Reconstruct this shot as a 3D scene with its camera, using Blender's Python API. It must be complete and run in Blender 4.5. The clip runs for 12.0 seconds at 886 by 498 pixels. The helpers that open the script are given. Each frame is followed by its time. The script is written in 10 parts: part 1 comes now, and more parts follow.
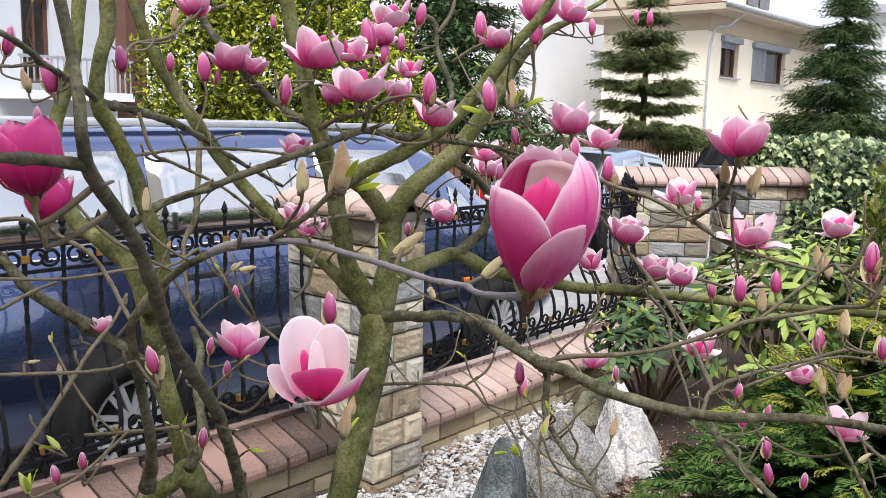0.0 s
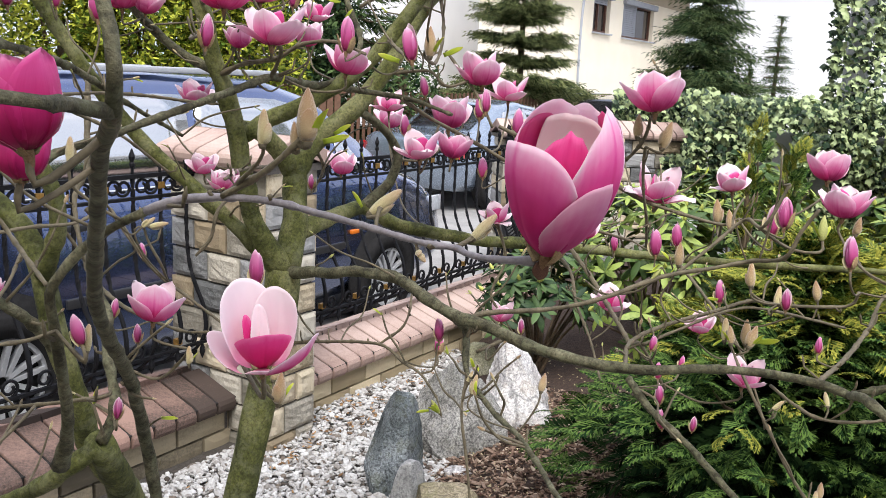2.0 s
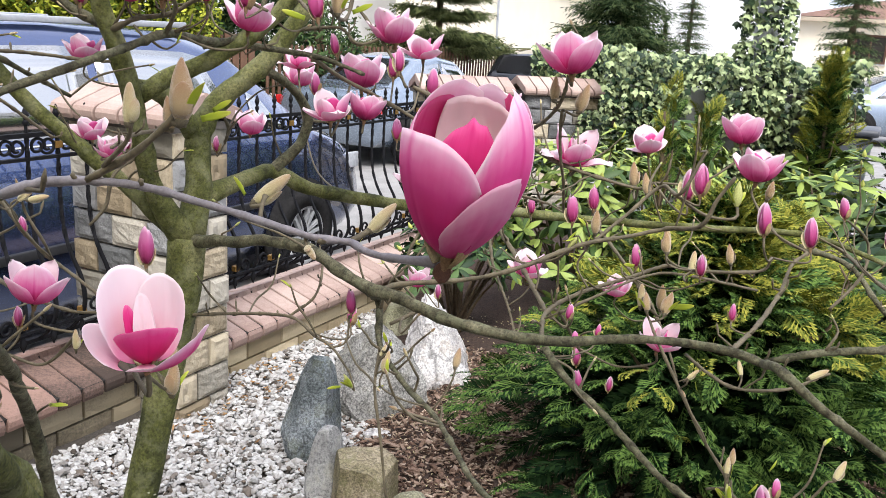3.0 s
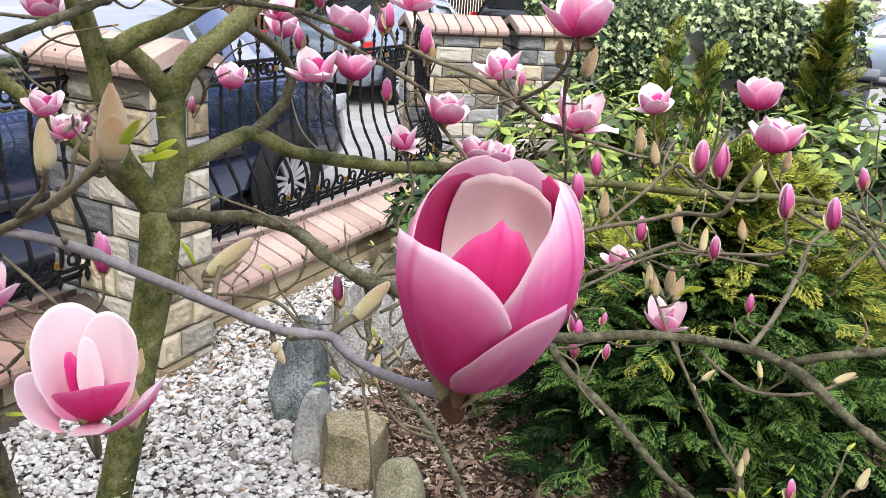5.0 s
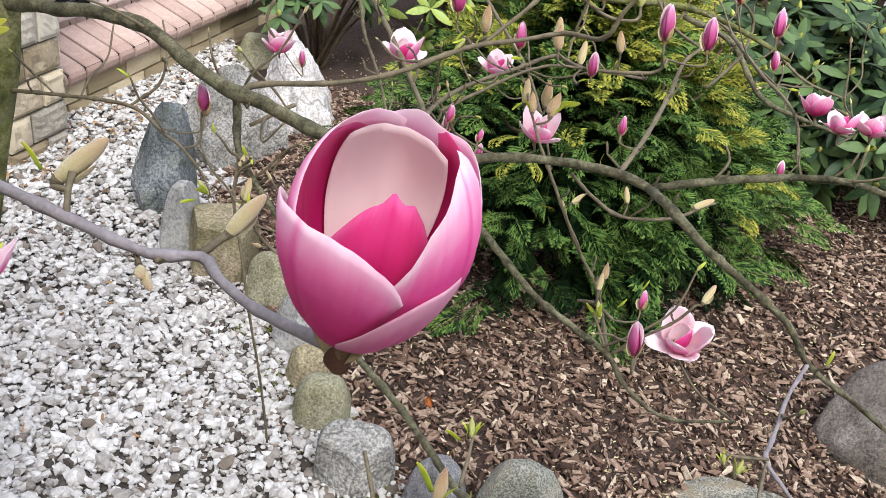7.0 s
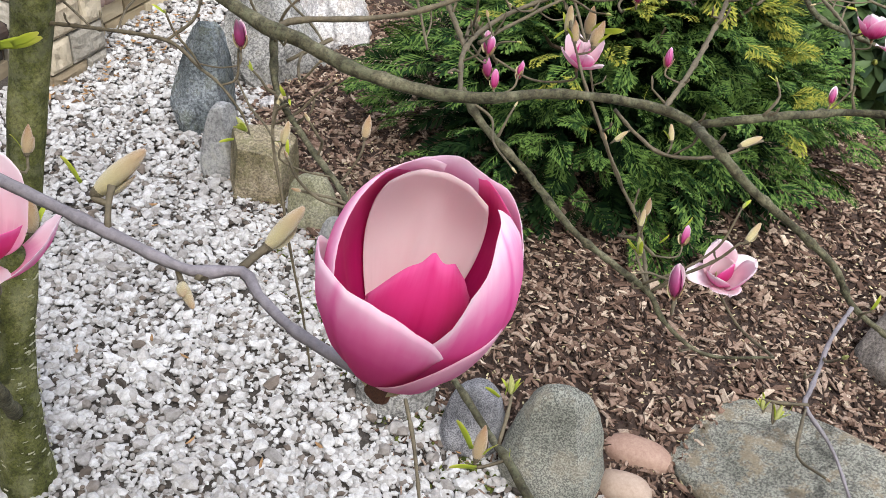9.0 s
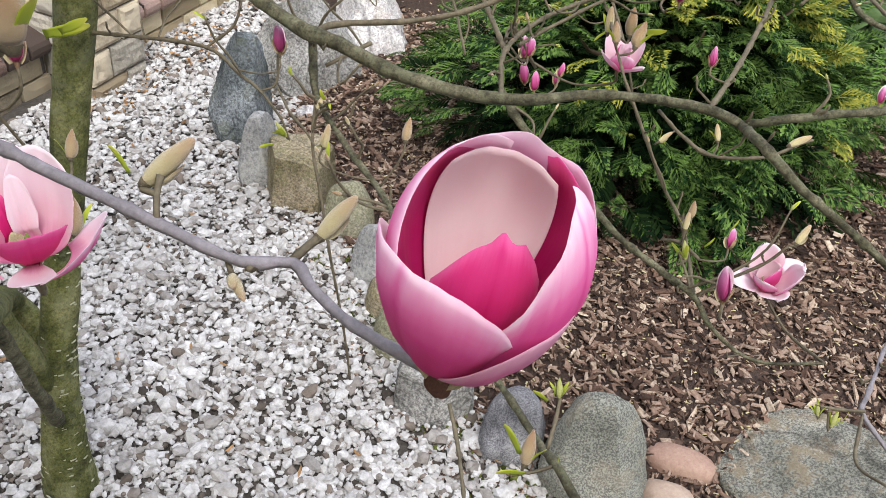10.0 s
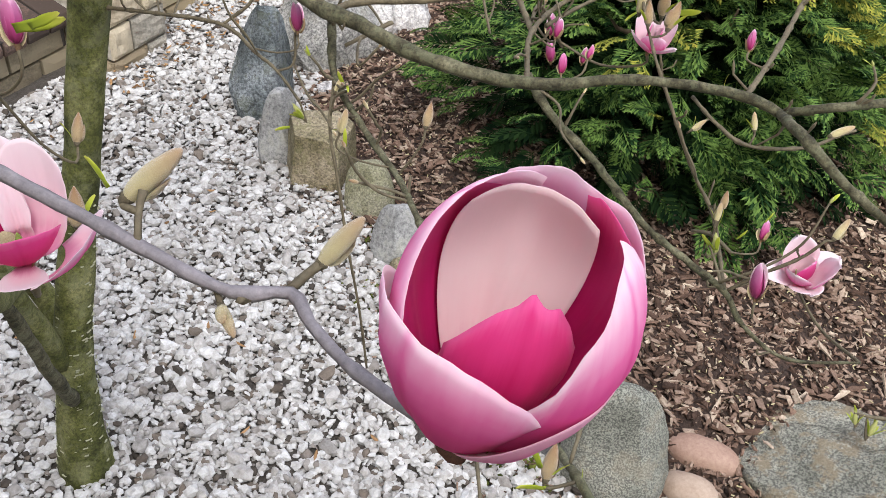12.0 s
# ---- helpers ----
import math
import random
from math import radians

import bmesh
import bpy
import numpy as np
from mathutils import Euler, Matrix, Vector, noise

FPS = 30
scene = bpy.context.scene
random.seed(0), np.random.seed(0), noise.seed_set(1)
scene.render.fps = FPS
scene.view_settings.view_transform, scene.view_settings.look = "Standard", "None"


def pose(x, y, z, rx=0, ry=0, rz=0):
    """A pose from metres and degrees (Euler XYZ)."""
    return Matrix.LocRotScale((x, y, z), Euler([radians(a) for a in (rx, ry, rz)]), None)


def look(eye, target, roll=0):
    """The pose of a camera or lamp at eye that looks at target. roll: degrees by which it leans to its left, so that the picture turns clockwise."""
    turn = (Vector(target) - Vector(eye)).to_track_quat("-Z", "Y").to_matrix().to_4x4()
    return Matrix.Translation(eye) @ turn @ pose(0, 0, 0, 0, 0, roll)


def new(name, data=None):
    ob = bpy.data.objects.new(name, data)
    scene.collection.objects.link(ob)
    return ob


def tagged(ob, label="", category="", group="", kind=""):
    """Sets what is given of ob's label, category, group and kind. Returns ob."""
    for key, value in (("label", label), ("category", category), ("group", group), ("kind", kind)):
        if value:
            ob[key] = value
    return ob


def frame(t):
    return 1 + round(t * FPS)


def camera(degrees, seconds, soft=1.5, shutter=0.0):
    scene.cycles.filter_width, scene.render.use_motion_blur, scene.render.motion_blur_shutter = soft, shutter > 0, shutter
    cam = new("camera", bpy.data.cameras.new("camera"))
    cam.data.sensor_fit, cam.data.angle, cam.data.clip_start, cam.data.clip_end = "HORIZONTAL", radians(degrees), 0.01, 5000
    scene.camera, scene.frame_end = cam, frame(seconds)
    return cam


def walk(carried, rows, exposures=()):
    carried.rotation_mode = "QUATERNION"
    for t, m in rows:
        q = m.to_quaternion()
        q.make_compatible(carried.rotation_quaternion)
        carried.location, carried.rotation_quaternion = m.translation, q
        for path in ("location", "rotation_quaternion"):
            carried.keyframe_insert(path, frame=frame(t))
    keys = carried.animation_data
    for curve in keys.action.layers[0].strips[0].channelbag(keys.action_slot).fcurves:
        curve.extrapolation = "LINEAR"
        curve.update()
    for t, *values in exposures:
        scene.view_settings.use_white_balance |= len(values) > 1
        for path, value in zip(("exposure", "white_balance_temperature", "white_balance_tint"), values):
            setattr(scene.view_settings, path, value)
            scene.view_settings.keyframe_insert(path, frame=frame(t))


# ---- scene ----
cam = camera(54.1, 12.0, soft=0.5)
PATH = [
    (0, (-2.7, 0.449, 1.59), (-1.202, 1.741, 1.298), 1.3),
    (0.5, (-2.695, 0.466, 1.589), (-1.185, 1.731, 1.239), 1.8),
    (1, (-2.69, 0.48, 1.588), (-1.15, 1.702, 1.222), 2.0),
    (1.5, (-2.697, 0.509, 1.586), (-1.091, 1.632, 1.185), 2.5),
    (2, (-2.709, 0.54, 1.586), (-1.052, 1.588, 1.193), 2.6),
    (2.5, (-2.705, 0.553, 1.592), (-0.986, 1.456, 1.111), 2.8),
    (3, (-2.648, 0.56, 1.598), (-0.916, 1.436, 1.112), 3.3),
    (3.2, (-2.63, 0.553, 1.601), (-0.931, 1.482, 1.1), 3.0),
    (4.8, (-2.535, 0.623, 1.632), (-0.833, 1.478, 1.02), 3.7),
    (5, (-2.534, 0.632, 1.639), (-0.824, 1.459, 1.014), 3.8),
    (5.5, (-2.509, 0.641, 1.652), (-0.78, 1.336, 0.926), 5.2),
    (6, (-2.508, 0.646, 1.653), (-0.786, 1.25, 0.834), 6.8),
    (6.5, (-2.49, 0.662, 1.674), (-0.797, 1.175, 0.742), 8.3),
    (7, (-2.494, 0.661, 1.685), (-0.851, 1.091, 0.629), 9.7),
    (7.2, (-2.49, 0.663, 1.698), (-0.867, 1.079, 0.606), 9.8),
    (8.8, (-2.466, 0.674, 1.724), (-0.955, 1.094, 0.483), 9.0),
    (9, (-2.468, 0.676, 1.719), (-0.964, 1.125, 0.479), 8.5),
    (9.5, (-2.471, 0.682, 1.71), (-0.986, 1.188, 0.47), 7.0),
    (10, (-2.465, 0.686, 1.702), (-0.979, 1.214, 0.473), 6.4),
    (10.5, (-2.458, 0.691, 1.694), (-0.965, 1.223, 0.474), 6.5),
    (11, (-2.437, 0.701, 1.696), (-0.967, 1.24, 0.452), 6.6),
    (11.5, (-2.419, 0.701, 1.69), (-0.973, 1.253, 0.423), 6.5),
    (12, (-2.421, 0.703, 1.691), (-0.987, 1.257, 0.412), 6.3),
]
walk(cam, [(t, look(e, g, r)) for t, e, g, r in PATH],
     [(0.0, 0.66), (2.0, 0.70), (3.0, 0.80), (5.5, 0.88), (7.0, 0.86), (9.0, 0.78), (12.0, 0.72)])

# ---- light ----
world = bpy.data.worlds.new("sky")
scene.world = world
world.use_nodes = True
wn = world.node_tree
wn.nodes.clear()
w_out = wn.nodes.new("ShaderNodeOutputWorld")
w_bg = wn.nodes.new("ShaderNodeBackground")
w_sky = wn.nodes.new("ShaderNodeTexSky")
w_sky.sky_type = "NISHITA"
w_sky.sun_disc = False
SUN_EL, SUN_ROT = radians(55), radians(236)
w_sky.sun_elevation, w_sky.sun_rotation = SUN_EL, SUN_ROT
w_sky.air_density, w_sky.dust_density, w_sky.ozone_density = 1.0, 6.0, 1.0
w_mix = wn.nodes.new("ShaderNodeMix")
w_mix.data_type = "RGBA"
w_mix.inputs[0].default_value = 0.72
w_mix.inputs[7].default_value = (11.0, 11.4, 12.0, 1)
w_noise = wn.nodes.new("ShaderNodeTexNoise")
w_noise.inputs["Scale"].default_value = 3.0
w_noise.inputs["Detail"].default_value = 6.0
w_ramp = wn.nodes.new("ShaderNodeValToRGB")
w_ramp.color_ramp.elements[0].position, w_ramp.color_ramp.elements[0].color = 0.38, (8.4, 9.5, 12.1, 1)
w_ramp.color_ramp.elements[1].position, w_ramp.color_ramp.elements[1].color = 0.62, (14.2, 14.4, 16.2, 1)
w_co = wn.nodes.new("ShaderNodeTexCoord")
wn.links.new(w_co.outputs["Generated"], w_noise.inputs["Vector"])
wn.links.new(w_noise.outputs["Fac"], w_ramp.inputs["Fac"])
wn.links.new(w_sky.outputs[0], w_mix.inputs[6])
wn.links.new(w_ramp.outputs[0], w_mix.inputs[7])
wn.links.new(w_mix.outputs[2], w_bg.inputs[0])
w_bg.inputs[1].default_value = 0.097
wn.links.new(w_bg.outputs[0], w_out.inputs[0])
sun_data = bpy.data.lights.new("sun", "SUN")
sun_data.energy, sun_data.angle, sun_data.color = 2.9, radians(28), (1.0, 0.985, 0.99)
sun = new("sun", sun_data)
sun.matrix_world = look((0, 0, 0), (-math.sin(SUN_ROT) * math.cos(SUN_EL), -math.cos(SUN_ROT) * math.cos(SUN_EL), -math.sin(SUN_EL)))
sun.location = (0, 0, 30)


# ---- materials ----
def material(name, low, high, rough=0.6, scale=20.0, fine=120.0, bump=0.3, depth=0.002, metal=0.0, mix=0.55, spec=0.4,
             coord="Object", stretch=(1, 1, 1), rand=0.0, island=0.0, sss=0.0, coat=0.0, span=(0.32, 0.68)):
    """Two-colour surface with a broad and a fine noise, relief, and piece-to-piece change of tone."""
    m = bpy.data.materials.new(name)
    m.use_nodes = True
    nt = m.node_tree
    n, ln = nt.nodes, nt.links
    b = n["Principled BSDF"]
    co = n.new("ShaderNodeTexCoord")
    mp = n.new("ShaderNodeMapping")
    mp.inputs["Scale"].default_value = stretch
    ln.new(co.outputs[coord], mp.inputs[0])
    a = n.new("ShaderNodeTexNoise")
    a.inputs["Scale"].default_value, a.inputs["Detail"].default_value, a.inputs["Roughness"].default_value = scale, 5.0, 0.6
    f = n.new("ShaderNodeTexNoise")
    f.inputs["Scale"].default_value, f.inputs["Detail"].default_value, f.inputs["Roughness"].default_value = fine, 4.0, 0.7
    ln.new(mp.outputs[0], a.inputs["Vector"])
    ln.new(mp.outputs[0], f.inputs["Vector"])
    mx = n.new("ShaderNodeMix")
    mx.inputs[0].default_value = 1 - mix
    ln.new(a.outputs["Fac"], mx.inputs[2])
    ln.new(f.outputs["Fac"], mx.inputs[3])
    fac = mx.outputs[0]
    if rand or island:
        src = n.new("ShaderNodeObjectInfo" if rand else "ShaderNodeNewGeometry")
        add = n.new("ShaderNodeMath")
        add.operation = "MULTIPLY_ADD"
        ln.new(src.outputs["Random" if rand else "Random Per Island"], add.inputs[0])
        add.inputs[1].default_value = rand or island
        sub = n.new("ShaderNodeMath")
        sub.operation = "SUBTRACT"
        ln.new(fac, sub.inputs[0])
        sub.inputs[1].default_value = (rand or island) / 2
        ln.new(sub.outputs[0], add.inputs[2])
        fac = add.outputs[0]
    r = n.new("ShaderNodeValToRGB")
    r.color_ramp.elements[0].position, r.color_ramp.elements[1].position = span
    r.color_ramp.elements[0].color, r.color_ramp.elements[1].color = (*low, 1), (*high, 1)
    ln.new(fac, r.inputs[0])
    ln.new(r.outputs[0], b.inputs["Base Color"])
    rr = n.new("ShaderNodeMapRange")
    rr.inputs[3].default_value, rr.inputs[4].default_value = max(rough - 0.12, 0.02), min(rough + 0.12, 1)
    ln.new(f.outputs["Fac"], rr.inputs[0])
    ln.new(rr.outputs[0], b.inputs["Roughness"])
    b.inputs["Metallic"].default_value = metal
    b.inputs["Specular IOR Level"].default_value = spec
    b.inputs["Coat Weight"].default_value = coat
    b.inputs["Coat Roughness"].default_value = 0.03
    if sss:
        b.inputs["Subsurface Weight"].default_value = sss
        b.inputs["Subsurface Radius"].default_value = (0.01, 0.004, 0.005)
        b.inputs["Subsurface Scale"].default_value = 0.3
    if bump:
        bp = n.new("ShaderNodeBump")
        bp.inputs["Strength"].default_value, bp.inputs["Distance"].default_value = bump, depth
        ln.new(mx.outputs[0], bp.inputs["Height"])
        ln.new(bp.outputs[0], b.inputs["Normal"])
    return m


def weathered(name, low, mid, high, patch, speck, crack=0.0, growth=None, rough=0.8, depth=0.012, stretch=(1, 1, 1), amount=0.5, grit=1.0):
    """Stone or bark: broad patches, sharp speckles, dark cracks, and a growth of moss or lichen in spots."""
    m = bpy.data.materials.new(name)
    m.use_nodes = True
    n, ln = m.node_tree.nodes, m.node_tree.links
    b = n["Principled BSDF"]
    co = n.new("ShaderNodeTexCoord")
    mp = n.new("ShaderNodeMapping")
    mp.inputs["Scale"].default_value = stretch
    ln.new(co.outputs["Object"], mp.inputs[0])

    def tex(scale, detail=6.0, rough_=0.65):
        t = n.new("ShaderNodeTexNoise")
        t.inputs["Scale"].default_value, t.inputs["Detail"].default_value, t.inputs["Roughness"].default_value = scale, detail, rough_
        ln.new(mp.outputs[0], t.inputs["Vector"])
        return t.outputs["Fac"]

    def ramp(fac, stops):
        r = n.new("ShaderNodeValToRGB")
        el = r.color_ramp.elements
        el[0].position, el[0].color = stops[0][0], (*stops[0][1], 1)
        el[1].position, el[1].color = stops[-1][0], (*stops[-1][1], 1)
        for p, c in stops[1:-1]:
            el.new(p).color = (*c, 1)
        ln.new(fac, r.inputs[0])
        return r.outputs[0]

    def blend(kind, fac, a, c):
        x = n.new("ShaderNodeMix")
        x.data_type, x.blend_type = "RGBA", kind
        if isinstance(fac, float):
            x.inputs[0].default_value = fac
        else:
            ln.new(fac, x.inputs[0])
        ln.new(a, x.inputs[6])
        if isinstance(c, tuple):
            x.inputs[7].default_value = (*c, 1)
        else:
            ln.new(c, x.inputs[7])
        return x.outputs[2]
    big, fine = tex(patch), tex(speck, 4.0, 0.75)
    col = ramp(big, [(0.36, low), (0.5, mid), (0.64, high)])
    spk = ramp(fine, [(0.5 - 0.14 / grit, (0.45, 0.45, 0.45)), (0.5, (1, 1, 1)), (0.5 + 0.16 / grit, (1.55, 1.55, 1.5))])
    col = blend("MULTIPLY", 0.85, col, spk)
    if growth:
        g = ramp(tex(patch * 1.9, 8.0, 0.75), [(0.5, (0, 0, 0)), (0.58, (amount, amount, amount))])
        col = blend("MIX", g, col, growth)
    height = big
    if crack:
        v = n.new("ShaderNodeTexVoronoi")
        v.feature = "DISTANCE_TO_EDGE"
        v.inputs["Scale"].default_value = crack
        wob = n.new("ShaderNodeVectorMath")
        wob.operation = "MULTIPLY_ADD"
        nz = n.new("ShaderNodeTexNoise")
        nz.inputs["Scale"].default_value = patch * 1.4
        ln.new(mp.outputs[0], nz.inputs["Vector"])
        ln.new(nz.outputs["Color"], wob.inputs[0])
        wob.inputs[1].default_value = (0.25, 0.25, 0.25)
        ln.new(mp.outputs[0], wob.inputs[2])
        ln.new(wob.outputs[0], v.inputs["Vector"])
        line = ramp(v.outputs["Distance"], [(0.0, (0.35, 0.35, 0.35)), (0.03, (1, 1, 1))])
        col = blend("MULTIPLY", 0.8, col, line)
    ln.new(col, b.inputs["Base Color"])
    b.inputs["Roughness"].default_value = rough
    b.inputs["Specular IOR Level"].default_value = 0.3
    mx = n.new("ShaderNodeMath")
    mx.operation = "MULTIPLY_ADD"
    ln.new(fine, mx.inputs[0])
    mx.inputs[1].default_value = 0.35
    ln.new(height, mx.inputs[2])
    bp = n.new("ShaderNodeBump")
    bp.inputs["Strength"].default_value, bp.inputs["Distance"].default_value = 1.0, depth
    ln.new(mx.outputs[0], bp.inputs["Height"])
    ln.new(bp.outputs[0], b.inputs["Normal"])
    return m


def ramp_by_uv(name, stops, streak=0.12, rough=0.45, transmit=0.0, vein=60.0, edge=0.07, rib=0.0):
    """Colour that runs along a petal or leaf from base to tip, with fine lengthwise veins."""
    m = bpy.data.materials.new(name)
    m.use_nodes = True
    n, ln = m.node_tree.nodes, m.node_tree.links
    b = n["Principled BSDF"]
    uv = n.new("ShaderNodeUVMap")
    sep = n.new("ShaderNodeSeparateXYZ")
    ln.new(uv.outputs[0], sep.inputs[0])
    mp = n.new("ShaderNodeMapping")
    mp.inputs["Scale"].default_value = (vein, 2.2, 1)
    ln.new(uv.outputs[0], mp.inputs[0])
    t = n.new("ShaderNodeTexNoise")
    t.inputs["Scale"].default_value, t.inputs["Detail"].default_value = 1.0, 3.0
    ln.new(mp.outputs[0], t.inputs["Vector"])
    big = n.new("ShaderNodeTexNoise")
    big.inputs["Scale"].default_value = 3.0
    ln.new(uv.outputs[0], big.inputs["Vector"])
    k = n.new("ShaderNodeMath")
    k.operation = "MULTIPLY_ADD"
    ln.new(t.outputs["Fac"], k.inputs[0])
    k.inputs[1].default_value = streak
    ln.new(sep.outputs["Y"], k.inputs[2])
    k2 = n.new("ShaderNodeMath")
    k2.operation = "MULTIPLY_ADD"
    ln.new(big.outputs["Fac"], k2.inputs[0])
    k2.inputs[1].default_value = streak * 1.6
    ln.new(k.outputs[0], k2.inputs[2])
    oi = n.new("ShaderNodeObjectInfo")
    k3 = n.new("ShaderNodeMath")
    k3.operation = "MULTIPLY_ADD"
    ln.new(oi.outputs["Random"], k3.inputs[0])
    k3.inputs[1].default_value = 0.14
    ln.new(k2.outputs[0], k3.inputs[2])
    off = n.new("ShaderNodeMath")
    off.operation = "SUBTRACT"
    ln.new(sep.outputs["X"], off.inputs[0])
    off.inputs[1].default_value = 0.5
    ab = n.new("ShaderNodeMath")
    ab.operation = "ABSOLUTE"
    ln.new(off.outputs[0], ab.inputs[0])
    pw = n.new("ShaderNodeMath")
    pw.operation = "POWER"
    ln.new(ab.outputs[0], pw.inputs[0])
    pw.inputs[1].default_value = 3.0
    ed = n.new("ShaderNodeMath")
    ed.operation = "MULTIPLY_ADD"
    ln.new(pw.outputs[0], ed.inputs[0])
    ed.inputs[1].default_value = edge * 8
    ln.new(k3.outputs[0], ed.inputs[2])
    sh = n.new("ShaderNodeMath")
    sh.operation = "SUBTRACT"
    ln.new(ed.outputs[0], sh.inputs[0])
    sh.inputs[1].default_value = streak * 1.3 + 0.06
    fac = sh.outputs[0]
    if rib:
        mid = n.new("ShaderNodeMapRange")
        mid.inputs[1].default_value, mid.inputs[2].default_value = 0.0, 0.035
        mid.inputs[3].default_value, mid.inputs[4].default_value = rib, 0.0
        ln.new(ab.outputs[0], mid.inputs[0])
        less = n.new("ShaderNodeMath")
        less.operation = "SUBTRACT"
        ln.new(fac, less.inputs[0])
        ln.new(mid.outputs[0], less.inputs[1])
        fac = less.outputs[0]
    r = n.new("ShaderNodeValToRGB")
    el = r.color_ramp.elements
    el[0].position, el[0].color = stops[0][0], (*stops[0][1], 1)
    el[1].position, el[1].color = stops[-1][0], (*stops[-1][1], 1)
    for p, c in stops[1:-1]:
        e = el.new(p)
        e.color = (*c, 1)
    ln.new(fac, r.inputs[0])
    ln.new(r.outputs[0], b.inputs["Base Color"])
    b.inputs["Roughness"].default_value = rough
    b.inputs["Specular IOR Level"].default_value = 0.22
    b.inputs["Sheen Weight"].default_value = 0.05
    bp = n.new("ShaderNodeBump")
    bp.inputs["Strength"].default_value, bp.inputs["Distance"].default_value = 0.25, 0.0006
    ln.new(t.outputs["Fac"], bp.inputs["Height"])
    ln.new(bp.outputs[0], b.inputs["Normal"])
    if transmit:
        tr = n.new("ShaderNodeBsdfTranslucent")
        ln.new(r.outputs[0], tr.inputs[0])
        ms = n.new("ShaderNodeMixShader")
        ms.inputs[0].default_value = transmit
        ln.new(b.outputs[0], ms.inputs[1])
        ln.new(tr.outputs[0], ms.inputs[2])
        ln.new(ms.outputs[0], n["Material Output"].inputs[0])
    return m


M_PETAL_OUT = ramp_by_uv("petal_outside", [(0.0, (0.50, 0.012, 0.14)), (0.20, (0.66, 0.060, 0.27)), (0.42, (0.77, 0.19, 0.44)), (0.68, (0.85, 0.45, 0.64)), (1.0, (0.92, 0.78, 0.84))], 0.20, 0.55, 0.50, vein=22, edge=0.20, rib=0.10)
M_PETAL_IN = ramp_by_uv("petal_inside", [(0.0, (0.70, 0.22, 0.38)), (0.14, (0.83, 0.53, 0.60)), (0.40, (0.82, 0.65, 0.69)), (1.0, (0.86, 0.74, 0.77))], 0.08, 0.55, 0.26, vein=24, edge=0.0)
M_PETAL_DEEP = ramp_by_uv("petal_deep", [(0.0, (0.38, 0.006, 0.08)), (0.4, (0.58, 0.022, 0.18)), (0.85, (0.70, 0.090, 0.32)), (1.0, (0.80, 0.30, 0.52))], 0.14, 0.5, 0.38, vein=24, edge=0.08)
M_PETAL_PALE = ramp_by_uv("petal_pale", [(0.0, (0.62, 0.05, 0.22)), (0.26, (0.78, 0.25, 0.46)), (0.60, (0.86, 0.52, 0.68)), (1.0, (0.92, 0.79, 0.84))], 0.18, 0.5, 0.46, vein=22, edge=0.16, rib=0.08)
M_HERO_OUT = ramp_by_uv("goblet_petal_outside", [(0.0, (0.48, 0.010, 0.15)), (0.25, (0.64, 0.034, 0.23)), (0.52, (0.71, 0.075, 0.32)), (0.72, (0.78, 0.18, 0.44)), (0.88, (0.84, 0.42, 0.63)), (1.0, (0.90, 0.70, 0.80))], 0.16, 0.7, 0.42, vein=15, edge=0.03, rib=0.12)
M_HERO_FRONT = ramp_by_uv("goblet_petal_short", [(0.0, (0.54, 0.045, 0.20)), (0.30, (0.62, 0.11, 0.30)), (0.62, (0.69, 0.25, 0.43)), (1.0, (0.76, 0.44, 0.57))], 0.30, 0.6, 0.40, vein=12, edge=0.03)
M_HERO_DEEP = ramp_by_uv("goblet_petal_deep", [(0.0, (0.44, 0.006, 0.09)), (0.40, (0.66, 0.018, 0.19)), (0.80, (0.77, 0.060, 0.29)), (1.0, (0.83, 0.16, 0.41))], 0.16, 0.55, 0.45, vein=26, edge=0.05, rib=0.08)
M_HERO_IN = ramp_by_uv("goblet_petal_lining", [(0.0, (0.76, 0.34, 0.44)), (0.12, (0.89, 0.62, 0.64)), (0.35, (0.92, 0.74, 0.735)), (1.0, (0.92, 0.77, 0.78))], 0.10, 0.65, 0.24, vein=20, edge=0.0, rib=0.06)
M_HERO_BACK = ramp_by_uv("goblet_petal_rim", [(0.0, (0.76, 0.28, 0.46)), (0.5, (0.87, 0.52, 0.65)), (0.85, (0.90, 0.64, 0.73)), (1.0, (0.92, 0.77, 0.83))], 0.14, 0.65, 0.34, vein=20, edge=0.10)
M_HUSK = material("dry_husk", (0.035, 0.012, 0.008), (0.13, 0.055, 0.03), 0.7, 60, 300, 0.4, 0.001)
M_PETAL_BUD = ramp_by_uv("petal_bud", [(0.0, (0.34, 0.025, 0.12)), (0.4, (0.46, 0.075, 0.23)), (0.8, (0.58, 0.20, 0.38)), (1.0, (0.74, 0.48, 0.61))], 0.10, 0.5, 0.3)
M_LEAF_YOUNG = ramp_by_uv("young_leaf", [(0.0, (0.30, 0.38, 0.04)), (0.6, (0.45, 0.52, 0.05)), (1.0, (0.55, 0.55, 0.10))], 0.1, 0.4, 0.35, 20)
M_BARK = weathered("magnolia_bark", (0.024, 0.021, 0.010), (0.068, 0.062, 0.034), (0.140, 0.130, 0.080), 30, 210, 0, (0.14, 0.15, 0.085), 0.8, 0.004, amount=0.4)
M_BARK_MOSS = weathered("mossy_bark", (0.030, 0.034, 0.008), (0.082, 0.088, 0.022), (0.160, 0.158, 0.065), 12, 170, 0, (0.20, 0.205, 0.12), 0.85, 0.004, amount=0.3)
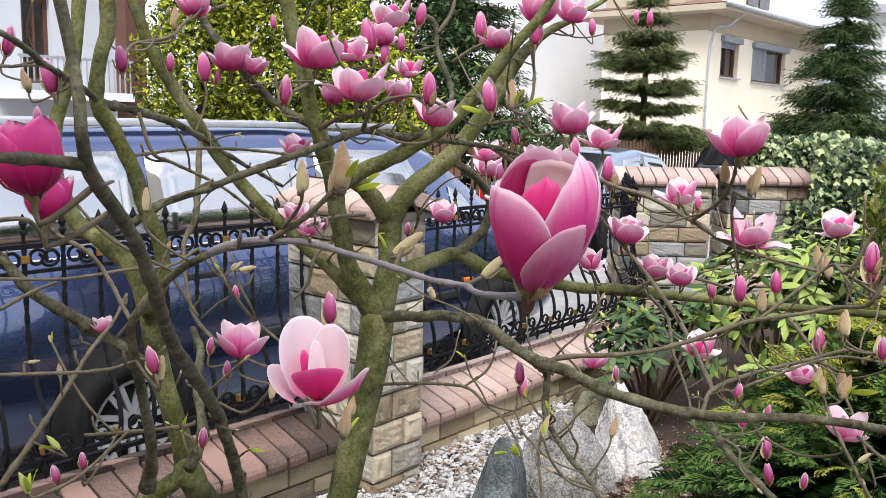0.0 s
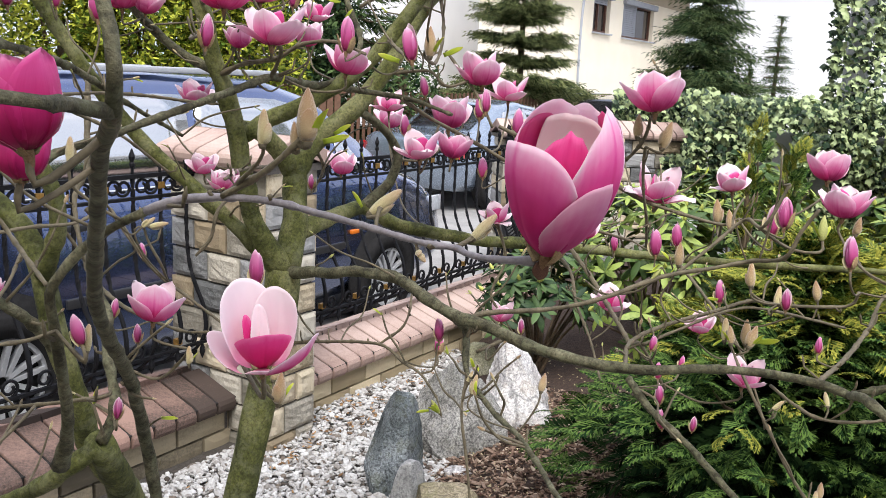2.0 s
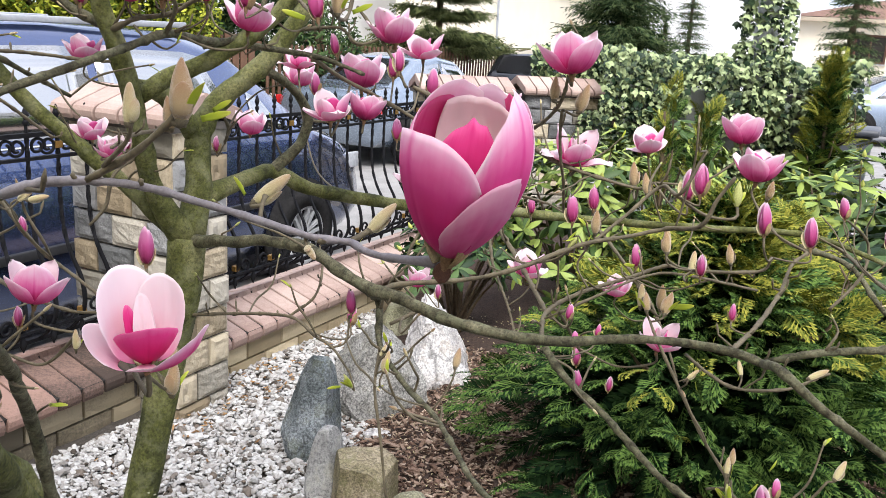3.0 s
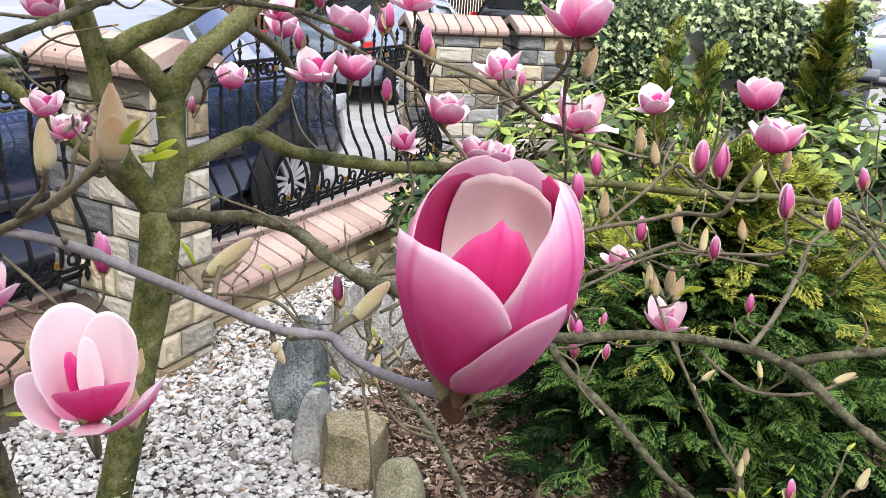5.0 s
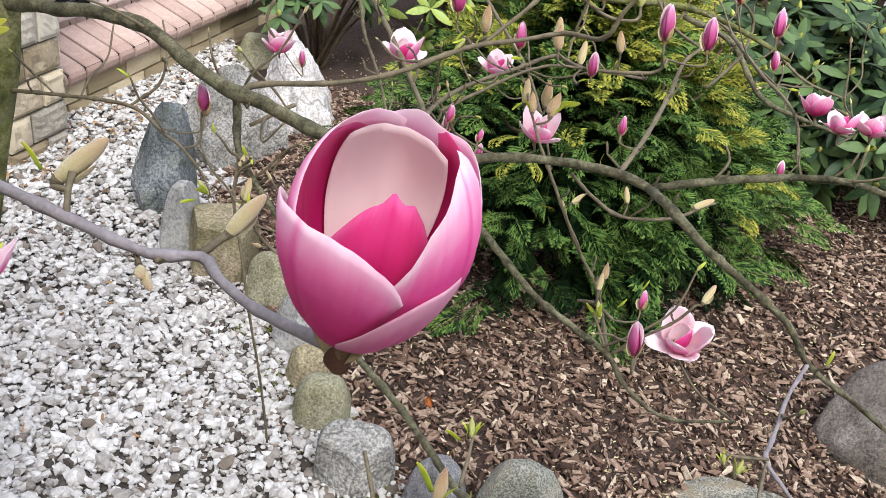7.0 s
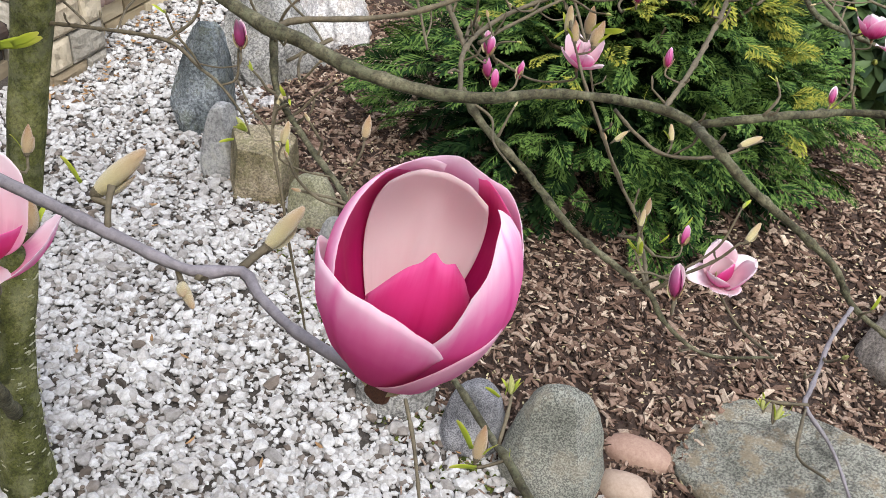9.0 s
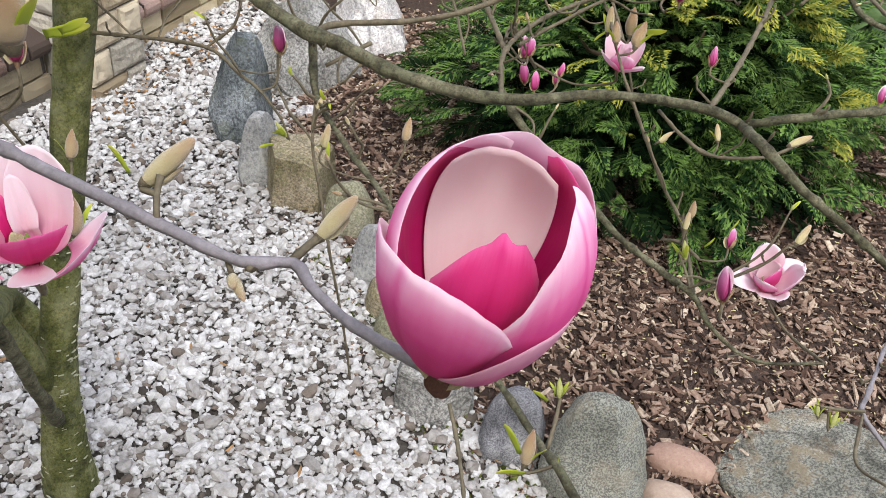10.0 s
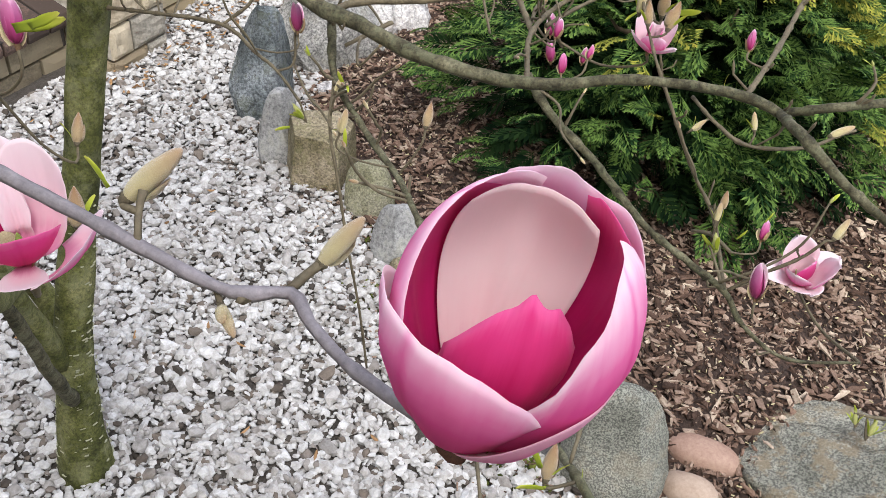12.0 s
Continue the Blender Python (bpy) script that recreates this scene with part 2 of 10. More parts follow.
M_BARK_GREY = material("grey_twig_bark", (0.11, 0.098, 0.105), (0.28, 0.255, 0.265), 0.6, 50, 300, 0.5, 0.002)
M_LENTICEL = material("pale_lenticel", (0.22, 0.22, 0.14), (0.36, 0.36, 0.25), 0.9, 60, 300, 0.4, 0.001)
M_TWIG = material("twig_bark", (0.045, 0.036, 0.02), (0.17, 0.14, 0.085), 0.7, 50, 240, 0.6, 0.002)
M_BUD_BROWN = material("fuzzy_brown_bud", (0.15, 0.085, 0.035), (0.42, 0.29, 0.15), 0.9, 60, 400, 0.7, 0.001)
M_BUD_CREAM = material("fuzzy_cream_bud", (0.30, 0.26, 0.13), (0.62, 0.54, 0.33), 0.9, 60, 400, 0.7, 0.001)
def bud_scales(name, foot, tip):
    """Downy bud scales: paler at the foot, browner towards the tip, with fine hairs."""
    m = material(name, tuple(q * 0.6 for q in foot), foot, 0.95, 60, 420, 0.8, 0.001)
    n, ln = m.node_tree.nodes, m.node_tree.links
    b = n["Principled BSDF"]
    src = b.inputs["Base Color"].links[0].from_socket
    co = n.new("ShaderNodeTexCoord")
    sep = n.new("ShaderNodeSeparateXYZ")
    ln.new(co.outputs["Generated"], sep.inputs[0])
    r = n.new("ShaderNodeMapRange")
    r.inputs[1].default_value, r.inputs[2].default_value = 0.35, 1.0
    ln.new(sep.outputs["Z"], r.inputs[0])
    x = n.new("ShaderNodeMix")
    x.data_type = "RGBA"
    ln.new(r.outputs[0], x.inputs[0])
    ln.new(src, x.inputs[6])
    x.inputs[7].default_value = (*tip, 1)
    ln.new(x.outputs[2], b.inputs["Base Color"])
    b.inputs["Sheen Weight"].default_value = 0.4
    return m


M_BUD_CREAM_SCALE = bud_scales("downy_cream_bud", (0.55, 0.47, 0.24), (0.36, 0.24, 0.13))
M_BUD_BROWN_SCALE = bud_scales("downy_brown_bud", (0.40, 0.29, 0.15), (0.24, 0.13, 0.06))
M_CALYX = material("brown_calyx", (0.09, 0.045, 0.022), (0.27, 0.17, 0.09), 0.9, 60, 400, 0.7, 0.001)
M_BUD_GREEN = material("green_bud", (0.20, 0.22, 0.05), (0.42, 0.42, 0.16), 0.8, 60, 400, 0.6, 0.001)
def chips(name, stops, source, rough=0.88, grain=0.35, depth=0.002, scale=60.0):
    """Loose pieces whose colour changes from piece to piece, with a fine grain on each."""
    m = bpy.data.materials.new(name)
    m.use_nodes = True
    n, ln = m.node_tree.nodes, m.node_tree.links
    b = n["Principled BSDF"]
    src = n.new("ShaderNodeObjectInfo" if source == "object" else "ShaderNodeNewGeometry")
    r = n.new("ShaderNodeValToRGB")
    el = r.color_ramp.elements
    el[0].position, el[0].color = stops[0][0], (*stops[0][1], 1)
    el[1].position, el[1].color = stops[-1][0], (*stops[-1][1], 1)
    for p, c in stops[1:-1]:
        el.new(p).color = (*c, 1)
    ln.new(src.outputs["Random" if source == "object" else "Random Per Island"], r.inputs[0])
    co = n.new("ShaderNodeTexCoord")
    t = n.new("ShaderNodeTexNoise")
    t.inputs["Scale"].default_value, t.inputs["Detail"].default_value, t.inputs["Roughness"].default_value = scale, 5.0, 0.7
    ln.new(co.outputs["Object"], t.inputs["Vector"])
    g = n.new("ShaderNodeValToRGB")
    g.color_ramp.elements[0].position, g.color_ramp.elements[0].color = 0.3, (1 - grain, 1 - grain * 1.05, 1 - grain * 1.15, 1)
    g.color_ramp.elements[1].position, g.color_ramp.elements[1].color = 0.62, (1.08, 1.08, 1.07, 1)
    ln.new(t.outputs["Fac"], g.inputs[0])
    x = n.new("ShaderNodeMix")
    x.data_type, x.blend_type = "RGBA", "MULTIPLY"
    x.inputs[0].default_value = 1.0
    ln.new(r.outputs[0], x.inputs[6])
    ln.new(g.outputs[0], x.inputs[7])
    ln.new(x.outputs[2], b.inputs["Base Color"])
    b.inputs["Roughness"].default_value = rough
    b.inputs["Specular IOR Level"].default_value = 0.2
    bp = n.new("ShaderNodeBump")
    bp.inputs["Strength"].default_value, bp.inputs["Distance"].default_value = 0.8, depth
    ln.new(t.outputs["Fac"], bp.inputs["Height"])
    ln.new(bp.outputs[0], b.inputs["Normal"])
    return m


GRAVEL_TONES = [(0.0, (0.045, 0.038, 0.032)), (0.05, (0.17, 0.14, 0.115)), (0.13, (0.29, 0.275, 0.26)), (0.30, (0.415, 0.40, 0.385)), (0.68, (0.50, 0.495, 0.485)), (1.0, (0.585, 0.58, 0.575))]
MULCH_TONES = [(0.0, (0.018, 0.011, 0.008)), (0.22, (0.078, 0.047, 0.034)), (0.50, (0.195, 0.125, 0.092)), (0.78, (0.305, 0.22, 0.17)), (0.94, (0.41, 0.325, 0.25)), (1.0, (0.56, 0.46, 0.36))]
M_GRAVEL = chips("white_gravel", GRAVEL_TONES, "island")
M_GRAVEL_SINGLE = chips("white_gravel", GRAVEL_TONES, "object")
M_MULCH = chips("bark_chip", MULCH_TONES, "island", grain=0.5, scale=110)
M_MULCH_SINGLE = chips("bark_chip", MULCH_TONES, "object", grain=0.5, scale=110)
# bed under the pale stones; shade of the gaps darkens its colour
M_GRAVEL_BED_SHADED = material("shaded_gravel_bed", (0.03, 0.025, 0.02), (0.12, 0.105, 0.09), 0.95, 70, 160, 1.0, 0.014)
M_MULCH_BED = material("mulch_bed", (0.016, 0.010, 0.007), (0.085, 0.053, 0.039), 0.95, 60, 160, 1.0, 0.015)
M_MOSS = material("moss", (0.035, 0.045, 0.010), (0.13, 0.15, 0.035), 0.95, 60, 300, 0.8, 0.003, island=0.6, spec=0.1)
M_ORANGE_LEAF = material("orange_dry_leaf", (0.36, 0.09, 0.02), (0.62, 0.22, 0.05), 0.7, 80, 300, 0.4, 0.001)
M_LITTER = material("dry_leaf", (0.12, 0.06, 0.02), (0.34, 0.2, 0.09), 0.8, 30, 100, 0.3, 0.001, island=0.8)
M_ROCK_BLUE = weathered("blue_grey_stone", (0.06, 0.072, 0.07), (0.15, 0.17, 0.178), (0.32, 0.35, 0.37), 6, 110, 4.5, (0.10, 0.11, 0.06), 0.75, 0.02, grit=1.6)
M_ROCK_GREY = weathered("grey_stone", (0.17, 0.165, 0.15), (0.29, 0.285, 0.27), (0.46, 0.45, 0.43), 7, 120, 5.0, (0.12, 0.11, 0.06), 0.8, 0.018, amount=0.35, grit=1.7)
M_ROCK_GRANITE = weathered("speckled_granite", (0.18, 0.185, 0.155), (0.275, 0.28, 0.24), (0.42, 0.415, 0.355), 5, 230, 0, (0.29, 0.25, 0.175), 0.85, 0.022, amount=0.45, grit=3.6)
M_ROCK_LICHEN = weathered("lichened_granite", (0.19, 0.19, 0.155), (0.32, 0.315, 0.265), (0.48, 0.455, 0.375), 6, 170, 1.6, (0.34, 0.27, 0.17), 0.85, 0.035, amount=0.75, grit=2.4)
M_ROCK_DARK = weathered("dark_granite", (0.08, 0.082, 0.09), (0.22, 0.22, 0.235), (0.44, 0.44, 0.46), 7, 290, 0, (0.26, 0.26, 0.26), 0.75, 0.018, amount=0.3, grit=3.2)
M_ROCK_MOSS = weathered("mossy_stone", (0.14, 0.135, 0.075), (0.235, 0.225, 0.15), (0.35, 0.33, 0.25), 8, 140, 0, (0.15, 0.16, 0.065), 0.85, 0.010, amount=0.5, grit=1.2)
M_ROCK_PINK = material("pink_pebble", (0.22, 0.125, 0.09), (0.42, 0.29, 0.22), 0.7, 10, 120, 0.3, 0.002)
M_ROCK_PALE = weathered("smooth_pale_grey_stone", (0.19, 0.19, 0.185), (0.30, 0.30, 0.292), (0.42, 0.42, 0.405), 6, 90, 0, (0.24, 0.23, 0.17), 0.8, 0.008, amount=0.4, grit=0.9)
M_ROCK_TAN = weathered("tan_mossy_block", (0.13, 0.115, 0.055), (0.25, 0.21, 0.135), (0.40, 0.335, 0.25), 7, 120, 0, (0.15, 0.15, 0.055), 0.85, 0.012, amount=0.55, grit=1.3)
M_ROCK_BROWN = weathered("brown_grey_stone", (0.12, 0.105, 0.092), (0.205, 0.182, 0.162), (0.32, 0.29, 0.265), 6, 120, 0, (0.17, 0.15, 0.12), 0.8, 0.014, amount=0.4, grit=1.2)
M_PEBBLE_TAN = material("tan_pebble", (0.27, 0.19, 0.14), (0.46, 0.36, 0.28), 0.75, 14, 140, 0.5, 0.003)
M_ROCK_WHITE = weathered("pale_quartzite", (0.42, 0.39, 0.37), (0.64, 0.62, 0.61), (0.82, 0.81, 0.80), 5, 90, 2.0, (0.30, 0.22, 0.15), 0.8, 0.03, amount=0.4)
M_JOINT = material("dark_joint", (0.018, 0.016, 0.015), (0.05, 0.045, 0.042), 0.95, 30, 160, 0.7, 0.004, spec=0.1)
M_CLINKER = material("red_clinker", (0.25, 0.165, 0.135), (0.45, 0.335, 0.285), 0.7, 9, 130, 0.4, 0.002, rand=0.28)
M_SANDBRICK = material("sand_block", (0.30, 0.24, 0.145), (0.56, 0.47, 0.31), 0.85, 10, 110, 0.7, 0.004, rand=0.8)
# west wall: weathering plus the tree's shade, both in the base colours
M_CLINKER_OLD_SHADED = material("weathered_shaded_clinker", (0.055, 0.038, 0.030), (0.30, 0.185, 0.145), 0.75, 7, 110, 0.5, 0.003, rand=0.7)
M_SANDBRICK_OLD_SHADED = material("grimy_shaded_sand_block", (0.09, 0.075, 0.05), (0.30, 0.25, 0.165), 0.9, 8, 110, 0.7, 0.004, rand=0.7)
M_MORTAR = material("mortar", (0.055, 0.048, 0.042), (0.13, 0.115, 0.10), 0.95, 30, 160, 0.7, 0.004)
M_STONE_TAN = material("split_stone_tan", (0.24, 0.19, 0.12), (0.50, 0.43, 0.31), 0.85, 9, 70, 1.0, 0.010, rand=0.8)
M_STONE_GREY = material("split_stone_grey", (0.18, 0.165, 0.13), (0.44, 0.405, 0.335), 0.85, 9, 70, 1.0, 0.010, rand=0.8)
M_STONE_SLATE = material("split_stone_slate", (0.10, 0.102, 0.10), (0.28, 0.28, 0.275), 0.8, 9, 70, 1.0, 0.014, rand=0.6)
M_IRON = material("black_wrought_iron", (0.004, 0.004, 0.005), (0.013, 0.013, 0.015), 0.65, 30, 200, 0.3, 0.001, spec=0.14)
M_GOLD = material("gilded_collar", (0.16, 0.085, 0.02), (0.36, 0.21, 0.06), 0.45, 40, 200, 0.3, 0.001, metal=0.6)
M_ASPHALT = material("asphalt", (0.18, 0.172, 0.165), (0.34, 0.33, 0.315), 0.9, 3, 200, 0.5, 0.004)
M_CAR_BLUE = material("dark_blue_car_paint", (0.060, 0.090, 0.200), (0.075, 0.110, 0.235), 0.24, 3, 300, 0.02, 0.0005, metal=0.9, coat=1.0)
M_CAR_SILVER = material("silver_blue_car_paint", (0.20, 0.25, 0.32), (0.26, 0.31, 0.38), 0.25, 3, 300, 0.02, 0.0005, metal=0.6, coat=1.0)
M_CAR_BLACK = material("black_car_paint", (0.008, 0.008, 0.01), (0.013, 0.013, 0.016), 0.2, 3, 300, 0.02, 0.0005, coat=1.0)
M_TRIM = material("black_plastic_trim", (0.012, 0.012, 0.013), (0.03, 0.03, 0.032), 0.5, 20, 300, 0.2, 0.001)
M_TYRE = material("tyre_rubber", (0.008, 0.008, 0.008), (0.026, 0.025, 0.025), 0.9, 30, 200, 0.4, 0.002, spec=0.1)
M_ALLOY = material("alloy_rim", (0.34, 0.35, 0.36), (0.50, 0.51, 0.52), 0.38, 12, 120, 0.1, 0.001, metal=0.3)
M_CHROME = material("chrome_strip", (0.5, 0.5, 0.5), (0.7, 0.7, 0.7), 0.15, 12, 120, 0.02, 0.001, metal=1.0)
M_RED_LAMP = material("red_tail_lamp", (0.35, 0.008, 0.008), (0.55, 0.02, 0.02), 0.15, 30, 100, 0.05, 0.001, coat=0.6)
M_AMBER = material("amber_marker", (0.5, 0.10, 0.01), (0.65, 0.18, 0.02), 0.2, 30, 100, 0.05, 0.001)
M_LAMP_GLASS = material("headlamp_glass", (0.35, 0.37, 0.40), (0.6, 0.62, 0.65), 0.1, 30, 100, 0.05, 0.001, coat=1.0)
M_CAR_GLASS = material("car_window_glass", (0.012, 0.018, 0.018), (0.02, 0.028, 0.028), 0.12, 2, 40, 0.01, 0.0005, spec=1.0, coat=1.0)
M_CAR_BLUE.node_tree.nodes["Principled BSDF"].inputs["Coat IOR"].default_value = 1.7
M_CAR_GLASS.node_tree.nodes["Principled BSDF"].inputs["IOR"].default_value = 2.9
M_STUCCO_CREAM = material("cream_render", (0.80, 0.71, 0.55), (0.88, 0.81, 0.66), 0.9, 1.2, 60, 0.3, 0.004)
M_STUCCO_WHITE = material("white_render", (0.70, 0.705, 0.715), (0.78, 0.785, 0.795), 0.9, 1.0, 60, 0.3, 0.004)
# white render with the facade's shade mixed in as grey-blue
M_STUCCO_SHADED = material("shaded_white_render", (0.46, 0.48, 0.51), (0.56, 0.58, 0.61), 0.9, 1.0, 60, 0.3, 0.004)
M_STUCCO_TAN = material("tan_render", (0.38, 0.315, 0.23), (0.50, 0.43, 0.325), 0.9, 1.2, 60, 0.3, 0.004)
M_ROOF = material("brown_roof_tile", (0.10, 0.055, 0.04), (0.24, 0.14, 0.10), 0.8, 8, 40, 0.6, 0.02)
M_FRAME_BROWN = material("brown_window_frame", (0.07, 0.03, 0.018), (0.14, 0.065, 0.04), 0.5, 20, 100, 0.2, 0.001)
M_SHUTTER = material("grey_roller_shutter", (0.20, 0.215, 0.24), (0.32, 0.335, 0.36), 0.6, 6, 80, 0.3, 0.002)
M_PANE = material("dark_window_pane", (0.02, 0.018, 0.017), (0.06, 0.05, 0.045), 0.06, 1.5, 40, 0.02, 0.001, spec=0.9)
M_GUTTER = material("zinc_gutter", (0.34, 0.35, 0.37), (0.52, 0.53, 0.55), 0.45, 8, 90, 0.2, 0.001, metal=0.4)
M_WOOD_FENCE = material("brown_fence_wood", (0.075, 0.038, 0.02), (0.19, 0.10, 0.06), 0.8, 10, 90, 0.5, 0.002)
M_SPRUCE = material("spruce_needles", (0.03, 0.05, 0.018), (0.19, 0.21, 0.085), 0.8, 2.0, 40, 0, mix=0.5, island=0.9, spec=0.1)
M_FIR = material("fir_needles", (0.014, 0.034, 0.013), (0.115, 0.155, 0.062), 0.8, 2.0, 40, 0, mix=0.5, island=0.9, spec=0.1)
M_HEDGE = material("yellow_green_hedge_leaf", (0.055, 0.095, 0.008), (0.44, 0.46, 0.055), 0.65, 2.5, 30, 0, mix=0.6, island=0.7, spec=0.15)
M_HEDGE_DARK = material("dark_evergreen_leaf", (0.012, 0.032, 0.012), (0.085, 0.135, 0.045), 0.7, 2.5, 30, 0, mix=0.6, island=0.7, spec=0.15)
M_RHODO = material("rhododendron_leaf", (0.011, 0.030, 0.009), (0.070, 0.118, 0.038), 0.58, 3, 60, 0.15, 0.001, mix=0.5, island=0.8, spec=0.25)
M_RHODO_LIGHT = material("light_rhododendron_leaf", (0.035, 0.07, 0.012), (0.24, 0.31, 0.065), 0.55, 3, 60, 0.15, 0.001, mix=0.5, island=0.8, spec=0.32)
M_RHODO_BUD = material("rhododendron_bud", (0.30, 0.34, 0.06), (0.50, 0.50, 0.14), 0.6, 30, 200, 0.3, 0.001)
M_THUJA = material("scale_leaf_green", (0.009, 0.031, 0.007), (0.105, 0.175, 0.038), 0.75, 4, 30, 0, mix=0.6, island=0.7, spec=0.1)
M_THUJA_GOLD = material("scale_leaf_golden", (0.070, 0.100, 0.014), (0.27, 0.265, 0.04), 0.75, 5, 30, 0, mix=0.6, island=0.6, spec=0.15)
# near-black green for inner sprays: the shrub's deep shade put into colour
M_THUJA_SHADED = material("shaded_scale_leaf", (0.003, 0.010, 0.004), (0.017, 0.036, 0.011), 0.9, 4, 30, 0, mix=0.6, island=0.6, spec=0.03)
M_IVY = material("ivy_leaf", (0.014, 0.034, 0.012), (0.33, 0.40, 0.19), 0.5, 3, 40, 0.1, 0.001, mix=0.4, island=1.0, spec=0.3)
M_WOOD_STEM = material("shrub_stem", (0.05, 0.035, 0.02), (0.14, 0.10, 0.06), 0.85, 30, 120, 0.5, 0.002)
M_BIN = material("dark_grey_plastic_bin", (0.045, 0.05, 0.06), (0.085, 0.09, 0.10), 0.5, 6, 120, 0.2, 0.001)
M_CONCRETE = material("grey_plaster_wall", (0.22, 0.235, 0.235), (0.40, 0.41, 0.40), 0.9, 3, 80, 0.4, 0.003)


# ---- building helpers ----
def part(name, bm, mat, parent, label="", smooth=True):
    """Links a bmesh as one mesh object under a thing or a part."""
    if isinstance(bm, bpy.types.Mesh):
        return part_mesh(name, bm, mat, parent, label, smooth)
    me = bpy.data.meshes.new(name)
    bm.to_mesh(me)
    bm.free()
    return part_mesh(name, me, mat, parent, label, smooth)


def part_mesh(name, me, mat, parent, label="", smooth=True):
    for q in (mat if isinstance(mat, (list, tuple)) else [mat]):
        me.materials.append(q)
    if smooth:
        me.polygons.foreach_set("use_smooth", [True] * len(me.polygons))
    ob = new(name, me)
    if parent is not None:
        ob.parent = parent
    if label:
        tagged(ob, label)
    return ob


def mesh_from(name, verts, faces):
    me = bpy.data.meshes.new(name)
    me.from_pydata([tuple(v) for v in verts], [], [tuple(f) for f in faces])
    me.update()
    return me


def thing(name, at, label, category, group="", kind=""):
    ob = new(name)
    ob.empty_display_size = 0.1
    ob.location = at
    return tagged(ob, label, category, group, kind)


def box(sx, sy, sz, centre=(0, 0, 0), bevel=0.0, bm=None):
    bm = bm or bmesh.new()
    made = bmesh.ops.create_cube(bm, size=1.0)["verts"]
    for v in made:
        v.co = Vector((v.co.x * sx + centre[0], v.co.y * sy + centre[1], v.co.z * sz + centre[2]))
    if bevel:
        edges = list({e for v in made for e in v.link_edges})
        bmesh.ops.bevel(bm, geom=edges, offset=bevel, segments=2, affect="EDGES", profile=0.6)
    return bm


def spline(points, step):
    """Points on a smooth curve through control rows of any width."""
    p = np.array(points, float)
    p = np.vstack([2 * p[0] - p[1], p, 2 * p[-1] - p[-2]])
    rows = []
    for i in range(1, len(p) - 2):
        a, b, c, e = p[i - 1:i + 3]
        k = max(2, int(math.ceil(np.linalg.norm(c[:3] - b[:3]) / step)))
        for s in np.arange(k) / k:
            rows.append(0.5 * (2 * b + (c - a) * s + (2 * a - 5 * b + 4 * c - e) * s * s + (3 * b - a - 3 * c + e) * s ** 3))
    rows.append(p[-2])
    return np.array(rows)


def tube_mesh(name, rows, sides=8, knob=0.0, closed=True):
    """A tapered tube along rows of x, y, z, radius, a little lumpy where knob is set."""
    rows = np.asarray(rows, float)
    c, rad = rows[:, :3], np.maximum(rows[:, 3], 0.0006)
    tan = np.gradient(c, axis=0)
    tan /= np.linalg.norm(tan, axis=1)[:, None] + 1e-9
    ref = np.array([0.31, 0.22, 0.92]) if abs(tan[0][2]) < 0.9 else np.array([1.0, 0.1, 0.0])
    verts, faces = [], []
    u = np.cross(tan[0], ref)
    for i in range(len(c)):
        u = u - tan[i] * (u @ tan[i])
        u /= np.linalg.norm(u) + 1e-9
        v = np.cross(tan[i], u)
        for k in range(sides):
            a = 2 * math.pi * k / sides
            r = rad[i]
            q = c[i] + (u * math.cos(a) + v * math.sin(a)) * r
            if knob:
                q = q + (u * math.cos(a) + v * math.sin(a)) * r * knob * noise.noise(Vector(q * (0.35 / max(r, 0.004))))
            verts.append(q)
    for i in range(len(c) - 1):
        for k in range(sides):
            a, b = i * sides + k, i * sides + (k + 1) % sides
            faces.append((a, b, b + sides, a + sides))
    if closed:
        faces.append(tuple(range(sides - 1, -1, -1)))
        faces.append(tuple(range((len(c) - 1) * sides, len(c) * sides)))
    return mesh_from(name, verts, faces)


def aim(at, axis, spin=0.0, size=1.0):
    """A pose whose z runs along axis."""
    z = Vector(axis).normalized()
    q = z.to_track_quat("Z", "Y").to_matrix().to_4x4()
    return Matrix.Translation(at) @ q @ Matrix.Rotation(radians(spin), 4, "Z") @ Matrix.Diagonal((size, size, size, 1))


def scatter_mesh(name, base_v, base_f, places, mats):
    """One mesh of many small copies: places holds 3x3 matrices, offsets in mats."""
    bv, bf = np.asarray(base_v, float), np.asarray(base_f, int)
    n, k = len(places), len(bv)
    v = np.einsum("nij,kj->nki", np.asarray(mats), bv) + np.asarray(places)[:, None, :]
    f = bf[None] + (np.arange(n) * k)[:, None, None]
    me = bpy.data.meshes.new(name)
    flat_v, flat_f = v.reshape(-1, 3), f.reshape(-1, bf.shape[1])
    me.vertices.add(len(flat_v))
    me.vertices.foreach_set("co", flat_v.ravel())
    me.loops.add(flat_f.size)
    me.loops.foreach_set("vertex_index", flat_f.ravel())
    me.polygons.add(len(flat_f))
    me.polygons.foreach_set("loop_start", np.arange(len(flat_f)) * bf.shape[1])
    me.update(calc_edges=True)
    me.polygons.foreach_set("use_smooth", [False] * len(flat_f))
    me.validate()
    return me


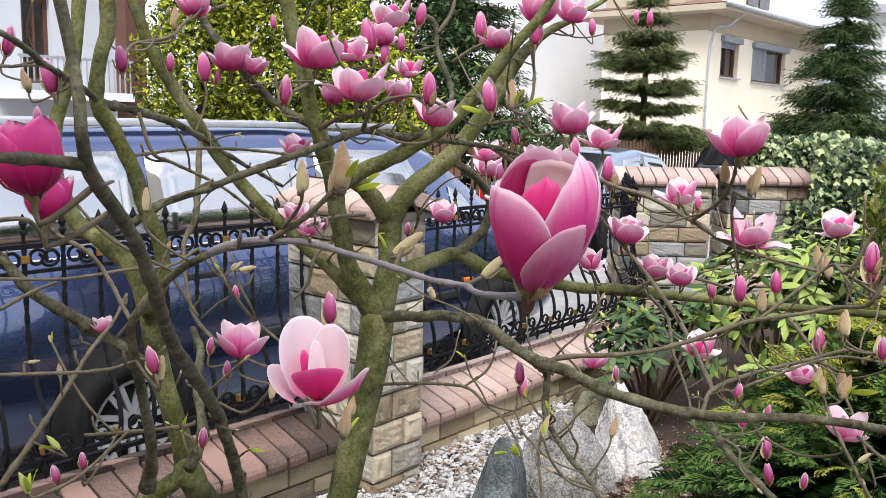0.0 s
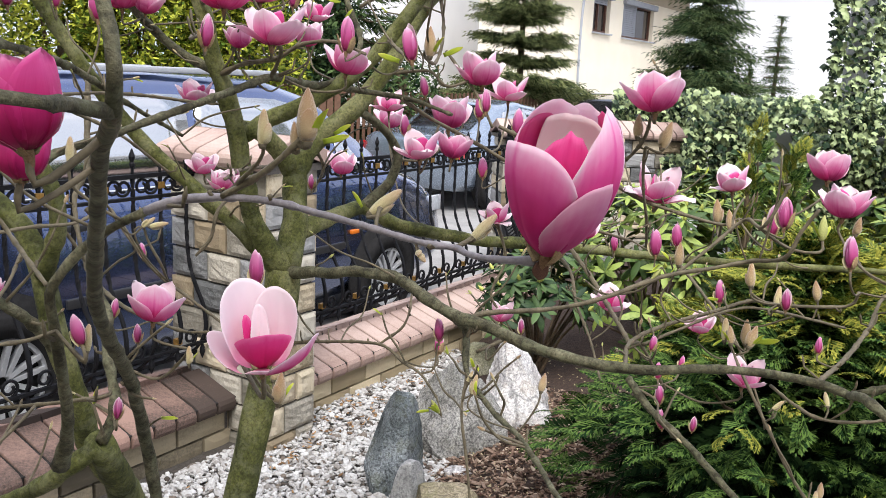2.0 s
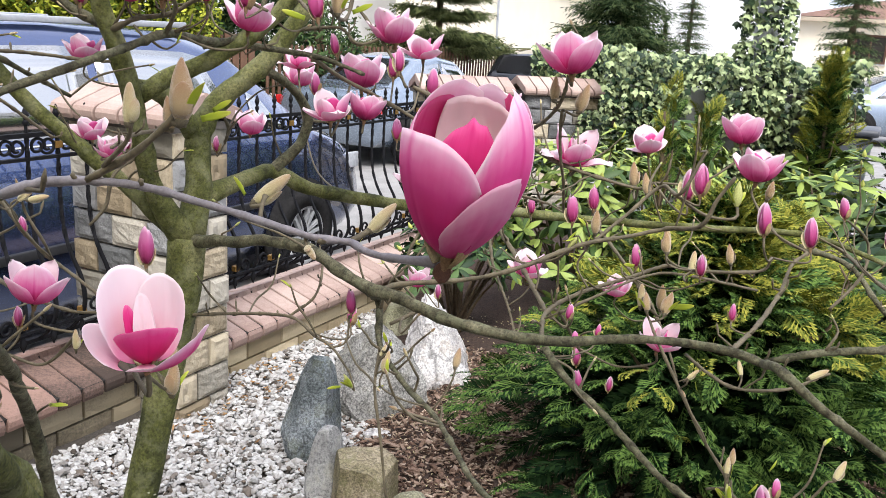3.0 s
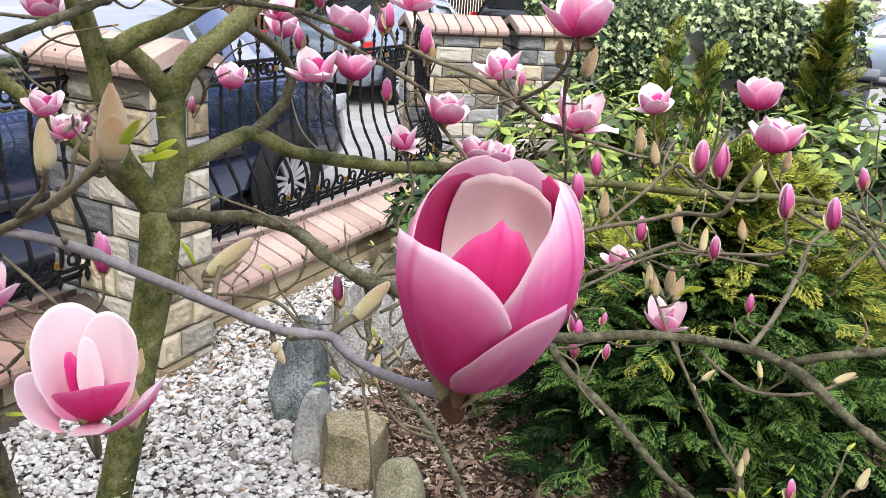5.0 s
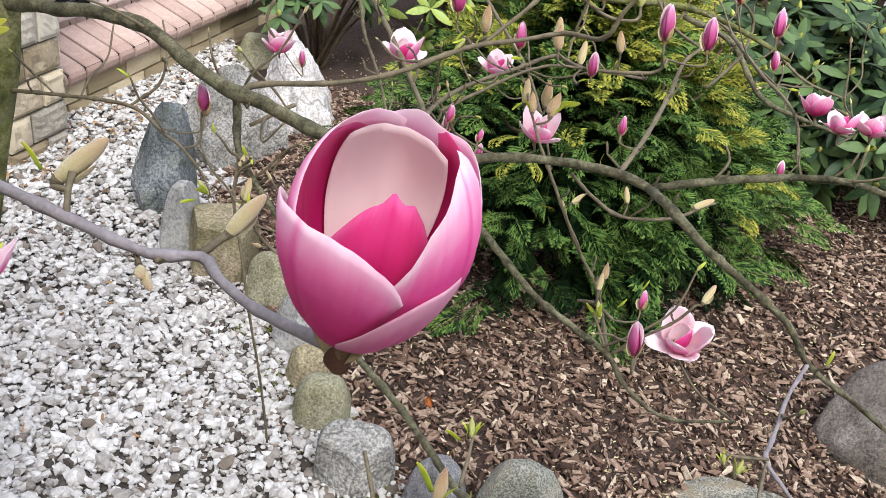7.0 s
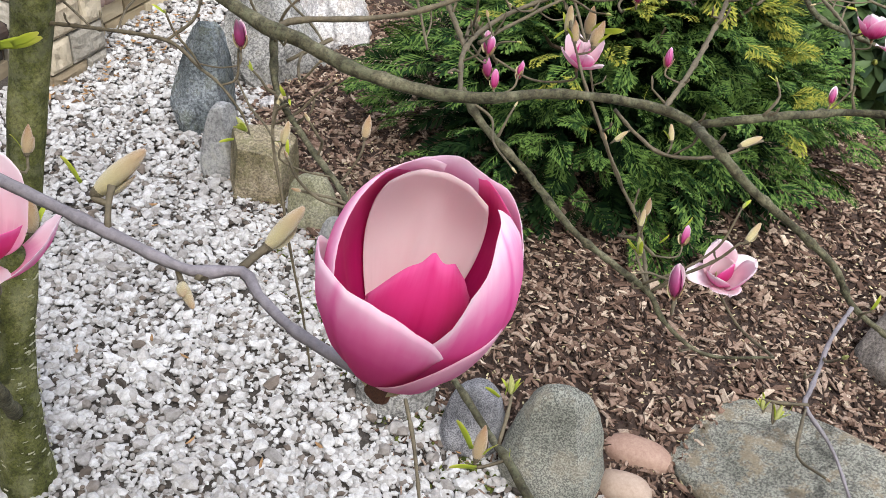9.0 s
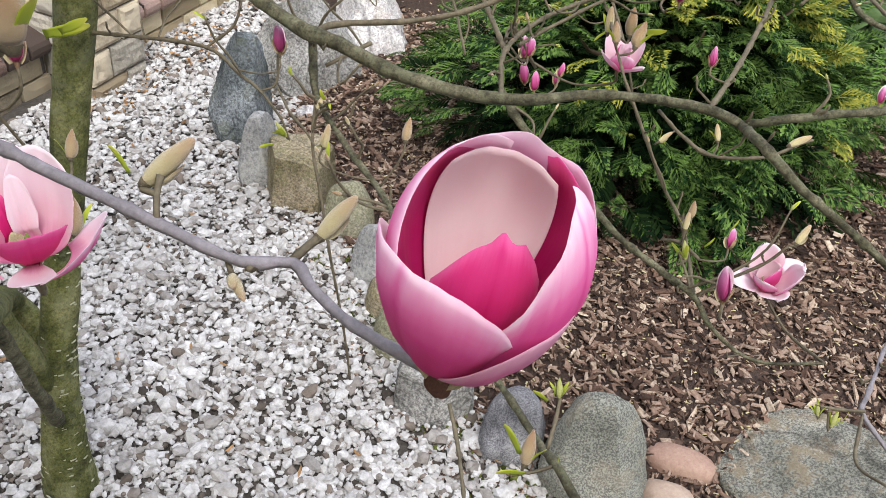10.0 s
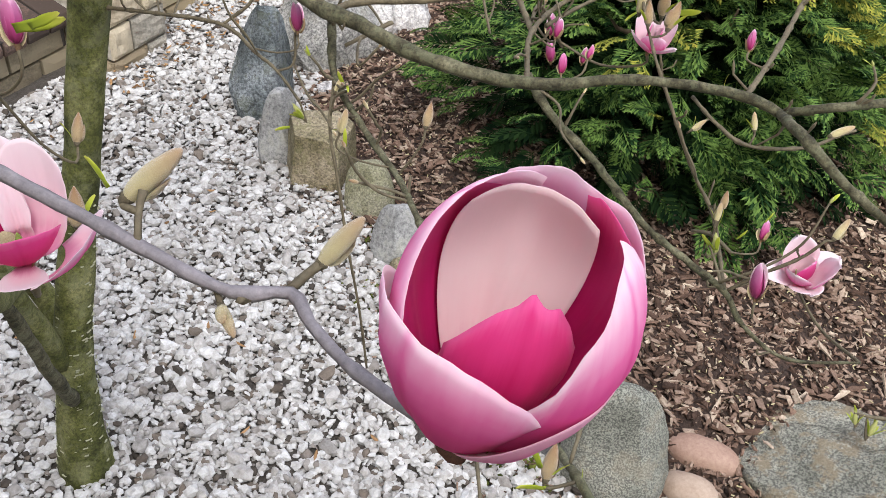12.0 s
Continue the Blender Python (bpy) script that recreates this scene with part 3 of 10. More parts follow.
def turns(n, rng, tilt=math.pi, flat=False):
    """Random 3x3 turns; flat keeps the z axis near upright within tilt."""
    a = rng.uniform(0, 2 * math.pi, n)
    z = np.zeros((n, 3, 3))
    ca, sa = np.cos(a), np.sin(a)
    z[:, 0, 0], z[:, 0, 1], z[:, 1, 0], z[:, 1, 1], z[:, 2, 2] = ca, -sa, sa, ca, 1
    b = rng.normal(0, tilt, n) if flat else rng.uniform(0, tilt, n)
    x = np.zeros((n, 3, 3))
    x[:, 0, 0], x[:, 1, 1], x[:, 1, 2], x[:, 2, 1], x[:, 2, 2] = 1, np.cos(b), -np.sin(b), np.sin(b), np.cos(b)
    c = rng.uniform(0, 2 * math.pi, n)
    y = np.zeros((n, 3, 3))
    y[:, 0, 0], y[:, 0, 1], y[:, 1, 0], y[:, 1, 1], y[:, 2, 2] = np.cos(c), -np.sin(c), np.sin(c), np.cos(c), 1
    return z @ x @ y


# ---- ground ----
STREET = -0.20
EDGE = [(-0.75, -1.5), (-0.80, -0.30), (-1.12, 0.62), (-1.06, 0.98), (-0.52, 1.72), (-0.22, 2.14), (0.20, 2.32), (0.95, 2.62), (1.35, 2.98)]


def mulch_side(x, y):
    """Above zero on the bark-mulch side of the row of border stones."""
    best = None
    for (x0, y0), (x1, y1) in zip(EDGE, EDGE[1:]):
        dx, dy = x1 - x0, y1 - y0
        s = min(1, max(0, ((x - x0) * dx + (y - y0) * dy) / (dx * dx + dy * dy)))
        px, py = x - x0 - s * dx, y - y0 - s * dy
        d = math.hypot(px, py)
        if best is None or d < best[0]:
            best = (d, d if dx * (y - y0) - dy * (x - x0) < 0 else -d)
    return best[1]


def garden_z(x, y):
    m = mulch_side(x, y)
    z = 0.012 * noise.noise(Vector((x * 1.7, y * 1.7, 0)))
    z += 0.05 * max(0.0, min(1.0, (y - 2.35) / 0.6)) if m <= 0 else 0
    if m > 0:
        z += 0.05 * min(1, m / 0.3) + 0.10 * min(1, max(0, m - 0.6) / 1.2)
    return z


def ground_sheet():
    n = 40
    xs = [-400, -60, -20, -9] + list(np.linspace(-6, 12, 37)) + [16, 30, 80, 400]
    ys = [-400, -60, -20, -9] + list(np.linspace(-6, 3.0, 25)) + [3.5, 5, 8, 12, 20, 45, 100, 400]
    v = [(x, y, STREET + 0.01 * noise.noise(Vector((x * 0.3, y * 0.3, 2)))) for y in ys for x in xs]
    k = len(xs)
    f = [(j * k + i, j * k + i + 1, (j + 1) * k + i + 1, (j + 1) * k + i) for j in range(len(ys) - 1) for i in range(k - 1)]
    tagged(part_mesh("ground", mesh_from("ground", v, f), M_ASPHALT, None), "worn pale grey asphalt street and yard", "ground", kind="structure")


def bed(name, keep, mat, label, step=0.06, x0=-4.0, x1=5.2, y0=-1.6, y1=3.16, lift=0.0):
    """A garden bed laid over the ground, with turned-down edges."""
    nx, ny = int((x1 - x0) / step) + 1, int((y1 - y0) / step) + 1
    index, v, f = {}, [], []

    def vert(i, j):
        if (i, j) not in index:
            x, y = x0 + i * step, y0 + j * step
            index[(i, j)] = len(v)
            v.append((x, y, garden_z(x, y) + lift))
        return index[(i, j)]
    for j in range(ny - 1):
        for i in range(nx - 1):
            if keep(mulch_side(x0 + (i + 0.5) * step, y0 + (j + 0.5) * step)):
                f.append((vert(i, j), vert(i + 1, j), vert(i + 1, j + 1), vert(i, j + 1)))
    bm = bmesh.new()
    me = mesh_from(name, v, f)
    bm.from_mesh(me)
    rim = [e for e in bm.edges if e.is_boundary]
    low = bmesh.ops.extrude_edge_only(bm, edges=rim)["geom"]
    for q in low:
        if isinstance(q, bmesh.types.BMVert):
            q.co.z = STREET - 0.02
    bmesh.ops.recalc_face_normals(bm, faces=bm.faces)
    tagged(part(name, bm, mat, None), label, "ground", kind="structure")


ground_sheet()
bed("gravel_path", lambda m: m <= 0.03, M_GRAVEL_BED_SHADED, "dark bed under crushed pale gravel, gap shade in its colour")
bed("mulch_bed", lambda m: m > -0.03, M_MULCH_BED, "planting bed covered with brown bark mulch", lift=0.003)

rng = np.random.default_rng(5)


def scatter_on(n, x0, x1, y0, y1, keep):
    pts = []
    while len(pts) < n:
        x, y = rng.uniform(x0, x1), rng.uniform(y0, y1)
        if keep(x, y):
            pts.append((x, y, garden_z(x, y)))
    return np.array(pts)


def stones_of_gravel():
    bm = bmesh.new()
    bmesh.ops.create_icosphere(bm, subdivisions=0, radius=1.0)
    r2 = random.Random(3)
    bases = []
    # chips lie in the bed, so the lowest faces are left out
    faces = [[v.index for v in f.verts] for f in bm.faces if f.calc_center_median().z > -0.55]
    for _ in range(7):
        bases.append(np.array([np.array(v.co) * r2.uniform(0.68, 1.22) for v in bm.verts]))
    bm.free()
    holder = tagged(new("white_gravel"), "loose white and cream crushed stone gravel", "gravel", kind="stuff")
    for b in bases:
        p = scatter_on(6300, -2.3, 1.35, 0.3, 3.0, lambda x, y: mulch_side(x, y) < 0.02 and x + y > -1.2)
        size = np.clip(rng.lognormal(math.log(0.0079), 0.36, len(p)), 0.005, 0.021)
        sq = np.stack([size * rng.uniform(1.0, 1.7, len(p)), size, size * rng.uniform(0.5, 0.85, len(p))], 1)
        m = turns(len(p), rng, 0.5, True) * sq[:, None, :]
        p[:, 2] += sq[:, 2] * 0.4 + rng.uniform(-0.004, 0.016, len(p))
        ob = part_mesh("gravel_stones", scatter_mesh("gravel_stones", b, faces, p, m), M_GRAVEL, holder, smooth=False)
        tagged(ob, kind="stuff")

    # the stones nearest the viewer lie loose, one by one
    singles = []
    for b in bases:
        me = mesh_from("gravel_stone", b * 0.0098, faces)
        me.materials.append(M_GRAVEL_SINGLE)
        singles.append(me)
    p = scatter_on(290, -1.62, -1.22, 0.92, 1.34, lambda x, y: mulch_side(x, y) < -0.03)
    for q in p:
        ob = new("gravel_stone", r2.choice(singles))
        ob.parent = holder
        s = r2.uniform(0.7, 1.3)
        ob.matrix_local = pose(q[0], q[1], q[2] + 0.012, r2.uniform(-25, 25), r2.uniform(-25, 25), r2.uniform(0, 360)) @ Matrix.Diagonal((s * 1.3, s, s * 0.62, 1))


def chips_of_mulch():
    shreds = (
        [(-1, -0.3, -1), (-0.1, -1.0, -1), (1.05, -0.2, -1), (-0.2, 0.9, -1), (-0.95, -0.1, 1), (-0.1, -0.8, 1), (0.95, 0.1, 1), (-0.1, 0.8, 0.7)],
        [(-1, -0.8, -1), (0.8, -1, -1), (1.1, 0.5, -1), (-0.7, 1, -1), (-0.9, -0.6, 1), (0.8, -0.8, 0.8), (0.9, 0.4, 1), (-0.8, 0.8, 0.7)],
        [(-1.1, -0.2, -1), (0.2, -0.7, -1), (1.2, -0.6, -1), (0.6, 0.8, -1), (-1.0, 0.1, 1), (0.2, -0.5, 1.3), (1.1, -0.3, 0.6), (0.5, 0.7, 1)],
    )
    f = [(0, 3, 2, 1), (4, 5, 6, 7), (0, 1, 5, 4), (1, 2, 6, 5), (2, 3, 7, 6), (3, 0, 4, 7)]
    holder = tagged(new("bark_mulch"), "loose brown and grey bark mulch shreds", "mulch", kind="stuff")
    for v in shreds:
        p = scatter_on(17500, -1.2, 1.7, -0.7, 2.5, lambda x, y: mulch_side(x, y) > -0.01 and x + 0.35 * y < 1.9)
        n = len(p)
        ln = np.clip(rng.lognormal(math.log(0.0084), 0.62, n), 0.003, 0.034)
        s = np.stack([ln, np.minimum(ln * rng.uniform(0.18, 0.7, n), 0.011), rng.uniform(0.0009, 0.0030, n)], 1)
        m = turns(n, rng, 0.38, True) * s[:, None, :]
        p[:, 2] += rng.uniform(0.001, 0.022, n)
        tagged(part_mesh("mulch_shreds", scatter_mesh("mulch_shreds", v, f[1:], p, m), M_MULCH, holder, smooth=False), kind="stuff")
    # shreds strayed onto the gravel beside the border stones
    p = scatter_on(3000, -1.6, 1.0, 0.3, 2.9, lambda x, y: -0.26 * rng.random() ** 2 - 0.01 < mulch_side(x, y) < 0.03)
    n = len(p)
    s = np.stack([rng.uniform(0.003, 0.012, n), rng.uniform(0.001, 0.004, n), np.full(n, 0.001)], 1)
    p[:, 2] += rng.uniform(0.010, 0.018, n)
    tagged(part_mesh("edge_litter", scatter_mesh("edge_litter", shreds[1], f[1:], p, turns(n, rng, 0.35, True) * s[:, None, :]), M_MULCH, holder, smooth=False), kind="stuff")
    # the shreds nearest the viewer are loose pieces
    singles = []
    for v in shreds:
        me = mesh_from("bark_shred", np.array(v) * np.array([0.015, 0.0055, 0.0018]), f)
        me.materials.append(M_MULCH_SINGLE)
        singles.append(me)
    r2 = random.Random(12)
    for q in scatter_on(290, -0.92, -0.45, 0.62, 1.25, lambda x, y: mulch_side(x, y) > 0.05):
        ob = new("bark_shred", r2.choice(singles))
        ob.parent = holder
        s = r2.uniform(0.6, 1.7)
        ob.matrix_local = pose(q[0], q[1], q[2] + 0.019, r2.uniform(-16, 16), r2.uniform(-16, 16), r2.uniform(0, 360)) @ Matrix.Diagonal((s, r2.uniform(0.7, 1.5), 1, 1))
    # fine pale splinters and a few dry leaves
    p = scatter_on(2600, -1.2, 1.6, -0.9, 2.5, lambda x, y: mulch_side(x, y) > 0.02)
    n = len(p)
    s = np.stack([rng.uniform(0.003, 0.008, n), rng.uniform(0.001, 0.003, n), np.full(n, 0.001)], 1)
    m = turns(n, rng, 0.3, True) * s[:, None, :]
    p[:, 2] += rng.uniform(0.012, 0.02, n)
    tagged(part_mesh("pale_splinters", scatter_mesh("pale_splinters", shreds[1], f, p, m), M_BUD_CREAM, None, smooth=False), "pale wood splinters among the bark mulch", "mulch", kind="stuff")
    lv = [(-1, 0, 0.15), (-0.4, -0.5, 0), (0.4, -0.45, 0.05), (1, 0, 0.2), (0.4, 0.45, 0.05), (-0.4, 0.5, 0)]
    lf = [(0, 1, 2, 3), (0, 3, 4, 5)]
    p = np.vstack([scatter_on(45, -1.9, 1.2, 0.5, 2.95, lambda x, y: mulch_side(x, y) < 0), scatter_on(160, -0.4, 1.2, 2.0, 2.95, lambda x, y: mulch_side(x, y) < 0 and y > 2.72)])
    n = len(p)
    s = np.stack([rng.uniform(0.008, 0.018, n), rng.uniform(0.007, 0.014, n), np.full(n, 0.02)], 1)
    m = turns(n, rng, 0.3, True) * s[:, None, :]
    p[:, 2] += 0.024
    tagged(part_mesh("dry_leaves", scatter_mesh("dry_leaves", lv, lf, p, m), M_LITTER, None, smooth=False), "scattered brown dry leaves on the gravel", "leaves", kind="stuff")


def moss_by_the_stones():
    """Low cushions of moss between the gravel and the border stones."""
    v = [(math.cos(a) * r, math.sin(a) * r, z) for r, z in ((1.0, 0.0), (0.6, 0.55)) for a in np.arange(6) * math.pi / 3] + [(0, 0, 0.75)]
    f = [(k, (k + 1) % 6, 6 + (k + 1) % 6) for k in range(6)] + [(k, 6 + (k + 1) % 6, 6 + k) for k in range(6)] + [(6 + k, 6 + (k + 1) % 6, 12) for k in range(6)]
    p = scatter_on(1500, -1.45, -0.5, 0.75, 1.75, lambda x, y: -0.20 * rng.random() ** 1.6 < mulch_side(x, y) < 0.01 and noise.noise(Vector((x * 9, y * 9, 4))) > -0.05)
    n = len(p)
    s = rng.uniform(0.003, 0.010, n)
    m = turns(n, rng, 0.25, True) * np.stack([s, s, s * 0.8], 1)[:, None, :]
    p[:, 2] += rng.uniform(0.002, 0.010, n)
    tagged(part_mesh("moss", scatter_mesh("moss", v, f, p, m), M_MOSS, None, smooth=False), "green moss cushions among gravel beside the border stones", "moss", kind="stuff")


def fallen_leaf(at, turn):
    """A curled orange leaf lying on the mulch."""
    bm = bmesh.new()
    rows = []
    for i in range(7):
        u = i / 6
        w = 0.011 * math.sin(math.pi * (0.08 + 0.86 * u)) ** 0.8
        rows.append([bm.verts.new((-0.016 + 0.032 * u, k * w, 0.006 * abs(k) ** 2 + 0.010 * (u - 0.4) ** 2 * 4)) for k in (-1, -0.5, 0, 0.5, 1)])
    for a, b in zip(rows, rows[1:]):
        for k in range(4):
            bm.faces.new((a[k], b[k], b[k + 1], a[k + 1]))
    bmesh.ops.solidify(bm, geom=bm.faces[:], thickness=0.0008)
    ob = part("fallen_leaf", bm, M_ORANGE_LEAF, None)
    ob.matrix_world = pose(at[0], at[1], garden_z(*at) + 0.020, 8, -6, turn)
    tagged(ob, "small curled orange dry leaf lying on bark mulch", "leaf")


stones_of_gravel()
chips_of_mulch()
moss_by_the_stones()
fallen_leaf((-0.735, 1.088), 40)


# ---- border stones ----
def field_stone(name, at, w, d, top, az, mat, label, seed, taper=0.0, shear=0.0, cuts=(), square=0.2, rough=0.12, sink=0.07, jag=0.0, detail=5):
    """A field stone seen from heading az: w across, d deep, its top at height top; cuts are flat faces in unit space."""
    bm = bmesh.new()
    bmesh.ops.create_icosphere(bm, subdivisions=detail, radius=1.0)
    off = Vector((seed * 3.1, seed * 1.7, seed * 0.9))
    h = top + sink
    planes = [(Vector(c[:3]).normalized(), c[3]) for c in cuts]
    for v in bm.verts:
        c = Vector([math.copysign(abs(q) ** (1 - square), q) for q in v.co])
        c *= 1 - 0.16 * square
        p = c * (1 + rough * 0.8 * noise.noise(v.co * 1.4 + off))
        for n_, lim in planes:
            s = p.dot(n_) - lim
            if s > 0:
                p -= n_ * s * 0.97
        q = 1 + rough * 0.22 * noise.noise(p * 3.5 + off) + rough * 0.09 * noise.noise(p * 11 + off) + rough * 0.05 * noise.noise(p * 27 + off)
        if jag:
            ridge = p.dot(Vector((0.75, 0.25, 0.55))) * 5 + 1.6 * noise.noise(p * 2 + off)
            q -= jag * (ridge - math.floor(ridge)) + 0.5 * jag * abs(noise.noise(p * 7 + off))
        p *= q
        up = (p.z + 1) / 2
        k = 1 - taper * max(0.0, up)
        v.co = Vector((p.x * k * w / 2 + shear * w * (up - 0.3), p.y * k * d / 2, p.z * h / 2))
    me = bpy.data.meshes.new(name)
    bm.to_mesh(me)
    bm.free()
    me.materials.append(mat)
    me.polygons.foreach_set("use_smooth", [True] * len(me.polygons))
    me.set_sharp_from_angle(angle=radians(32))
    ob = new(name, me)
    ob.matrix_world = pose(at[0], at[1], h / 2 - sink, 0, 0, az - 90)
    return tagged(ob, label, "stone", "border stones")


# the row of stones between gravel and mulch, from the far end to the near corner
field_stone("boulder", (-0.150, 2.330), 0.285, 0.24, 0.425, 35, M_ROCK_BLUE, "tall blue-grey boulder with a dark mossy foot on gravel", 4, 0.42, 0.10,
            [(0.9, -0.35, 0.25, 0.60), (-0.25, -0.85, 0.35, 0.62), (-0.8, -0.2, 0.45, 0.68), (0.1, 0, 1, 0.86), (0.5, -0.6, 0.75, 0.78)], 0.25, 0.20, jag=0.018)
field_stone("boulder", (0.300, 2.330), 0.46, 0.34, 0.40, 32, M_ROCK_GREY, "large split grey boulder with pale veins", 9, 0.30, -0.04,
            [(0.7, -0.3, 0.75, 0.58), (-0.7, -0.3, 0.6, 0.62), (0.1, -0.9, 0.3, 0.55), (0.6, -0.8, 0.1, 0.60)], 0.25, 0.22, jag=0.035)
field_stone("boulder", (0.680, 2.240), 0.40, 0.36, 0.47, 30, M_ROCK_WHITE, "pale jagged quartzite boulder in the mulch", 14, 0.40, -0.10,
            [(0.75, -0.2, 0.65, 0.48), (-0.8, -0.3, 0.45, 0.60), (0.2, -0.9, 0.4, 0.52), (-0.1, -0.5, 0.85, 0.66)], 0.2, 0.28, jag=0.06)
field_stone("boulder", (1.240, 2.760), 0.26, 0.22, 0.17, 33, M_ROCK_MOSS, "low brown stone at the foot of the wall", 17, 0.3, 0.0, [(0.2, -0.8, 0.5, 0.6)], 0.2, 0.2, detail=4)
field_stone("border_stone", (-0.375, 2.120), 0.165, 0.15, 0.275, 35, M_ROCK_PALE, "smooth light grey upright stone by the gravel", 21, 0.30, 0.14,
            [(0.75, -0.5, 0.5, 0.62), (-0.5, -0.7, 0.3, 0.74)], 0.25, 0.08, detail=4)
field_stone("border_stone", (-0.400, 1.940), 0.275, 0.23, 0.235, 32, M_ROCK_TAN, "squarish tan mossy block of stone", 23, 0.10, -0.04,
            [(0.05, -0.1, 1, 0.80), (-0.3, -0.95, 0.0, 0.70), (0.9, -0.35, -0.05, 0.70), (0.45, -0.3, 0.85, 0.92), (-0.9, -0.1, 0.1, 0.74)], 0.5, 0.09)
field_stone("border_stone", (-0.455, 1.730), 0.185, 0.17, 0.175, 28, M_ROCK_MOSS, "rounded olive-grey stone by the mulch", 31, 0.22, -0.02, [(-0.6, -0.6, 0.5, 0.75)], 0.2, 0.10, detail=4)
field_stone("border_stone", (-0.625, 1.545), 0.18, 0.16, 0.185, 25, M_ROCK_PALE, "rounded pale grey stone with moss", 35, 0.25, 0.02, [(0.5, -0.6, 0.6, 0.72), (-0.7, -0.5, 0.4, 0.70)], 0.25, 0.14, detail=4)
field_stone("border_stone", (-0.745, 1.445), 0.155, 0.14, 0.12, 24, M_ROCK_TAN, "small tan stone beside the gravel", 37, 0.2, 0.05, [(0.1, -0.2, 1, 0.70), (0.6, -0.7, 0.3, 0.7)], 0.3, 0.14, detail=4)
field_stone("border_stone", (-0.870, 1.345), 0.172, 0.15, 0.145, 23, M_ROCK_MOSS, "greenish-grey rounded stone on gravel", 41, 0.12, 0.0, (), 0.2, 0.09, detail=4)
field_stone("border_stone", (-1.025, 1.175), 0.235, 0.18, 0.170, 19, M_ROCK_GREY, "flat-topped smooth grey stone at the gravel's edge", 42, 0.14, -0.03,
            [(-0.05, -0.2, 1, 0.74), (-0.5, -0.8, 0.2, 0.74), (0.7, -0.6, 0.1, 0.76)], 0.35, 0.07)
field_stone("border_stone", (-1.060, 0.955), 0.185, 0.165, 0.205, 11, M_ROCK_DARK, "dark speckled granite cobble on gravel", 43, 0.28, 0.03, [(-0.5, -0.7, 0.5, 0.80)], 0.12, 0.08)
field_stone("border_stone", (-1.090, 0.740), 0.305, 0.22, 0.315, 1, M_ROCK_GRANITE, "large greenish speckled granite stone", 47, 0.42, -0.06, [(0.8, -0.3, 0.4, 0.80), (0.1, -0.9, 0.4, 0.80)], 0.22, 0.15)
field_stone("border_stone", (-0.930, 0.550), 0.19, 0.10, 0.066, 6, M_ROCK_PINK, "smooth reddish-brown pebble by the boulder", 51, 0.1, -0.05, (), 0.2, 0.06, 0.02, detail=4)
field_stone("border_stone", (-1.045, 0.560), 0.145, 0.09, 0.060, 4, M_PEBBLE_TAN, "smooth tan pebble beside a redder one", 53, 0.1, 0.0, (), 0.15, 0.06, 0.02, detail=4)
field_stone("boulder", (-0.905, 0.095), 0.92, 0.50, 0.228, -20, M_ROCK_LICHEN, "big weathered granite boulder with tan patches", 58, 0.34, 0.05,
            [(-0.72, -0.15, 0.68, 0.50), (-0.3, -0.2, 0.93, 0.72), (0.1, -0.75, 0.65, 0.70)], 0.22, 0.24)
field_stone("boulder", (-0.285, -0.165), 0.46, 0.36, 0.345, -21, M_ROCK_BROWN, "smooth grey-brown boulder at the bed's edge", 61, 0.22, 0.04, [(-0.6, -0.6, 0.5, 0.74)], 0.25, 0.10)
field_stone("border_stone", (0.085, 2.190), 0.13, 0.09, 0.055, 32, M_ROCK_WHITE, "small white stone in the mulch", 65, 0.2, 0.0, [(0, 0, 1, 0.5), (0.3, -0.8, 0.3, 0.6)], 0.2, 0.2, 0.02, detail=4)
field_stone("border_stone", (0.870, 0.110), 0.50, 0.20, 0.105, 20, M_ROCK_GREY, "flat grey slab behind the mulch", 71, 0.1, 0.0, [(0, 0, 1, 0.6), (0, -0.9, 0.3, 0.7)], 0.4, 0.12, 0.02, detail=4)


# ---- fence wall, pillar and piers ----
def rough_block(name, sx, sy, sz, seed, bulge=0.006, cuts=2):
    """A stone block whose -y face is split rough."""
    bm = box(sx, sy, sz)
    bmesh.ops.subdivide_edges(bm, edges=bm.edges[:], cuts=cuts, use_grid_fill=True)
    for v in bm.verts:
        if v.co.y < -sy / 2 + 1e-4:
            edge = min(sx / 2 - abs(v.co.x), sz / 2 - abs(v.co.z))
            v.co.y += 0.005 if edge < 1e-4 else -bulge * (0.5 + 0.9 * noise.noise(Vector((v.co.x * 14, v.co.z * 22, seed * 5))) + 0.7 * noise.noise(Vector((v.co.x * 45, v.co.z * 45, seed))))
            if edge < 1e-4:
                v.co.x *= 0.985
                v.co.z *= 0.97
    me = bpy.data.meshes.new(name)
    bm.to_mesh(me)
    bm.free()
    return me


CAP_PITCH, CAP_LEN = 0.103, 0.235


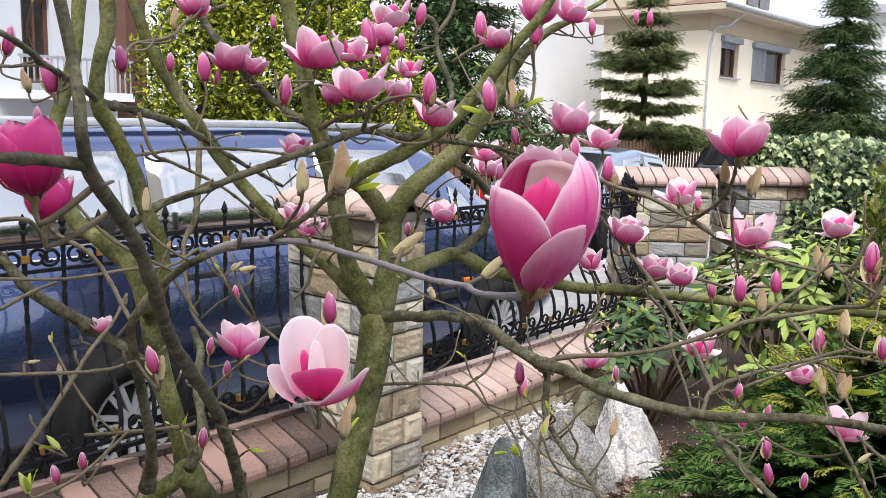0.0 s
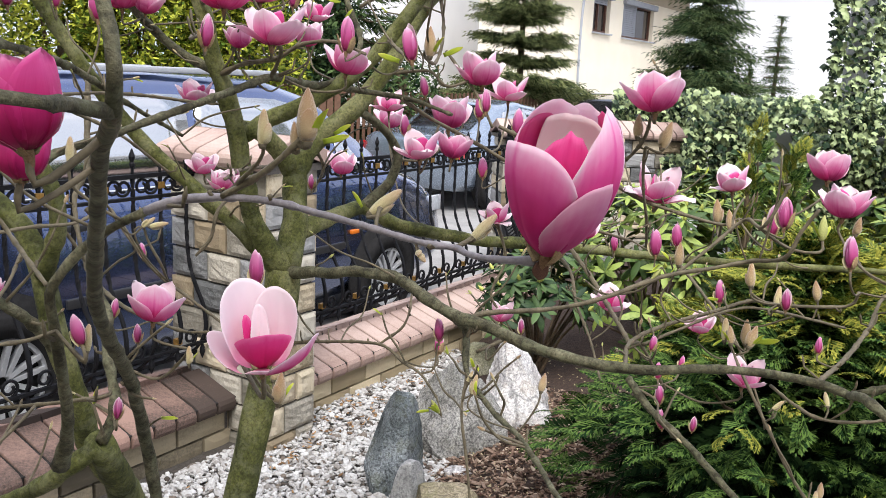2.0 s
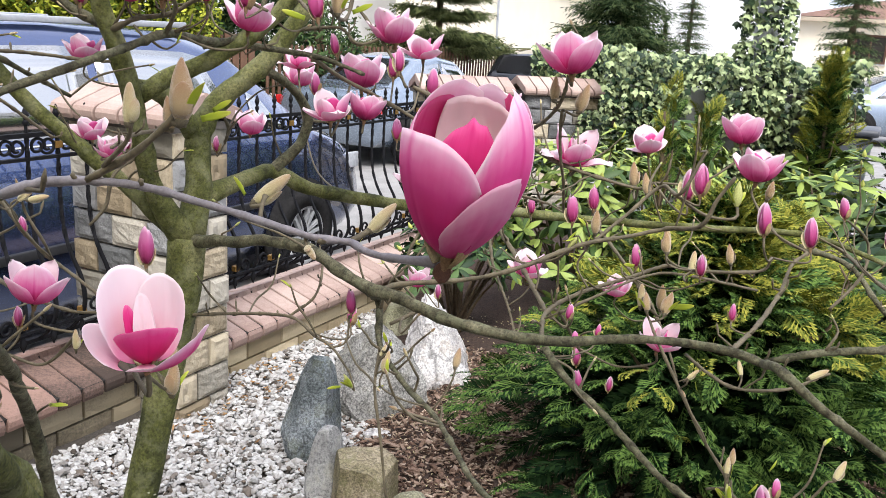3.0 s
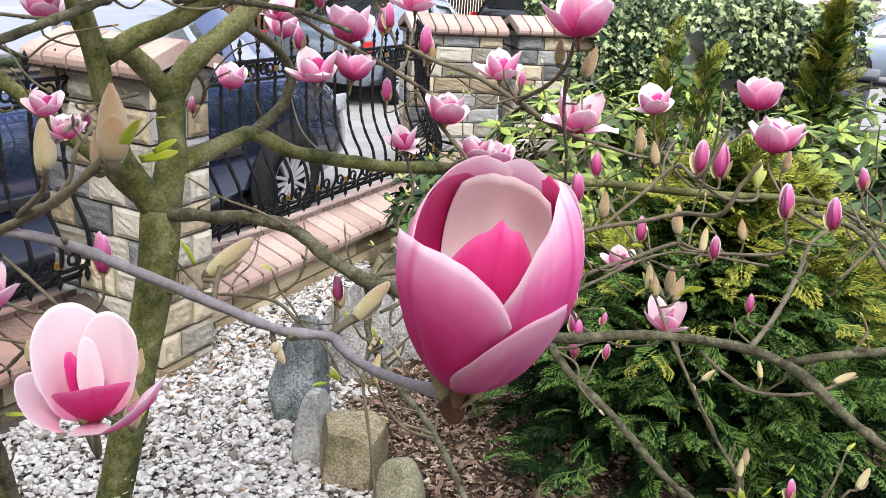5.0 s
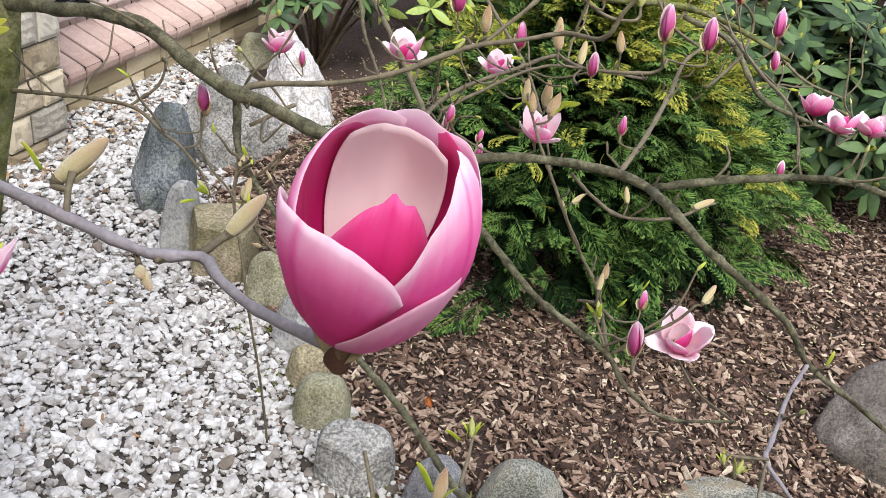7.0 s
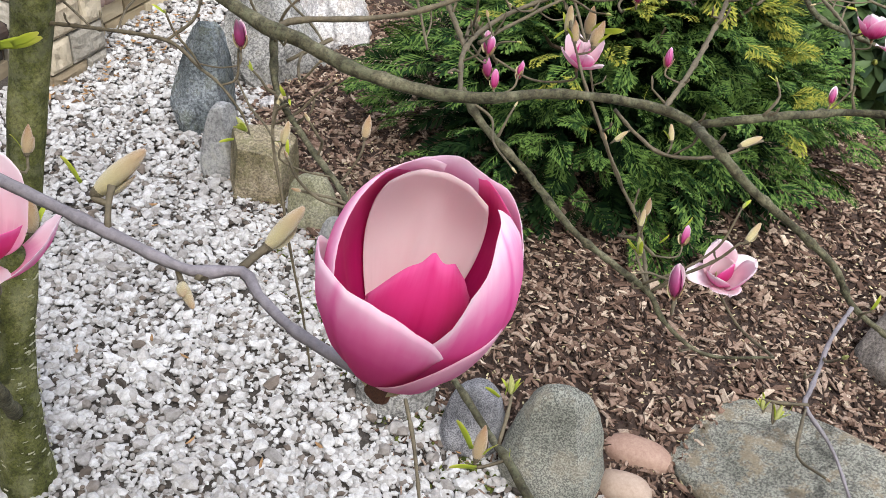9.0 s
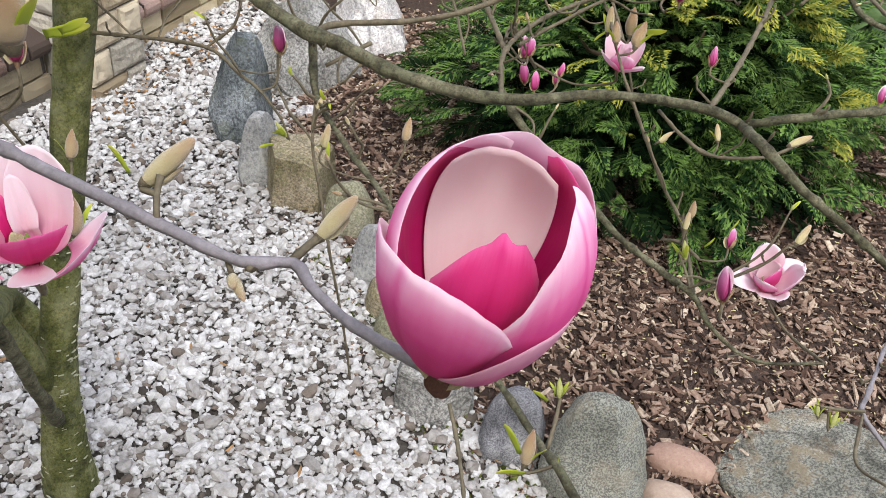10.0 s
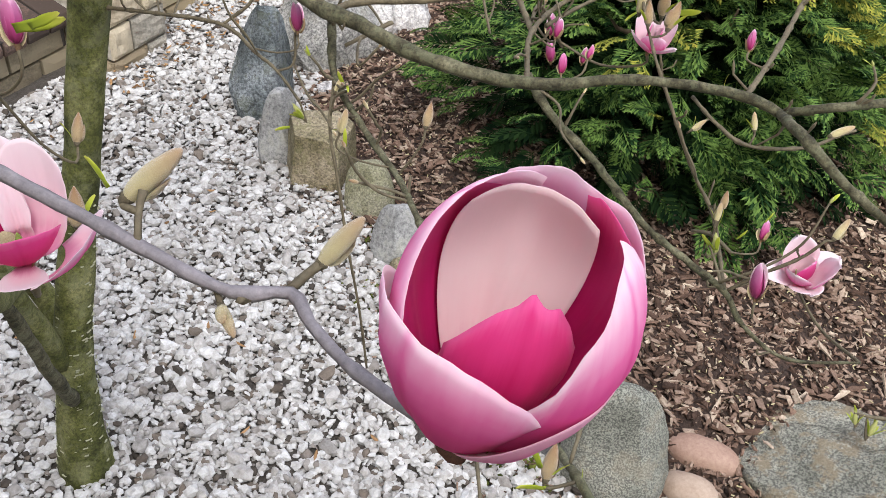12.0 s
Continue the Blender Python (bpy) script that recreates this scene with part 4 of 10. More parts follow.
def cap_brick_mesh():
    """A clinker coping brick with a rounded nose at -y; its top rises towards +y."""
    prof = [(0.0, 0.0), (-0.004, 0.018), (0.0, 0.038), (0.012, 0.051), (0.030, 0.056), (CAP_LEN, 0.064), (CAP_LEN, 0.0)]
    w = (CAP_PITCH - 0.010) / 2
    v, f = [], []
    for x, k in ((-w, 1.0), (-w + 0.003, 1.0), (w - 0.003, 1.0), (w, 1.0)):
        inset = 0.003 if abs(x) == w else 0
        for y, z in prof:
            v.append((x, y + (inset if y < 0.1 else 0), z - (inset if z > 0.03 else 0)))
    n = len(prof)
    for r in range(3):
        for i in range(n):
            a, b = r * n + i, r * n + (i + 1) % n
            f.append((a, b, b + n, a + n))
    f.append(tuple(range(n - 1, -1, -1)))
    f.append(tuple(range(3 * n, 4 * n)))
    bm = bmesh.new()
    bm.from_mesh(mesh_from("cap_brick", v, f))
    bmesh.ops.recalc_face_normals(bm, faces=bm.faces)
    me = bpy.data.meshes.new("cap_brick")
    bm.to_mesh(me)
    bm.free()
    me.materials.append(M_CLINKER)
    return me


CAP = cap_brick_mesh()
SAND = [rough_block("sand_block", 0.242, 0.03, 0.088, k, 0.002) for k in range(3)]
for me in SAND:
    me.materials.append(M_SANDBRICK)

# copies for the west wall, weathered and darkened for tree shade
CAP_OLD_SHADED = CAP.copy()
CAP_OLD_SHADED.materials[0] = M_CLINKER_OLD_SHADED
SAND_OLD_SHADED = [me.copy() for me in SAND]
for me in SAND_OLD_SHADED:
    me.materials[0] = M_SANDBRICK_OLD_SHADED


def low_wall(name, x0, x1, face, label, caps, blocks):
    """A low two-course wall with a gabled clinker coping, its face at y = face."""
    wall = thing(name, (x0, face, 0), label, "wall", kind="structure")
    inv = Matrix.Translation((-x0, -face, 0))
    part("core", box(x1 - x0, 0.36, 0.62, ((x1 - x0) / 2, 0.20, -0.10)), M_MORTAR, wall, smooth=False)
    r3 = random.Random(int(x0 * 10) + 77)
    for course in range(3):
        x = x0 + (-0.12 if course % 2 else 0.0)
        while x < x1:
            a, b = max(x + 0.005, x0), min(x + 0.247, x1)
            if b - a > 0.03:
                ob = new("block", r3.choice(blocks))
                ob.parent = wall
                ob.matrix_local = inv @ Matrix.Translation(((a + b) / 2, face + 0.012 + r3.uniform(-0.002, 0.002), 0.158 - course * 0.098)) @ Matrix.Diagonal(((b - a) / 0.242, 1, 1, 1))
            x += 0.252
    tilt = radians(16)
    for side in (0, 1):
        turn = Matrix.Rotation(tilt, 4, "X") if side == 0 else Matrix.Rotation(math.pi, 4, "Z") @ Matrix.Rotation(tilt, 4, "X")
        joint = part("mortar_bed", box(x1 - x0 - 0.01, CAP_LEN - 0.016, 0.046, (0, CAP_LEN / 2 + 0.004, 0.027)), M_JOINT, wall, smooth=False)
        joint.matrix_local = inv @ Matrix.Translation(((x0 + x1) / 2, face - 0.035 if side == 0 else face + 0.435, 0.206)) @ turn
    n = int((x1 - x0) / CAP_PITCH)
    for i in range(n):
        for side in (0, 1):
            ob = new("cap_brick", caps)
            ob.parent = wall
            x = x0 + (i + 0.5) * CAP_PITCH + (0.0 if side == 0 else 0.03)
            if side and x > x1 - 0.05:
                x -= 0.03
            y = face - 0.035 if side == 0 else face + 0.435
            turn = Matrix.Rotation(tilt, 4, "X") if side == 0 else Matrix.Rotation(math.pi, 4, "Z") @ Matrix.Rotation(tilt, 4, "X")
            ob.matrix_local = inv @ Matrix.Translation((x, y, 0.206 + r3.uniform(-0.002, 0.002))) @ turn @ Matrix.Rotation(radians(r3.uniform(-0.6, 0.6)), 4, "Z")
    return wall


low_wall("fence_wall_east", 0.0, 2.4, 2.985, "low sand-coloured block wall with red clinker coping", CAP, SAND)
low_wall("fence_wall_west", -3.60, -0.30, 3.07, "low grimy block wall with weathered clinker coping, both darkened for tree shade", CAP_OLD_SHADED, SAND_OLD_SHADED)

STONES = [rough_block("split_stone", 0.24, 0.035, 0.114, k, 0.007, 6) for k in range(4)]
STONE_MATS = [M_STONE_TAN, M_STONE_GREY, M_STONE_GREY, M_STONE_SLATE, M_STONE_TAN]
STONE_SET = []
for me in STONES:
    for q in STONE_MATS:
        c = me.copy()
        c.materials.append(q)
        STONE_SET.append(c)


def stone_face(owner, origin, along, width, z0, z1, r4, course=0.124, slots=(0.62, 0.38)):
    """Courses of split stones on an upright face, as pieces of their own."""
    ang = math.atan2(along[1], along[0])
    z, row = z0, 0
    while z + course <= z1 + 0.03:
        cuts = list(slots) if row % 2 == 0 else list(slots)[::-1]
        x = 0.0
        for c in cuts:
            w = c * width
            ob = new("stone", r4.choice(STONE_SET))
            ob.parent = owner
            m = Matrix.Translation(origin) @ Matrix.Rotation(ang, 4, "Z") @ Matrix.Translation((x + w / 2, r4.uniform(-0.005, 0.006), z + course / 2)) @ Matrix.Diagonal(((w - 0.010) / 0.24, 1, 1, 1))
            ob.matrix_local = owner.matrix_basis.inverted() @ m
            x += w
        z += course
        row += 1


def pier(name, corner, ang, sx, sy, top, label, group, seed, slots_f=(0.62, 0.38), slots_l=(0.40, 0.35, 0.25), z0=-0.03, ridge="y"):
    """A stone-faced pier: corner is its front left foot, ang turns its front."""
    p = thing(name, (corner[0], corner[1], 0), label, "pillar", group)
    p.rotation_euler = (0, 0, radians(ang))
    bpy.context.view_layer.update()
    r4 = random.Random(seed)
    part("core", box(sx - 0.03, sy - 0.03, top - z0 + 0.2, (sx / 2, sy / 2, (top + z0) / 2 - 0.1)), M_MORTAR, p, smooth=False)
    rot = Matrix.Rotation(radians(ang), 4, "Z")
    base = Matrix.Translation((corner[0], corner[1], 0))
    c0 = base @ rot @ Vector((0, 0.012, 0))
    al = rot @ Vector((1, 0, 0))
    p.matrix_basis = base @ rot
    stone_face(p, c0, al, sx, z0, top, r4, slots=slots_f)
    c1 = base @ rot @ Vector((0.012, sy, 0))
    stone_face(p, c1, rot @ Vector((0, -1, 0)), sy, z0, top, r4, slots=slots_l)
    c2 = base @ rot @ Vector((sx - 0.012, 0, 0))
    stone_face(p, c2, rot @ Vector((0, 1, 0)), sy, z0, top, r4, slots=slots_l)
    # clinker coping: bricks pitched to both sides of a ridge along y
    run, span = (sy, sx) if ridge == "y" else (sx, sy)
    n = max(2, int((run + 0.07) / CAP_PITCH))
    half = span / 2 + 0.05
    tilt = radians(17)
    for i in range(n):
        for side in (-1, 1):
            ob = new("cap_brick", CAP)
            ob.parent = p
            if ridge == "x":
                turn = Matrix.Rotation(0 if side < 0 else math.pi, 4, "Z")
                ob.matrix_local = Matrix.Translation((-0.035 + (i + 0.5) * (run + 0.07) / n, span / 2 + side * half, top)) @ turn @ Matrix.Rotation(tilt, 4, "X") @ Matrix.Diagonal(((run + 0.07) / n / CAP_PITCH, (half + 0.01) / CAP_LEN / math.cos(tilt), 1, 1))
                continue
            turn = Matrix.Rotation(radians(-90 if side < 0 else 90), 4, "Z")
            ob.matrix_local = Matrix.Translation((sx / 2 + side * half, -0.035 + (i + 0.5) * (sy + 0.07) / n, top)) @ turn @ Matrix.Rotation(tilt, 4, "X") @ Matrix.Diagonal(((sy + 0.07) / n / CAP_PITCH, (half + 0.01) / CAP_LEN / math.cos(tilt), 1, 1))
    part("cap_bed", box(sx + 0.05, sy + 0.03, 0.03, (sx / 2, sy / 2, top)), M_MORTAR, p, smooth=False)
    return p


pier("fence_pillar", (-0.30, 2.875), 0, 0.30, 0.54, 1.20, "square pillar of split tan, grey and slate stone with a red clinker cap", "stone pillars", 12)
VIEW_TURN = math.degrees(math.atan2(2.87 - 4.05, 4.74 - 3.72))
pier("fence_pillar", (3.72, 4.05), VIEW_TURN, 0.76, 0.42, 1.10, "far stone pillar with a red clinker cap beside the gate", "stone pillars", 13, (0.34, 0.4, 0.26), (0.5, 0.5), -0.24, "x")
pier("fence_pillar", (4.31, 3.37), VIEW_TURN, 0.66, 0.42, 1.12, "far stone pillar with a red clinker cap next to the ivy", "stone pillars", 14, (0.34, 0.4, 0.26), (0.5, 0.5), -0.24, "x")


# ---- wrought-iron fence ----
def fence_bar_mesh():
    """A twisted square bar that bellies out towards -y near its foot."""
    rows = spline([(0, 0, 0.40, 0.007), (0, -0.055, 0.44, 0.007), (0, -0.105, 0.52, 0.007), (0, -0.095, 0.62, 0.007), (0, -0.045, 0.71, 0.007), (0, -0.012, 0.80, 0.007), (0, 0, 0.92, 0.007), (0, 0, 1.05, 0.007), (0, 0, 1.16, 0.007)], 0.02)
    v, f = [], []
    for i, (x, y, z, r) in enumerate(rows):
        tw = max(0, z - 0.72) * 26
        for k in range(4):
            a = tw + math.pi / 4 + k * math.pi / 2
            v.append((x + 1.25 * r * math.cos(a), y + 1.25 * r * math.sin(a), z))
    for i in range(len(rows) - 1):
        for k in range(4):
            a, b = i * 4 + k, i * 4 + (k + 1) % 4
            f.append((a, b, b + 4, a + 4))
    f.append((3, 2, 1, 0))
    n = (len(rows) - 1) * 4
    f.append((n, n + 1, n + 2, n + 3))
    return mesh_from("fence_bar", v, f)


def scroll_mesh(name, r, turns_n=1.25, thick=0.006):
    rows = []
    for i in range(22):
        s = i / 21
        a = s * turns_n * 2 * math.pi
        q = r * (1 - 0.55 * s)
        rows.append((q * math.cos(a), 0, q * math.sin(a), thick))
    return tube_mesh(name, rows, 5)


def spear_mesh():
    rows = [(0, 0, 0, 0.006), (0, 0, 0.03, 0.006), (0, 0, 0.034, 0.011), (0, 0, 0.044, 0.011), (0, 0, 0.05, 0.006), (0, 0, 0.07, 0.013), (0, 0, 0.10, 0.002)]
    return tube_mesh("spear_tip", rows, 6)


def drop_mesh():
    return tube_mesh("drop_finial", [(0, 0, 0.0, 0.005), (0, 0, -0.02, 0.011), (0, 0, -0.035, 0.012), (0, 0, -0.06, 0.002)], 6)


BAR, SPEAR, DROP, RING = fence_bar_mesh(), spear_mesh(), drop_mesh(), scroll_mesh("scroll", 0.032)
COLLAR_BM = box(0.03, 0.022, 0.026, bevel=0.003)
COLLAR = bpy.data.meshes.new("gilded_collar")
COLLAR_BM.to_mesh(COLLAR)
COLLAR_BM.free()
for me, q in ((BAR, M_IRON), (SPEAR, M_IRON), (DROP, M_IRON), (RING, M_IRON), (COLLAR, M_GOLD)):
    me.materials.append(q)


def iron_fence(a, b, label, dz=0.0, pitch=0.124):
    a, b = Vector(a), Vector(b)
    L = (b - a).length
    fe = thing("iron_fence", (a.x, a.y, dz), label, "fence", "wrought-iron fence panels")
    fe.rotation_euler = (0, 0, math.atan2(b.y - a.y, b.x - a.x))
    for z, h in ((1.16, 0.016), (1.075, 0.012), (0.40, 0.016)):
        part("rail", box(L, 0.02, h, (L / 2, 0, z)), M_IRON, fe, smooth=False)
    part("rail", box(L, 0.014, 0.012, (L / 2, -0.09, 0.47)), M_IRON, fe, smooth=False)
    n = int(L / pitch)
    for i in range(n):
        x = (i + 0.5) * L / n

        def put(name, me, at, m=Matrix.Identity(4)):
            ob = new(name, me)
            ob.parent = fe
            ob.matrix_local = Matrix.Translation(at) @ m
        put("bar", BAR, (x, 0, 0))
        put("spear_tip", SPEAR, (x, 0, 1.165))
        put("drop_finial", DROP, (x, -0.085, 0.46))
        put("scroll", RING, (x + L / n / 2 - 0.022, 0, 1.118), Matrix.Rotation(0.4, 4, "Y"))
        put("scroll", RING, (x + L / n / 2 + 0.022, 0, 1.118), Matrix.Rotation(2.7, 4, "Y"))
        put("scroll", RING, (x + L / n / 2, -0.088, 0.505), Matrix.Rotation(1.2, 4, "Y"))
        if i % 2 == 0:
            put("collar", COLLAR, (x, 0, 1.118))
            put("collar", COLLAR, (x, -0.088, 0.50))
    return fe


iron_fence((-3.60, 3.27), (-0.28, 3.27), "black wrought-iron fence panel with scrolls on the low wall")
iron_fence((0.0, 3.20), (2.42, 3.20), "black wrought-iron fence panel with bellied bars")
iron_fence((2.42, 3.20), (3.72, 4.02), "black wrought-iron fence panel by the far pillar", -0.05)


# ---- vehicles ----
def wheel(parent, at, radius, width, rim_r, side, spokes=7):
    w = new("wheel")
    w.parent = parent
    w.matrix_local = Matrix.Translation(at)
    prof = [(rim_r, -width / 2), (radius * 0.93, -width / 2), (radius, -width / 2 + 0.03), (radius, width / 2 - 0.03), (radius * 0.93, width / 2), (rim_r, width / 2)]
    v, f, n = [], [], 40
    for i in range(n):
        a = 2 * math.pi * i / n
        for r, y in prof:
            v.append((r * math.cos(a), y, r * math.sin(a)))
    k = len(prof)
    for i in range(n):
        for j in range(k):
            a, b = i * k + j, i * k + (j + 1) % k
            c, d = ((i + 1) % n) * k + (j + 1) % k, ((i + 1) % n) * k + j
            f.append((a, b, c, d))
    part_mesh("tyre", mesh_from("tyre", v, f), M_TYRE, w)
    bm = bmesh.new()
    y0 = side * (width / 2 - 0.012)
    for a0, a1, ya, yb in ((rim_r * 0.9, rim_r, y0, y0 - side * 0.012), (0.03, rim_r * 0.28, y0 - side * 0.02, y0 - side * 0.04)):
        ring = []
        for i in range(40):
            a = 2 * math.pi * i / 40
            ring.append([bm.verts.new((r * math.cos(a), y, r * math.sin(a))) for r, y in ((a0, ya), (a1, ya), (a1, yb - side * 0.05), (a0, yb - side * 0.05))])
        for i in range(40):
            p, q = ring[i], ring[(i + 1) % 40]
            for j in range(4):
                bm.faces.new((p[j], p[(j + 1) % 4], q[(j + 1) % 4], q[j]))
    # paired spokes that part towards the rim
    for s in range(spokes):
        a = 2 * math.pi * s / spokes + 0.3
        for fork in (-1, 1):
            made = bmesh.ops.create_cube(bm, size=1.0)["verts"]
            for q in made:
                x = q.co.x * rim_r * 0.78 + rim_r * 0.55
                z = q.co.z * 0.024 + fork * (0.012 + 0.022 * (q.co.x > 0))
                y = y0 - side * (0.010 + 0.018 * (q.co.x < 0)) + q.co.y * 0.03
                q.co = Vector((x * math.cos(a) - z * math.sin(a), y, x * math.sin(a) + z * math.cos(a)))
    bmesh.ops.recalc_face_normals(bm, faces=bm.faces)
    part("rim", bm, M_ALLOY, w, smooth=False)
    bm = bmesh.new()
    bmesh.ops.create_cone(bm, cap_ends=True, segments=32, radius1=rim_r * 0.98, radius2=rim_r * 0.98, depth=width * 0.5)
    bmesh.ops.rotate(bm, verts=bm.verts, matrix=Matrix.Rotation(math.pi / 2, 3, "X"))
    part("brake_drum", bm, M_TRIM, w)


def car(name, at, rz, stations, wheels, paint, label, group, panes, trims=(), wheel_r=0.325, rim_r=0.215):
    """stations: x, low, belt, top, half width at belt, half width at top. The near side is -y."""
    c = thing(name, at, label, "car", group)
    c.rotation_euler = (0, 0, radians(rz))
    st = np.array(stations, float)
    xs = np.linspace(st[0, 0], st[-1, 0], 60)
    it = np.stack([np.interp(xs, st[:, 0], st[:, k]) for k in range(6)], 1)

    def ring(q):
        x, lo, be, to, hb, ht = q
        half = [(hb * 0.90, lo), (hb * 0.985, lo + 0.10), (hb, lo + (be - lo) * 0.42), (hb * 0.988, lo + (be - lo) * 0.62), (hb * 0.960, lo + (be - lo) * 0.82), (hb * 0.900, be), (ht + (hb * 0.900 - ht) * 0.15, be + (to - be) * 0.84), (ht * 0.93, be + (to - be) * 0.96), (ht * 0.6, to), (0.0, to + 0.012)]
        return [(x, -y, z) for y, z in half] + [(x, y, z) for y, z in half[-2::-1]]
    v, f = [], []
    for q in it:
        v += ring(q)
    k = len(ring(it[0]))
    for i in range(len(it) - 1):
        for j in range(k):
            a, b = i * k + j, i * k + (j + 1) % k
            f.append((a, b, b + k, a + k))
    f.append(tuple(range(k - 1, -1, -1)))
    f.append(tuple(range((len(it) - 1) * k, len(it) * k)))
    bm = bmesh.new()
    bm.from_mesh(mesh_from("body", v, f))
    bmesh.ops.recalc_face_normals(bm, faces=bm.faces)
    part("body", bm, paint, c)

    def side_pt(x, s, side, out=0.006):
        q = [np.interp(x, st[:, 0], st[:, i]) for i in range(6)]
        y0, y1 = q[4] * 0.900, q[5] + (q[4] * 0.900 - q[5]) * 0.15
        return Vector((x, side * (y0 + (y1 - y0) * s / 0.84 + out), q[2] + (q[3] - q[2]) * s))

    def pane(x0, x1, s0, s1, side, lean0=0.0, lean1=0.0):
        bm = bmesh.new()
        grid = []
        for i in range(7):
            row = []
            for j in range(4):
                s = s0 + (s1 - s0) * j / 3
                xa, xb = x0 + lean0 * j / 3, x1 + lean1 * j / 3
                row.append(bm.verts.new(side_pt(xa + (xb - xa) * i / 6, s, side)))
            grid.append(row)
        for i in range(6):
            for j in range(3):
                bm.faces.new((grid[i][j], grid[i + 1][j], grid[i + 1][j + 1], grid[i][j + 1]))
        bmesh.ops.recalc_face_normals(bm, faces=bm.faces)
        bmesh.ops.solidify(bm, geom=bm.faces[:], thickness=0.004)
        part("window_pane", bm, M_CAR_GLASS, c)
    for x0, x1, s0, s1, l0, l1 in panes:
        for side in (-1, 1):
            pane(x0, x1, s0, s1, side, l0, l1)
    for kind, x0, x1, z, h in trims:
        for side in (-1, 1):
            q = np.interp((x0 + x1) / 2, st[:, 0], st[:, 4])
            mat = {"strip": M_TRIM, "chrome": M_CHROME, "marker": M_AMBER, "tail_lamp": M_RED_LAMP, "headlamp": M_LAMP_GLASS, "door_handle": M_TRIM, "roof_rail": M_GUTTER}[kind]
            y = q * (1.0 if z < 0.75 else 0.965) + 0.002
            if kind == "chrome":
                y = q * 0.902
            if kind == "roof_rail":
                y = np.interp((x0 + x1) / 2, st[:, 0], st[:, 5]) * 0.93
            part(kind if kind != "strip" else "side_strip", box(x1 - x0, 0.03, h, ((x0 + x1) / 2, side * y, z), 0.006), mat, c)
    # windscreen and rear window lie on the slopes between belt and roof
    tops = st[:, 3] - st[:, 2]
    a = next(i for i in range(len(st)) if tops[i] > 0.35)
    b = max(i for i in range(len(st)) if tops[i] > 0.35)
    for p, q, nm in ((a, a - 1, "rear_window"), (b, b + 1, "windscreen")):
        s0, s1 = st[p], st[q]
        d = Vector((s1[0] - s0[0], 0, s1[3] - s0[3]))
        nrm = Vector((-d.z, 0, d.x)).normalized()
        if nrm.z < 0:
            nrm = -nrm
        bm = bmesh.new()
        quad = []
        for t, hw in ((0.10, s0[5] * 0.80), (0.95, s1[5] * 0.86 if nm == "windscreen" else s1[5] * 0.80)):
            for sgn in (-1, 0, 1):
                base = Vector((s0[0], sgn * hw, s0[3])) + d * t + nrm * (0.022 if sgn == 0 else 0.012)
                quad.append(bm.verts.new(base))
        bm.faces.new((quad[0], quad[1], quad[4], quad[3]))
        bm.faces.new((quad[1], quad[2], quad[5], quad[4]))
        bmesh.ops.solidify(bm, geom=bm.faces[:], thickness=0.004)
        part(nm, bm, M_CAR_GLASS, c)
    wmax = st[:, 4].max()
    for x in wheels:
        for side in (-1, 1):
            bm = bmesh.new()
            bmesh.ops.create_cone(bm, cap_ends=True, segments=40, radius1=wheel_r + 0.060, radius2=wheel_r + 0.060, depth=0.03)
            bmesh.ops.rotate(bm, verts=bm.verts, matrix=Matrix.Rotation(math.pi / 2, 3, "X"))
            bmesh.ops.translate(bm, verts=bm.verts, vec=(x, side * (wmax - 0.011), wheel_r + 0.03))
            part("wheel_arch", bm, M_TYRE, c)
            wheel(c, (x, side * (wmax - 0.050), wheel_r), wheel_r, 0.20, rim_r, side)
    return c


VAN = [(0.0, 0.42, 0.95, 1.02, 0.78, 0.70), (0.05, 0.32, 1.10, 1.30, 0.86, 0.72), (0.10, 0.30, 1.14, 1.68, 0.89, 0.68), (0.5, 0.26, 1.15, 1.72, 0.905, 0.67), (2.0, 0.25, 1.13, 1.74, 0.91, 0.66),
       (2.9, 0.25, 1.11, 1.71, 0.91, 0.65), (3.35, 0.25, 1.09, 1.60, 0.91, 0.64), (4.05, 0.25, 1.03, 1.10, 0.90, 0.74), (4.5, 0.27, 0.90, 0.98, 0.87, 0.66), (4.72, 0.30, 0.78, 0.84, 0.80, 0.56), (4.78, 0.38, 0.66, 0.70, 0.66, 0.44)]
car("minivan", (-1.52, 5.12, STREET), 0, VAN, (0.90, 3.82), M_CAR_BLUE, "dark blue minivan with silver alloy wheels parked along the fence", "parked cars",
    [(0.16, 1.06, 0.06, 0.80, 0.06, 0.0), (1.12, 2.16, 0.06, 0.80, 0.0, 0.0), (2.22, 3.32, 0.06, 0.80, 0.0, -0.30), (3.42, 3.78, 0.08, 0.55, 0.0, -0.22)],
    [("strip", 1.25, 2.2, 0.62, 0.05), ("strip", 2.25, 3.35, 0.62, 0.05), ("door_handle", 1.25, 1.47, 0.98, 0.035), ("door_handle", 2.35, 2.57, 0.97, 0.035), ("marker", 3.42, 3.50, 0.70, 0.03), ("roof_rail", 0.4, 3.0, 1.745, 0.035), ("chrome", 0.2, 3.3, 1.135, 0.012), ("headlamp", 4.52, 4.68, 0.78, 0.12)])

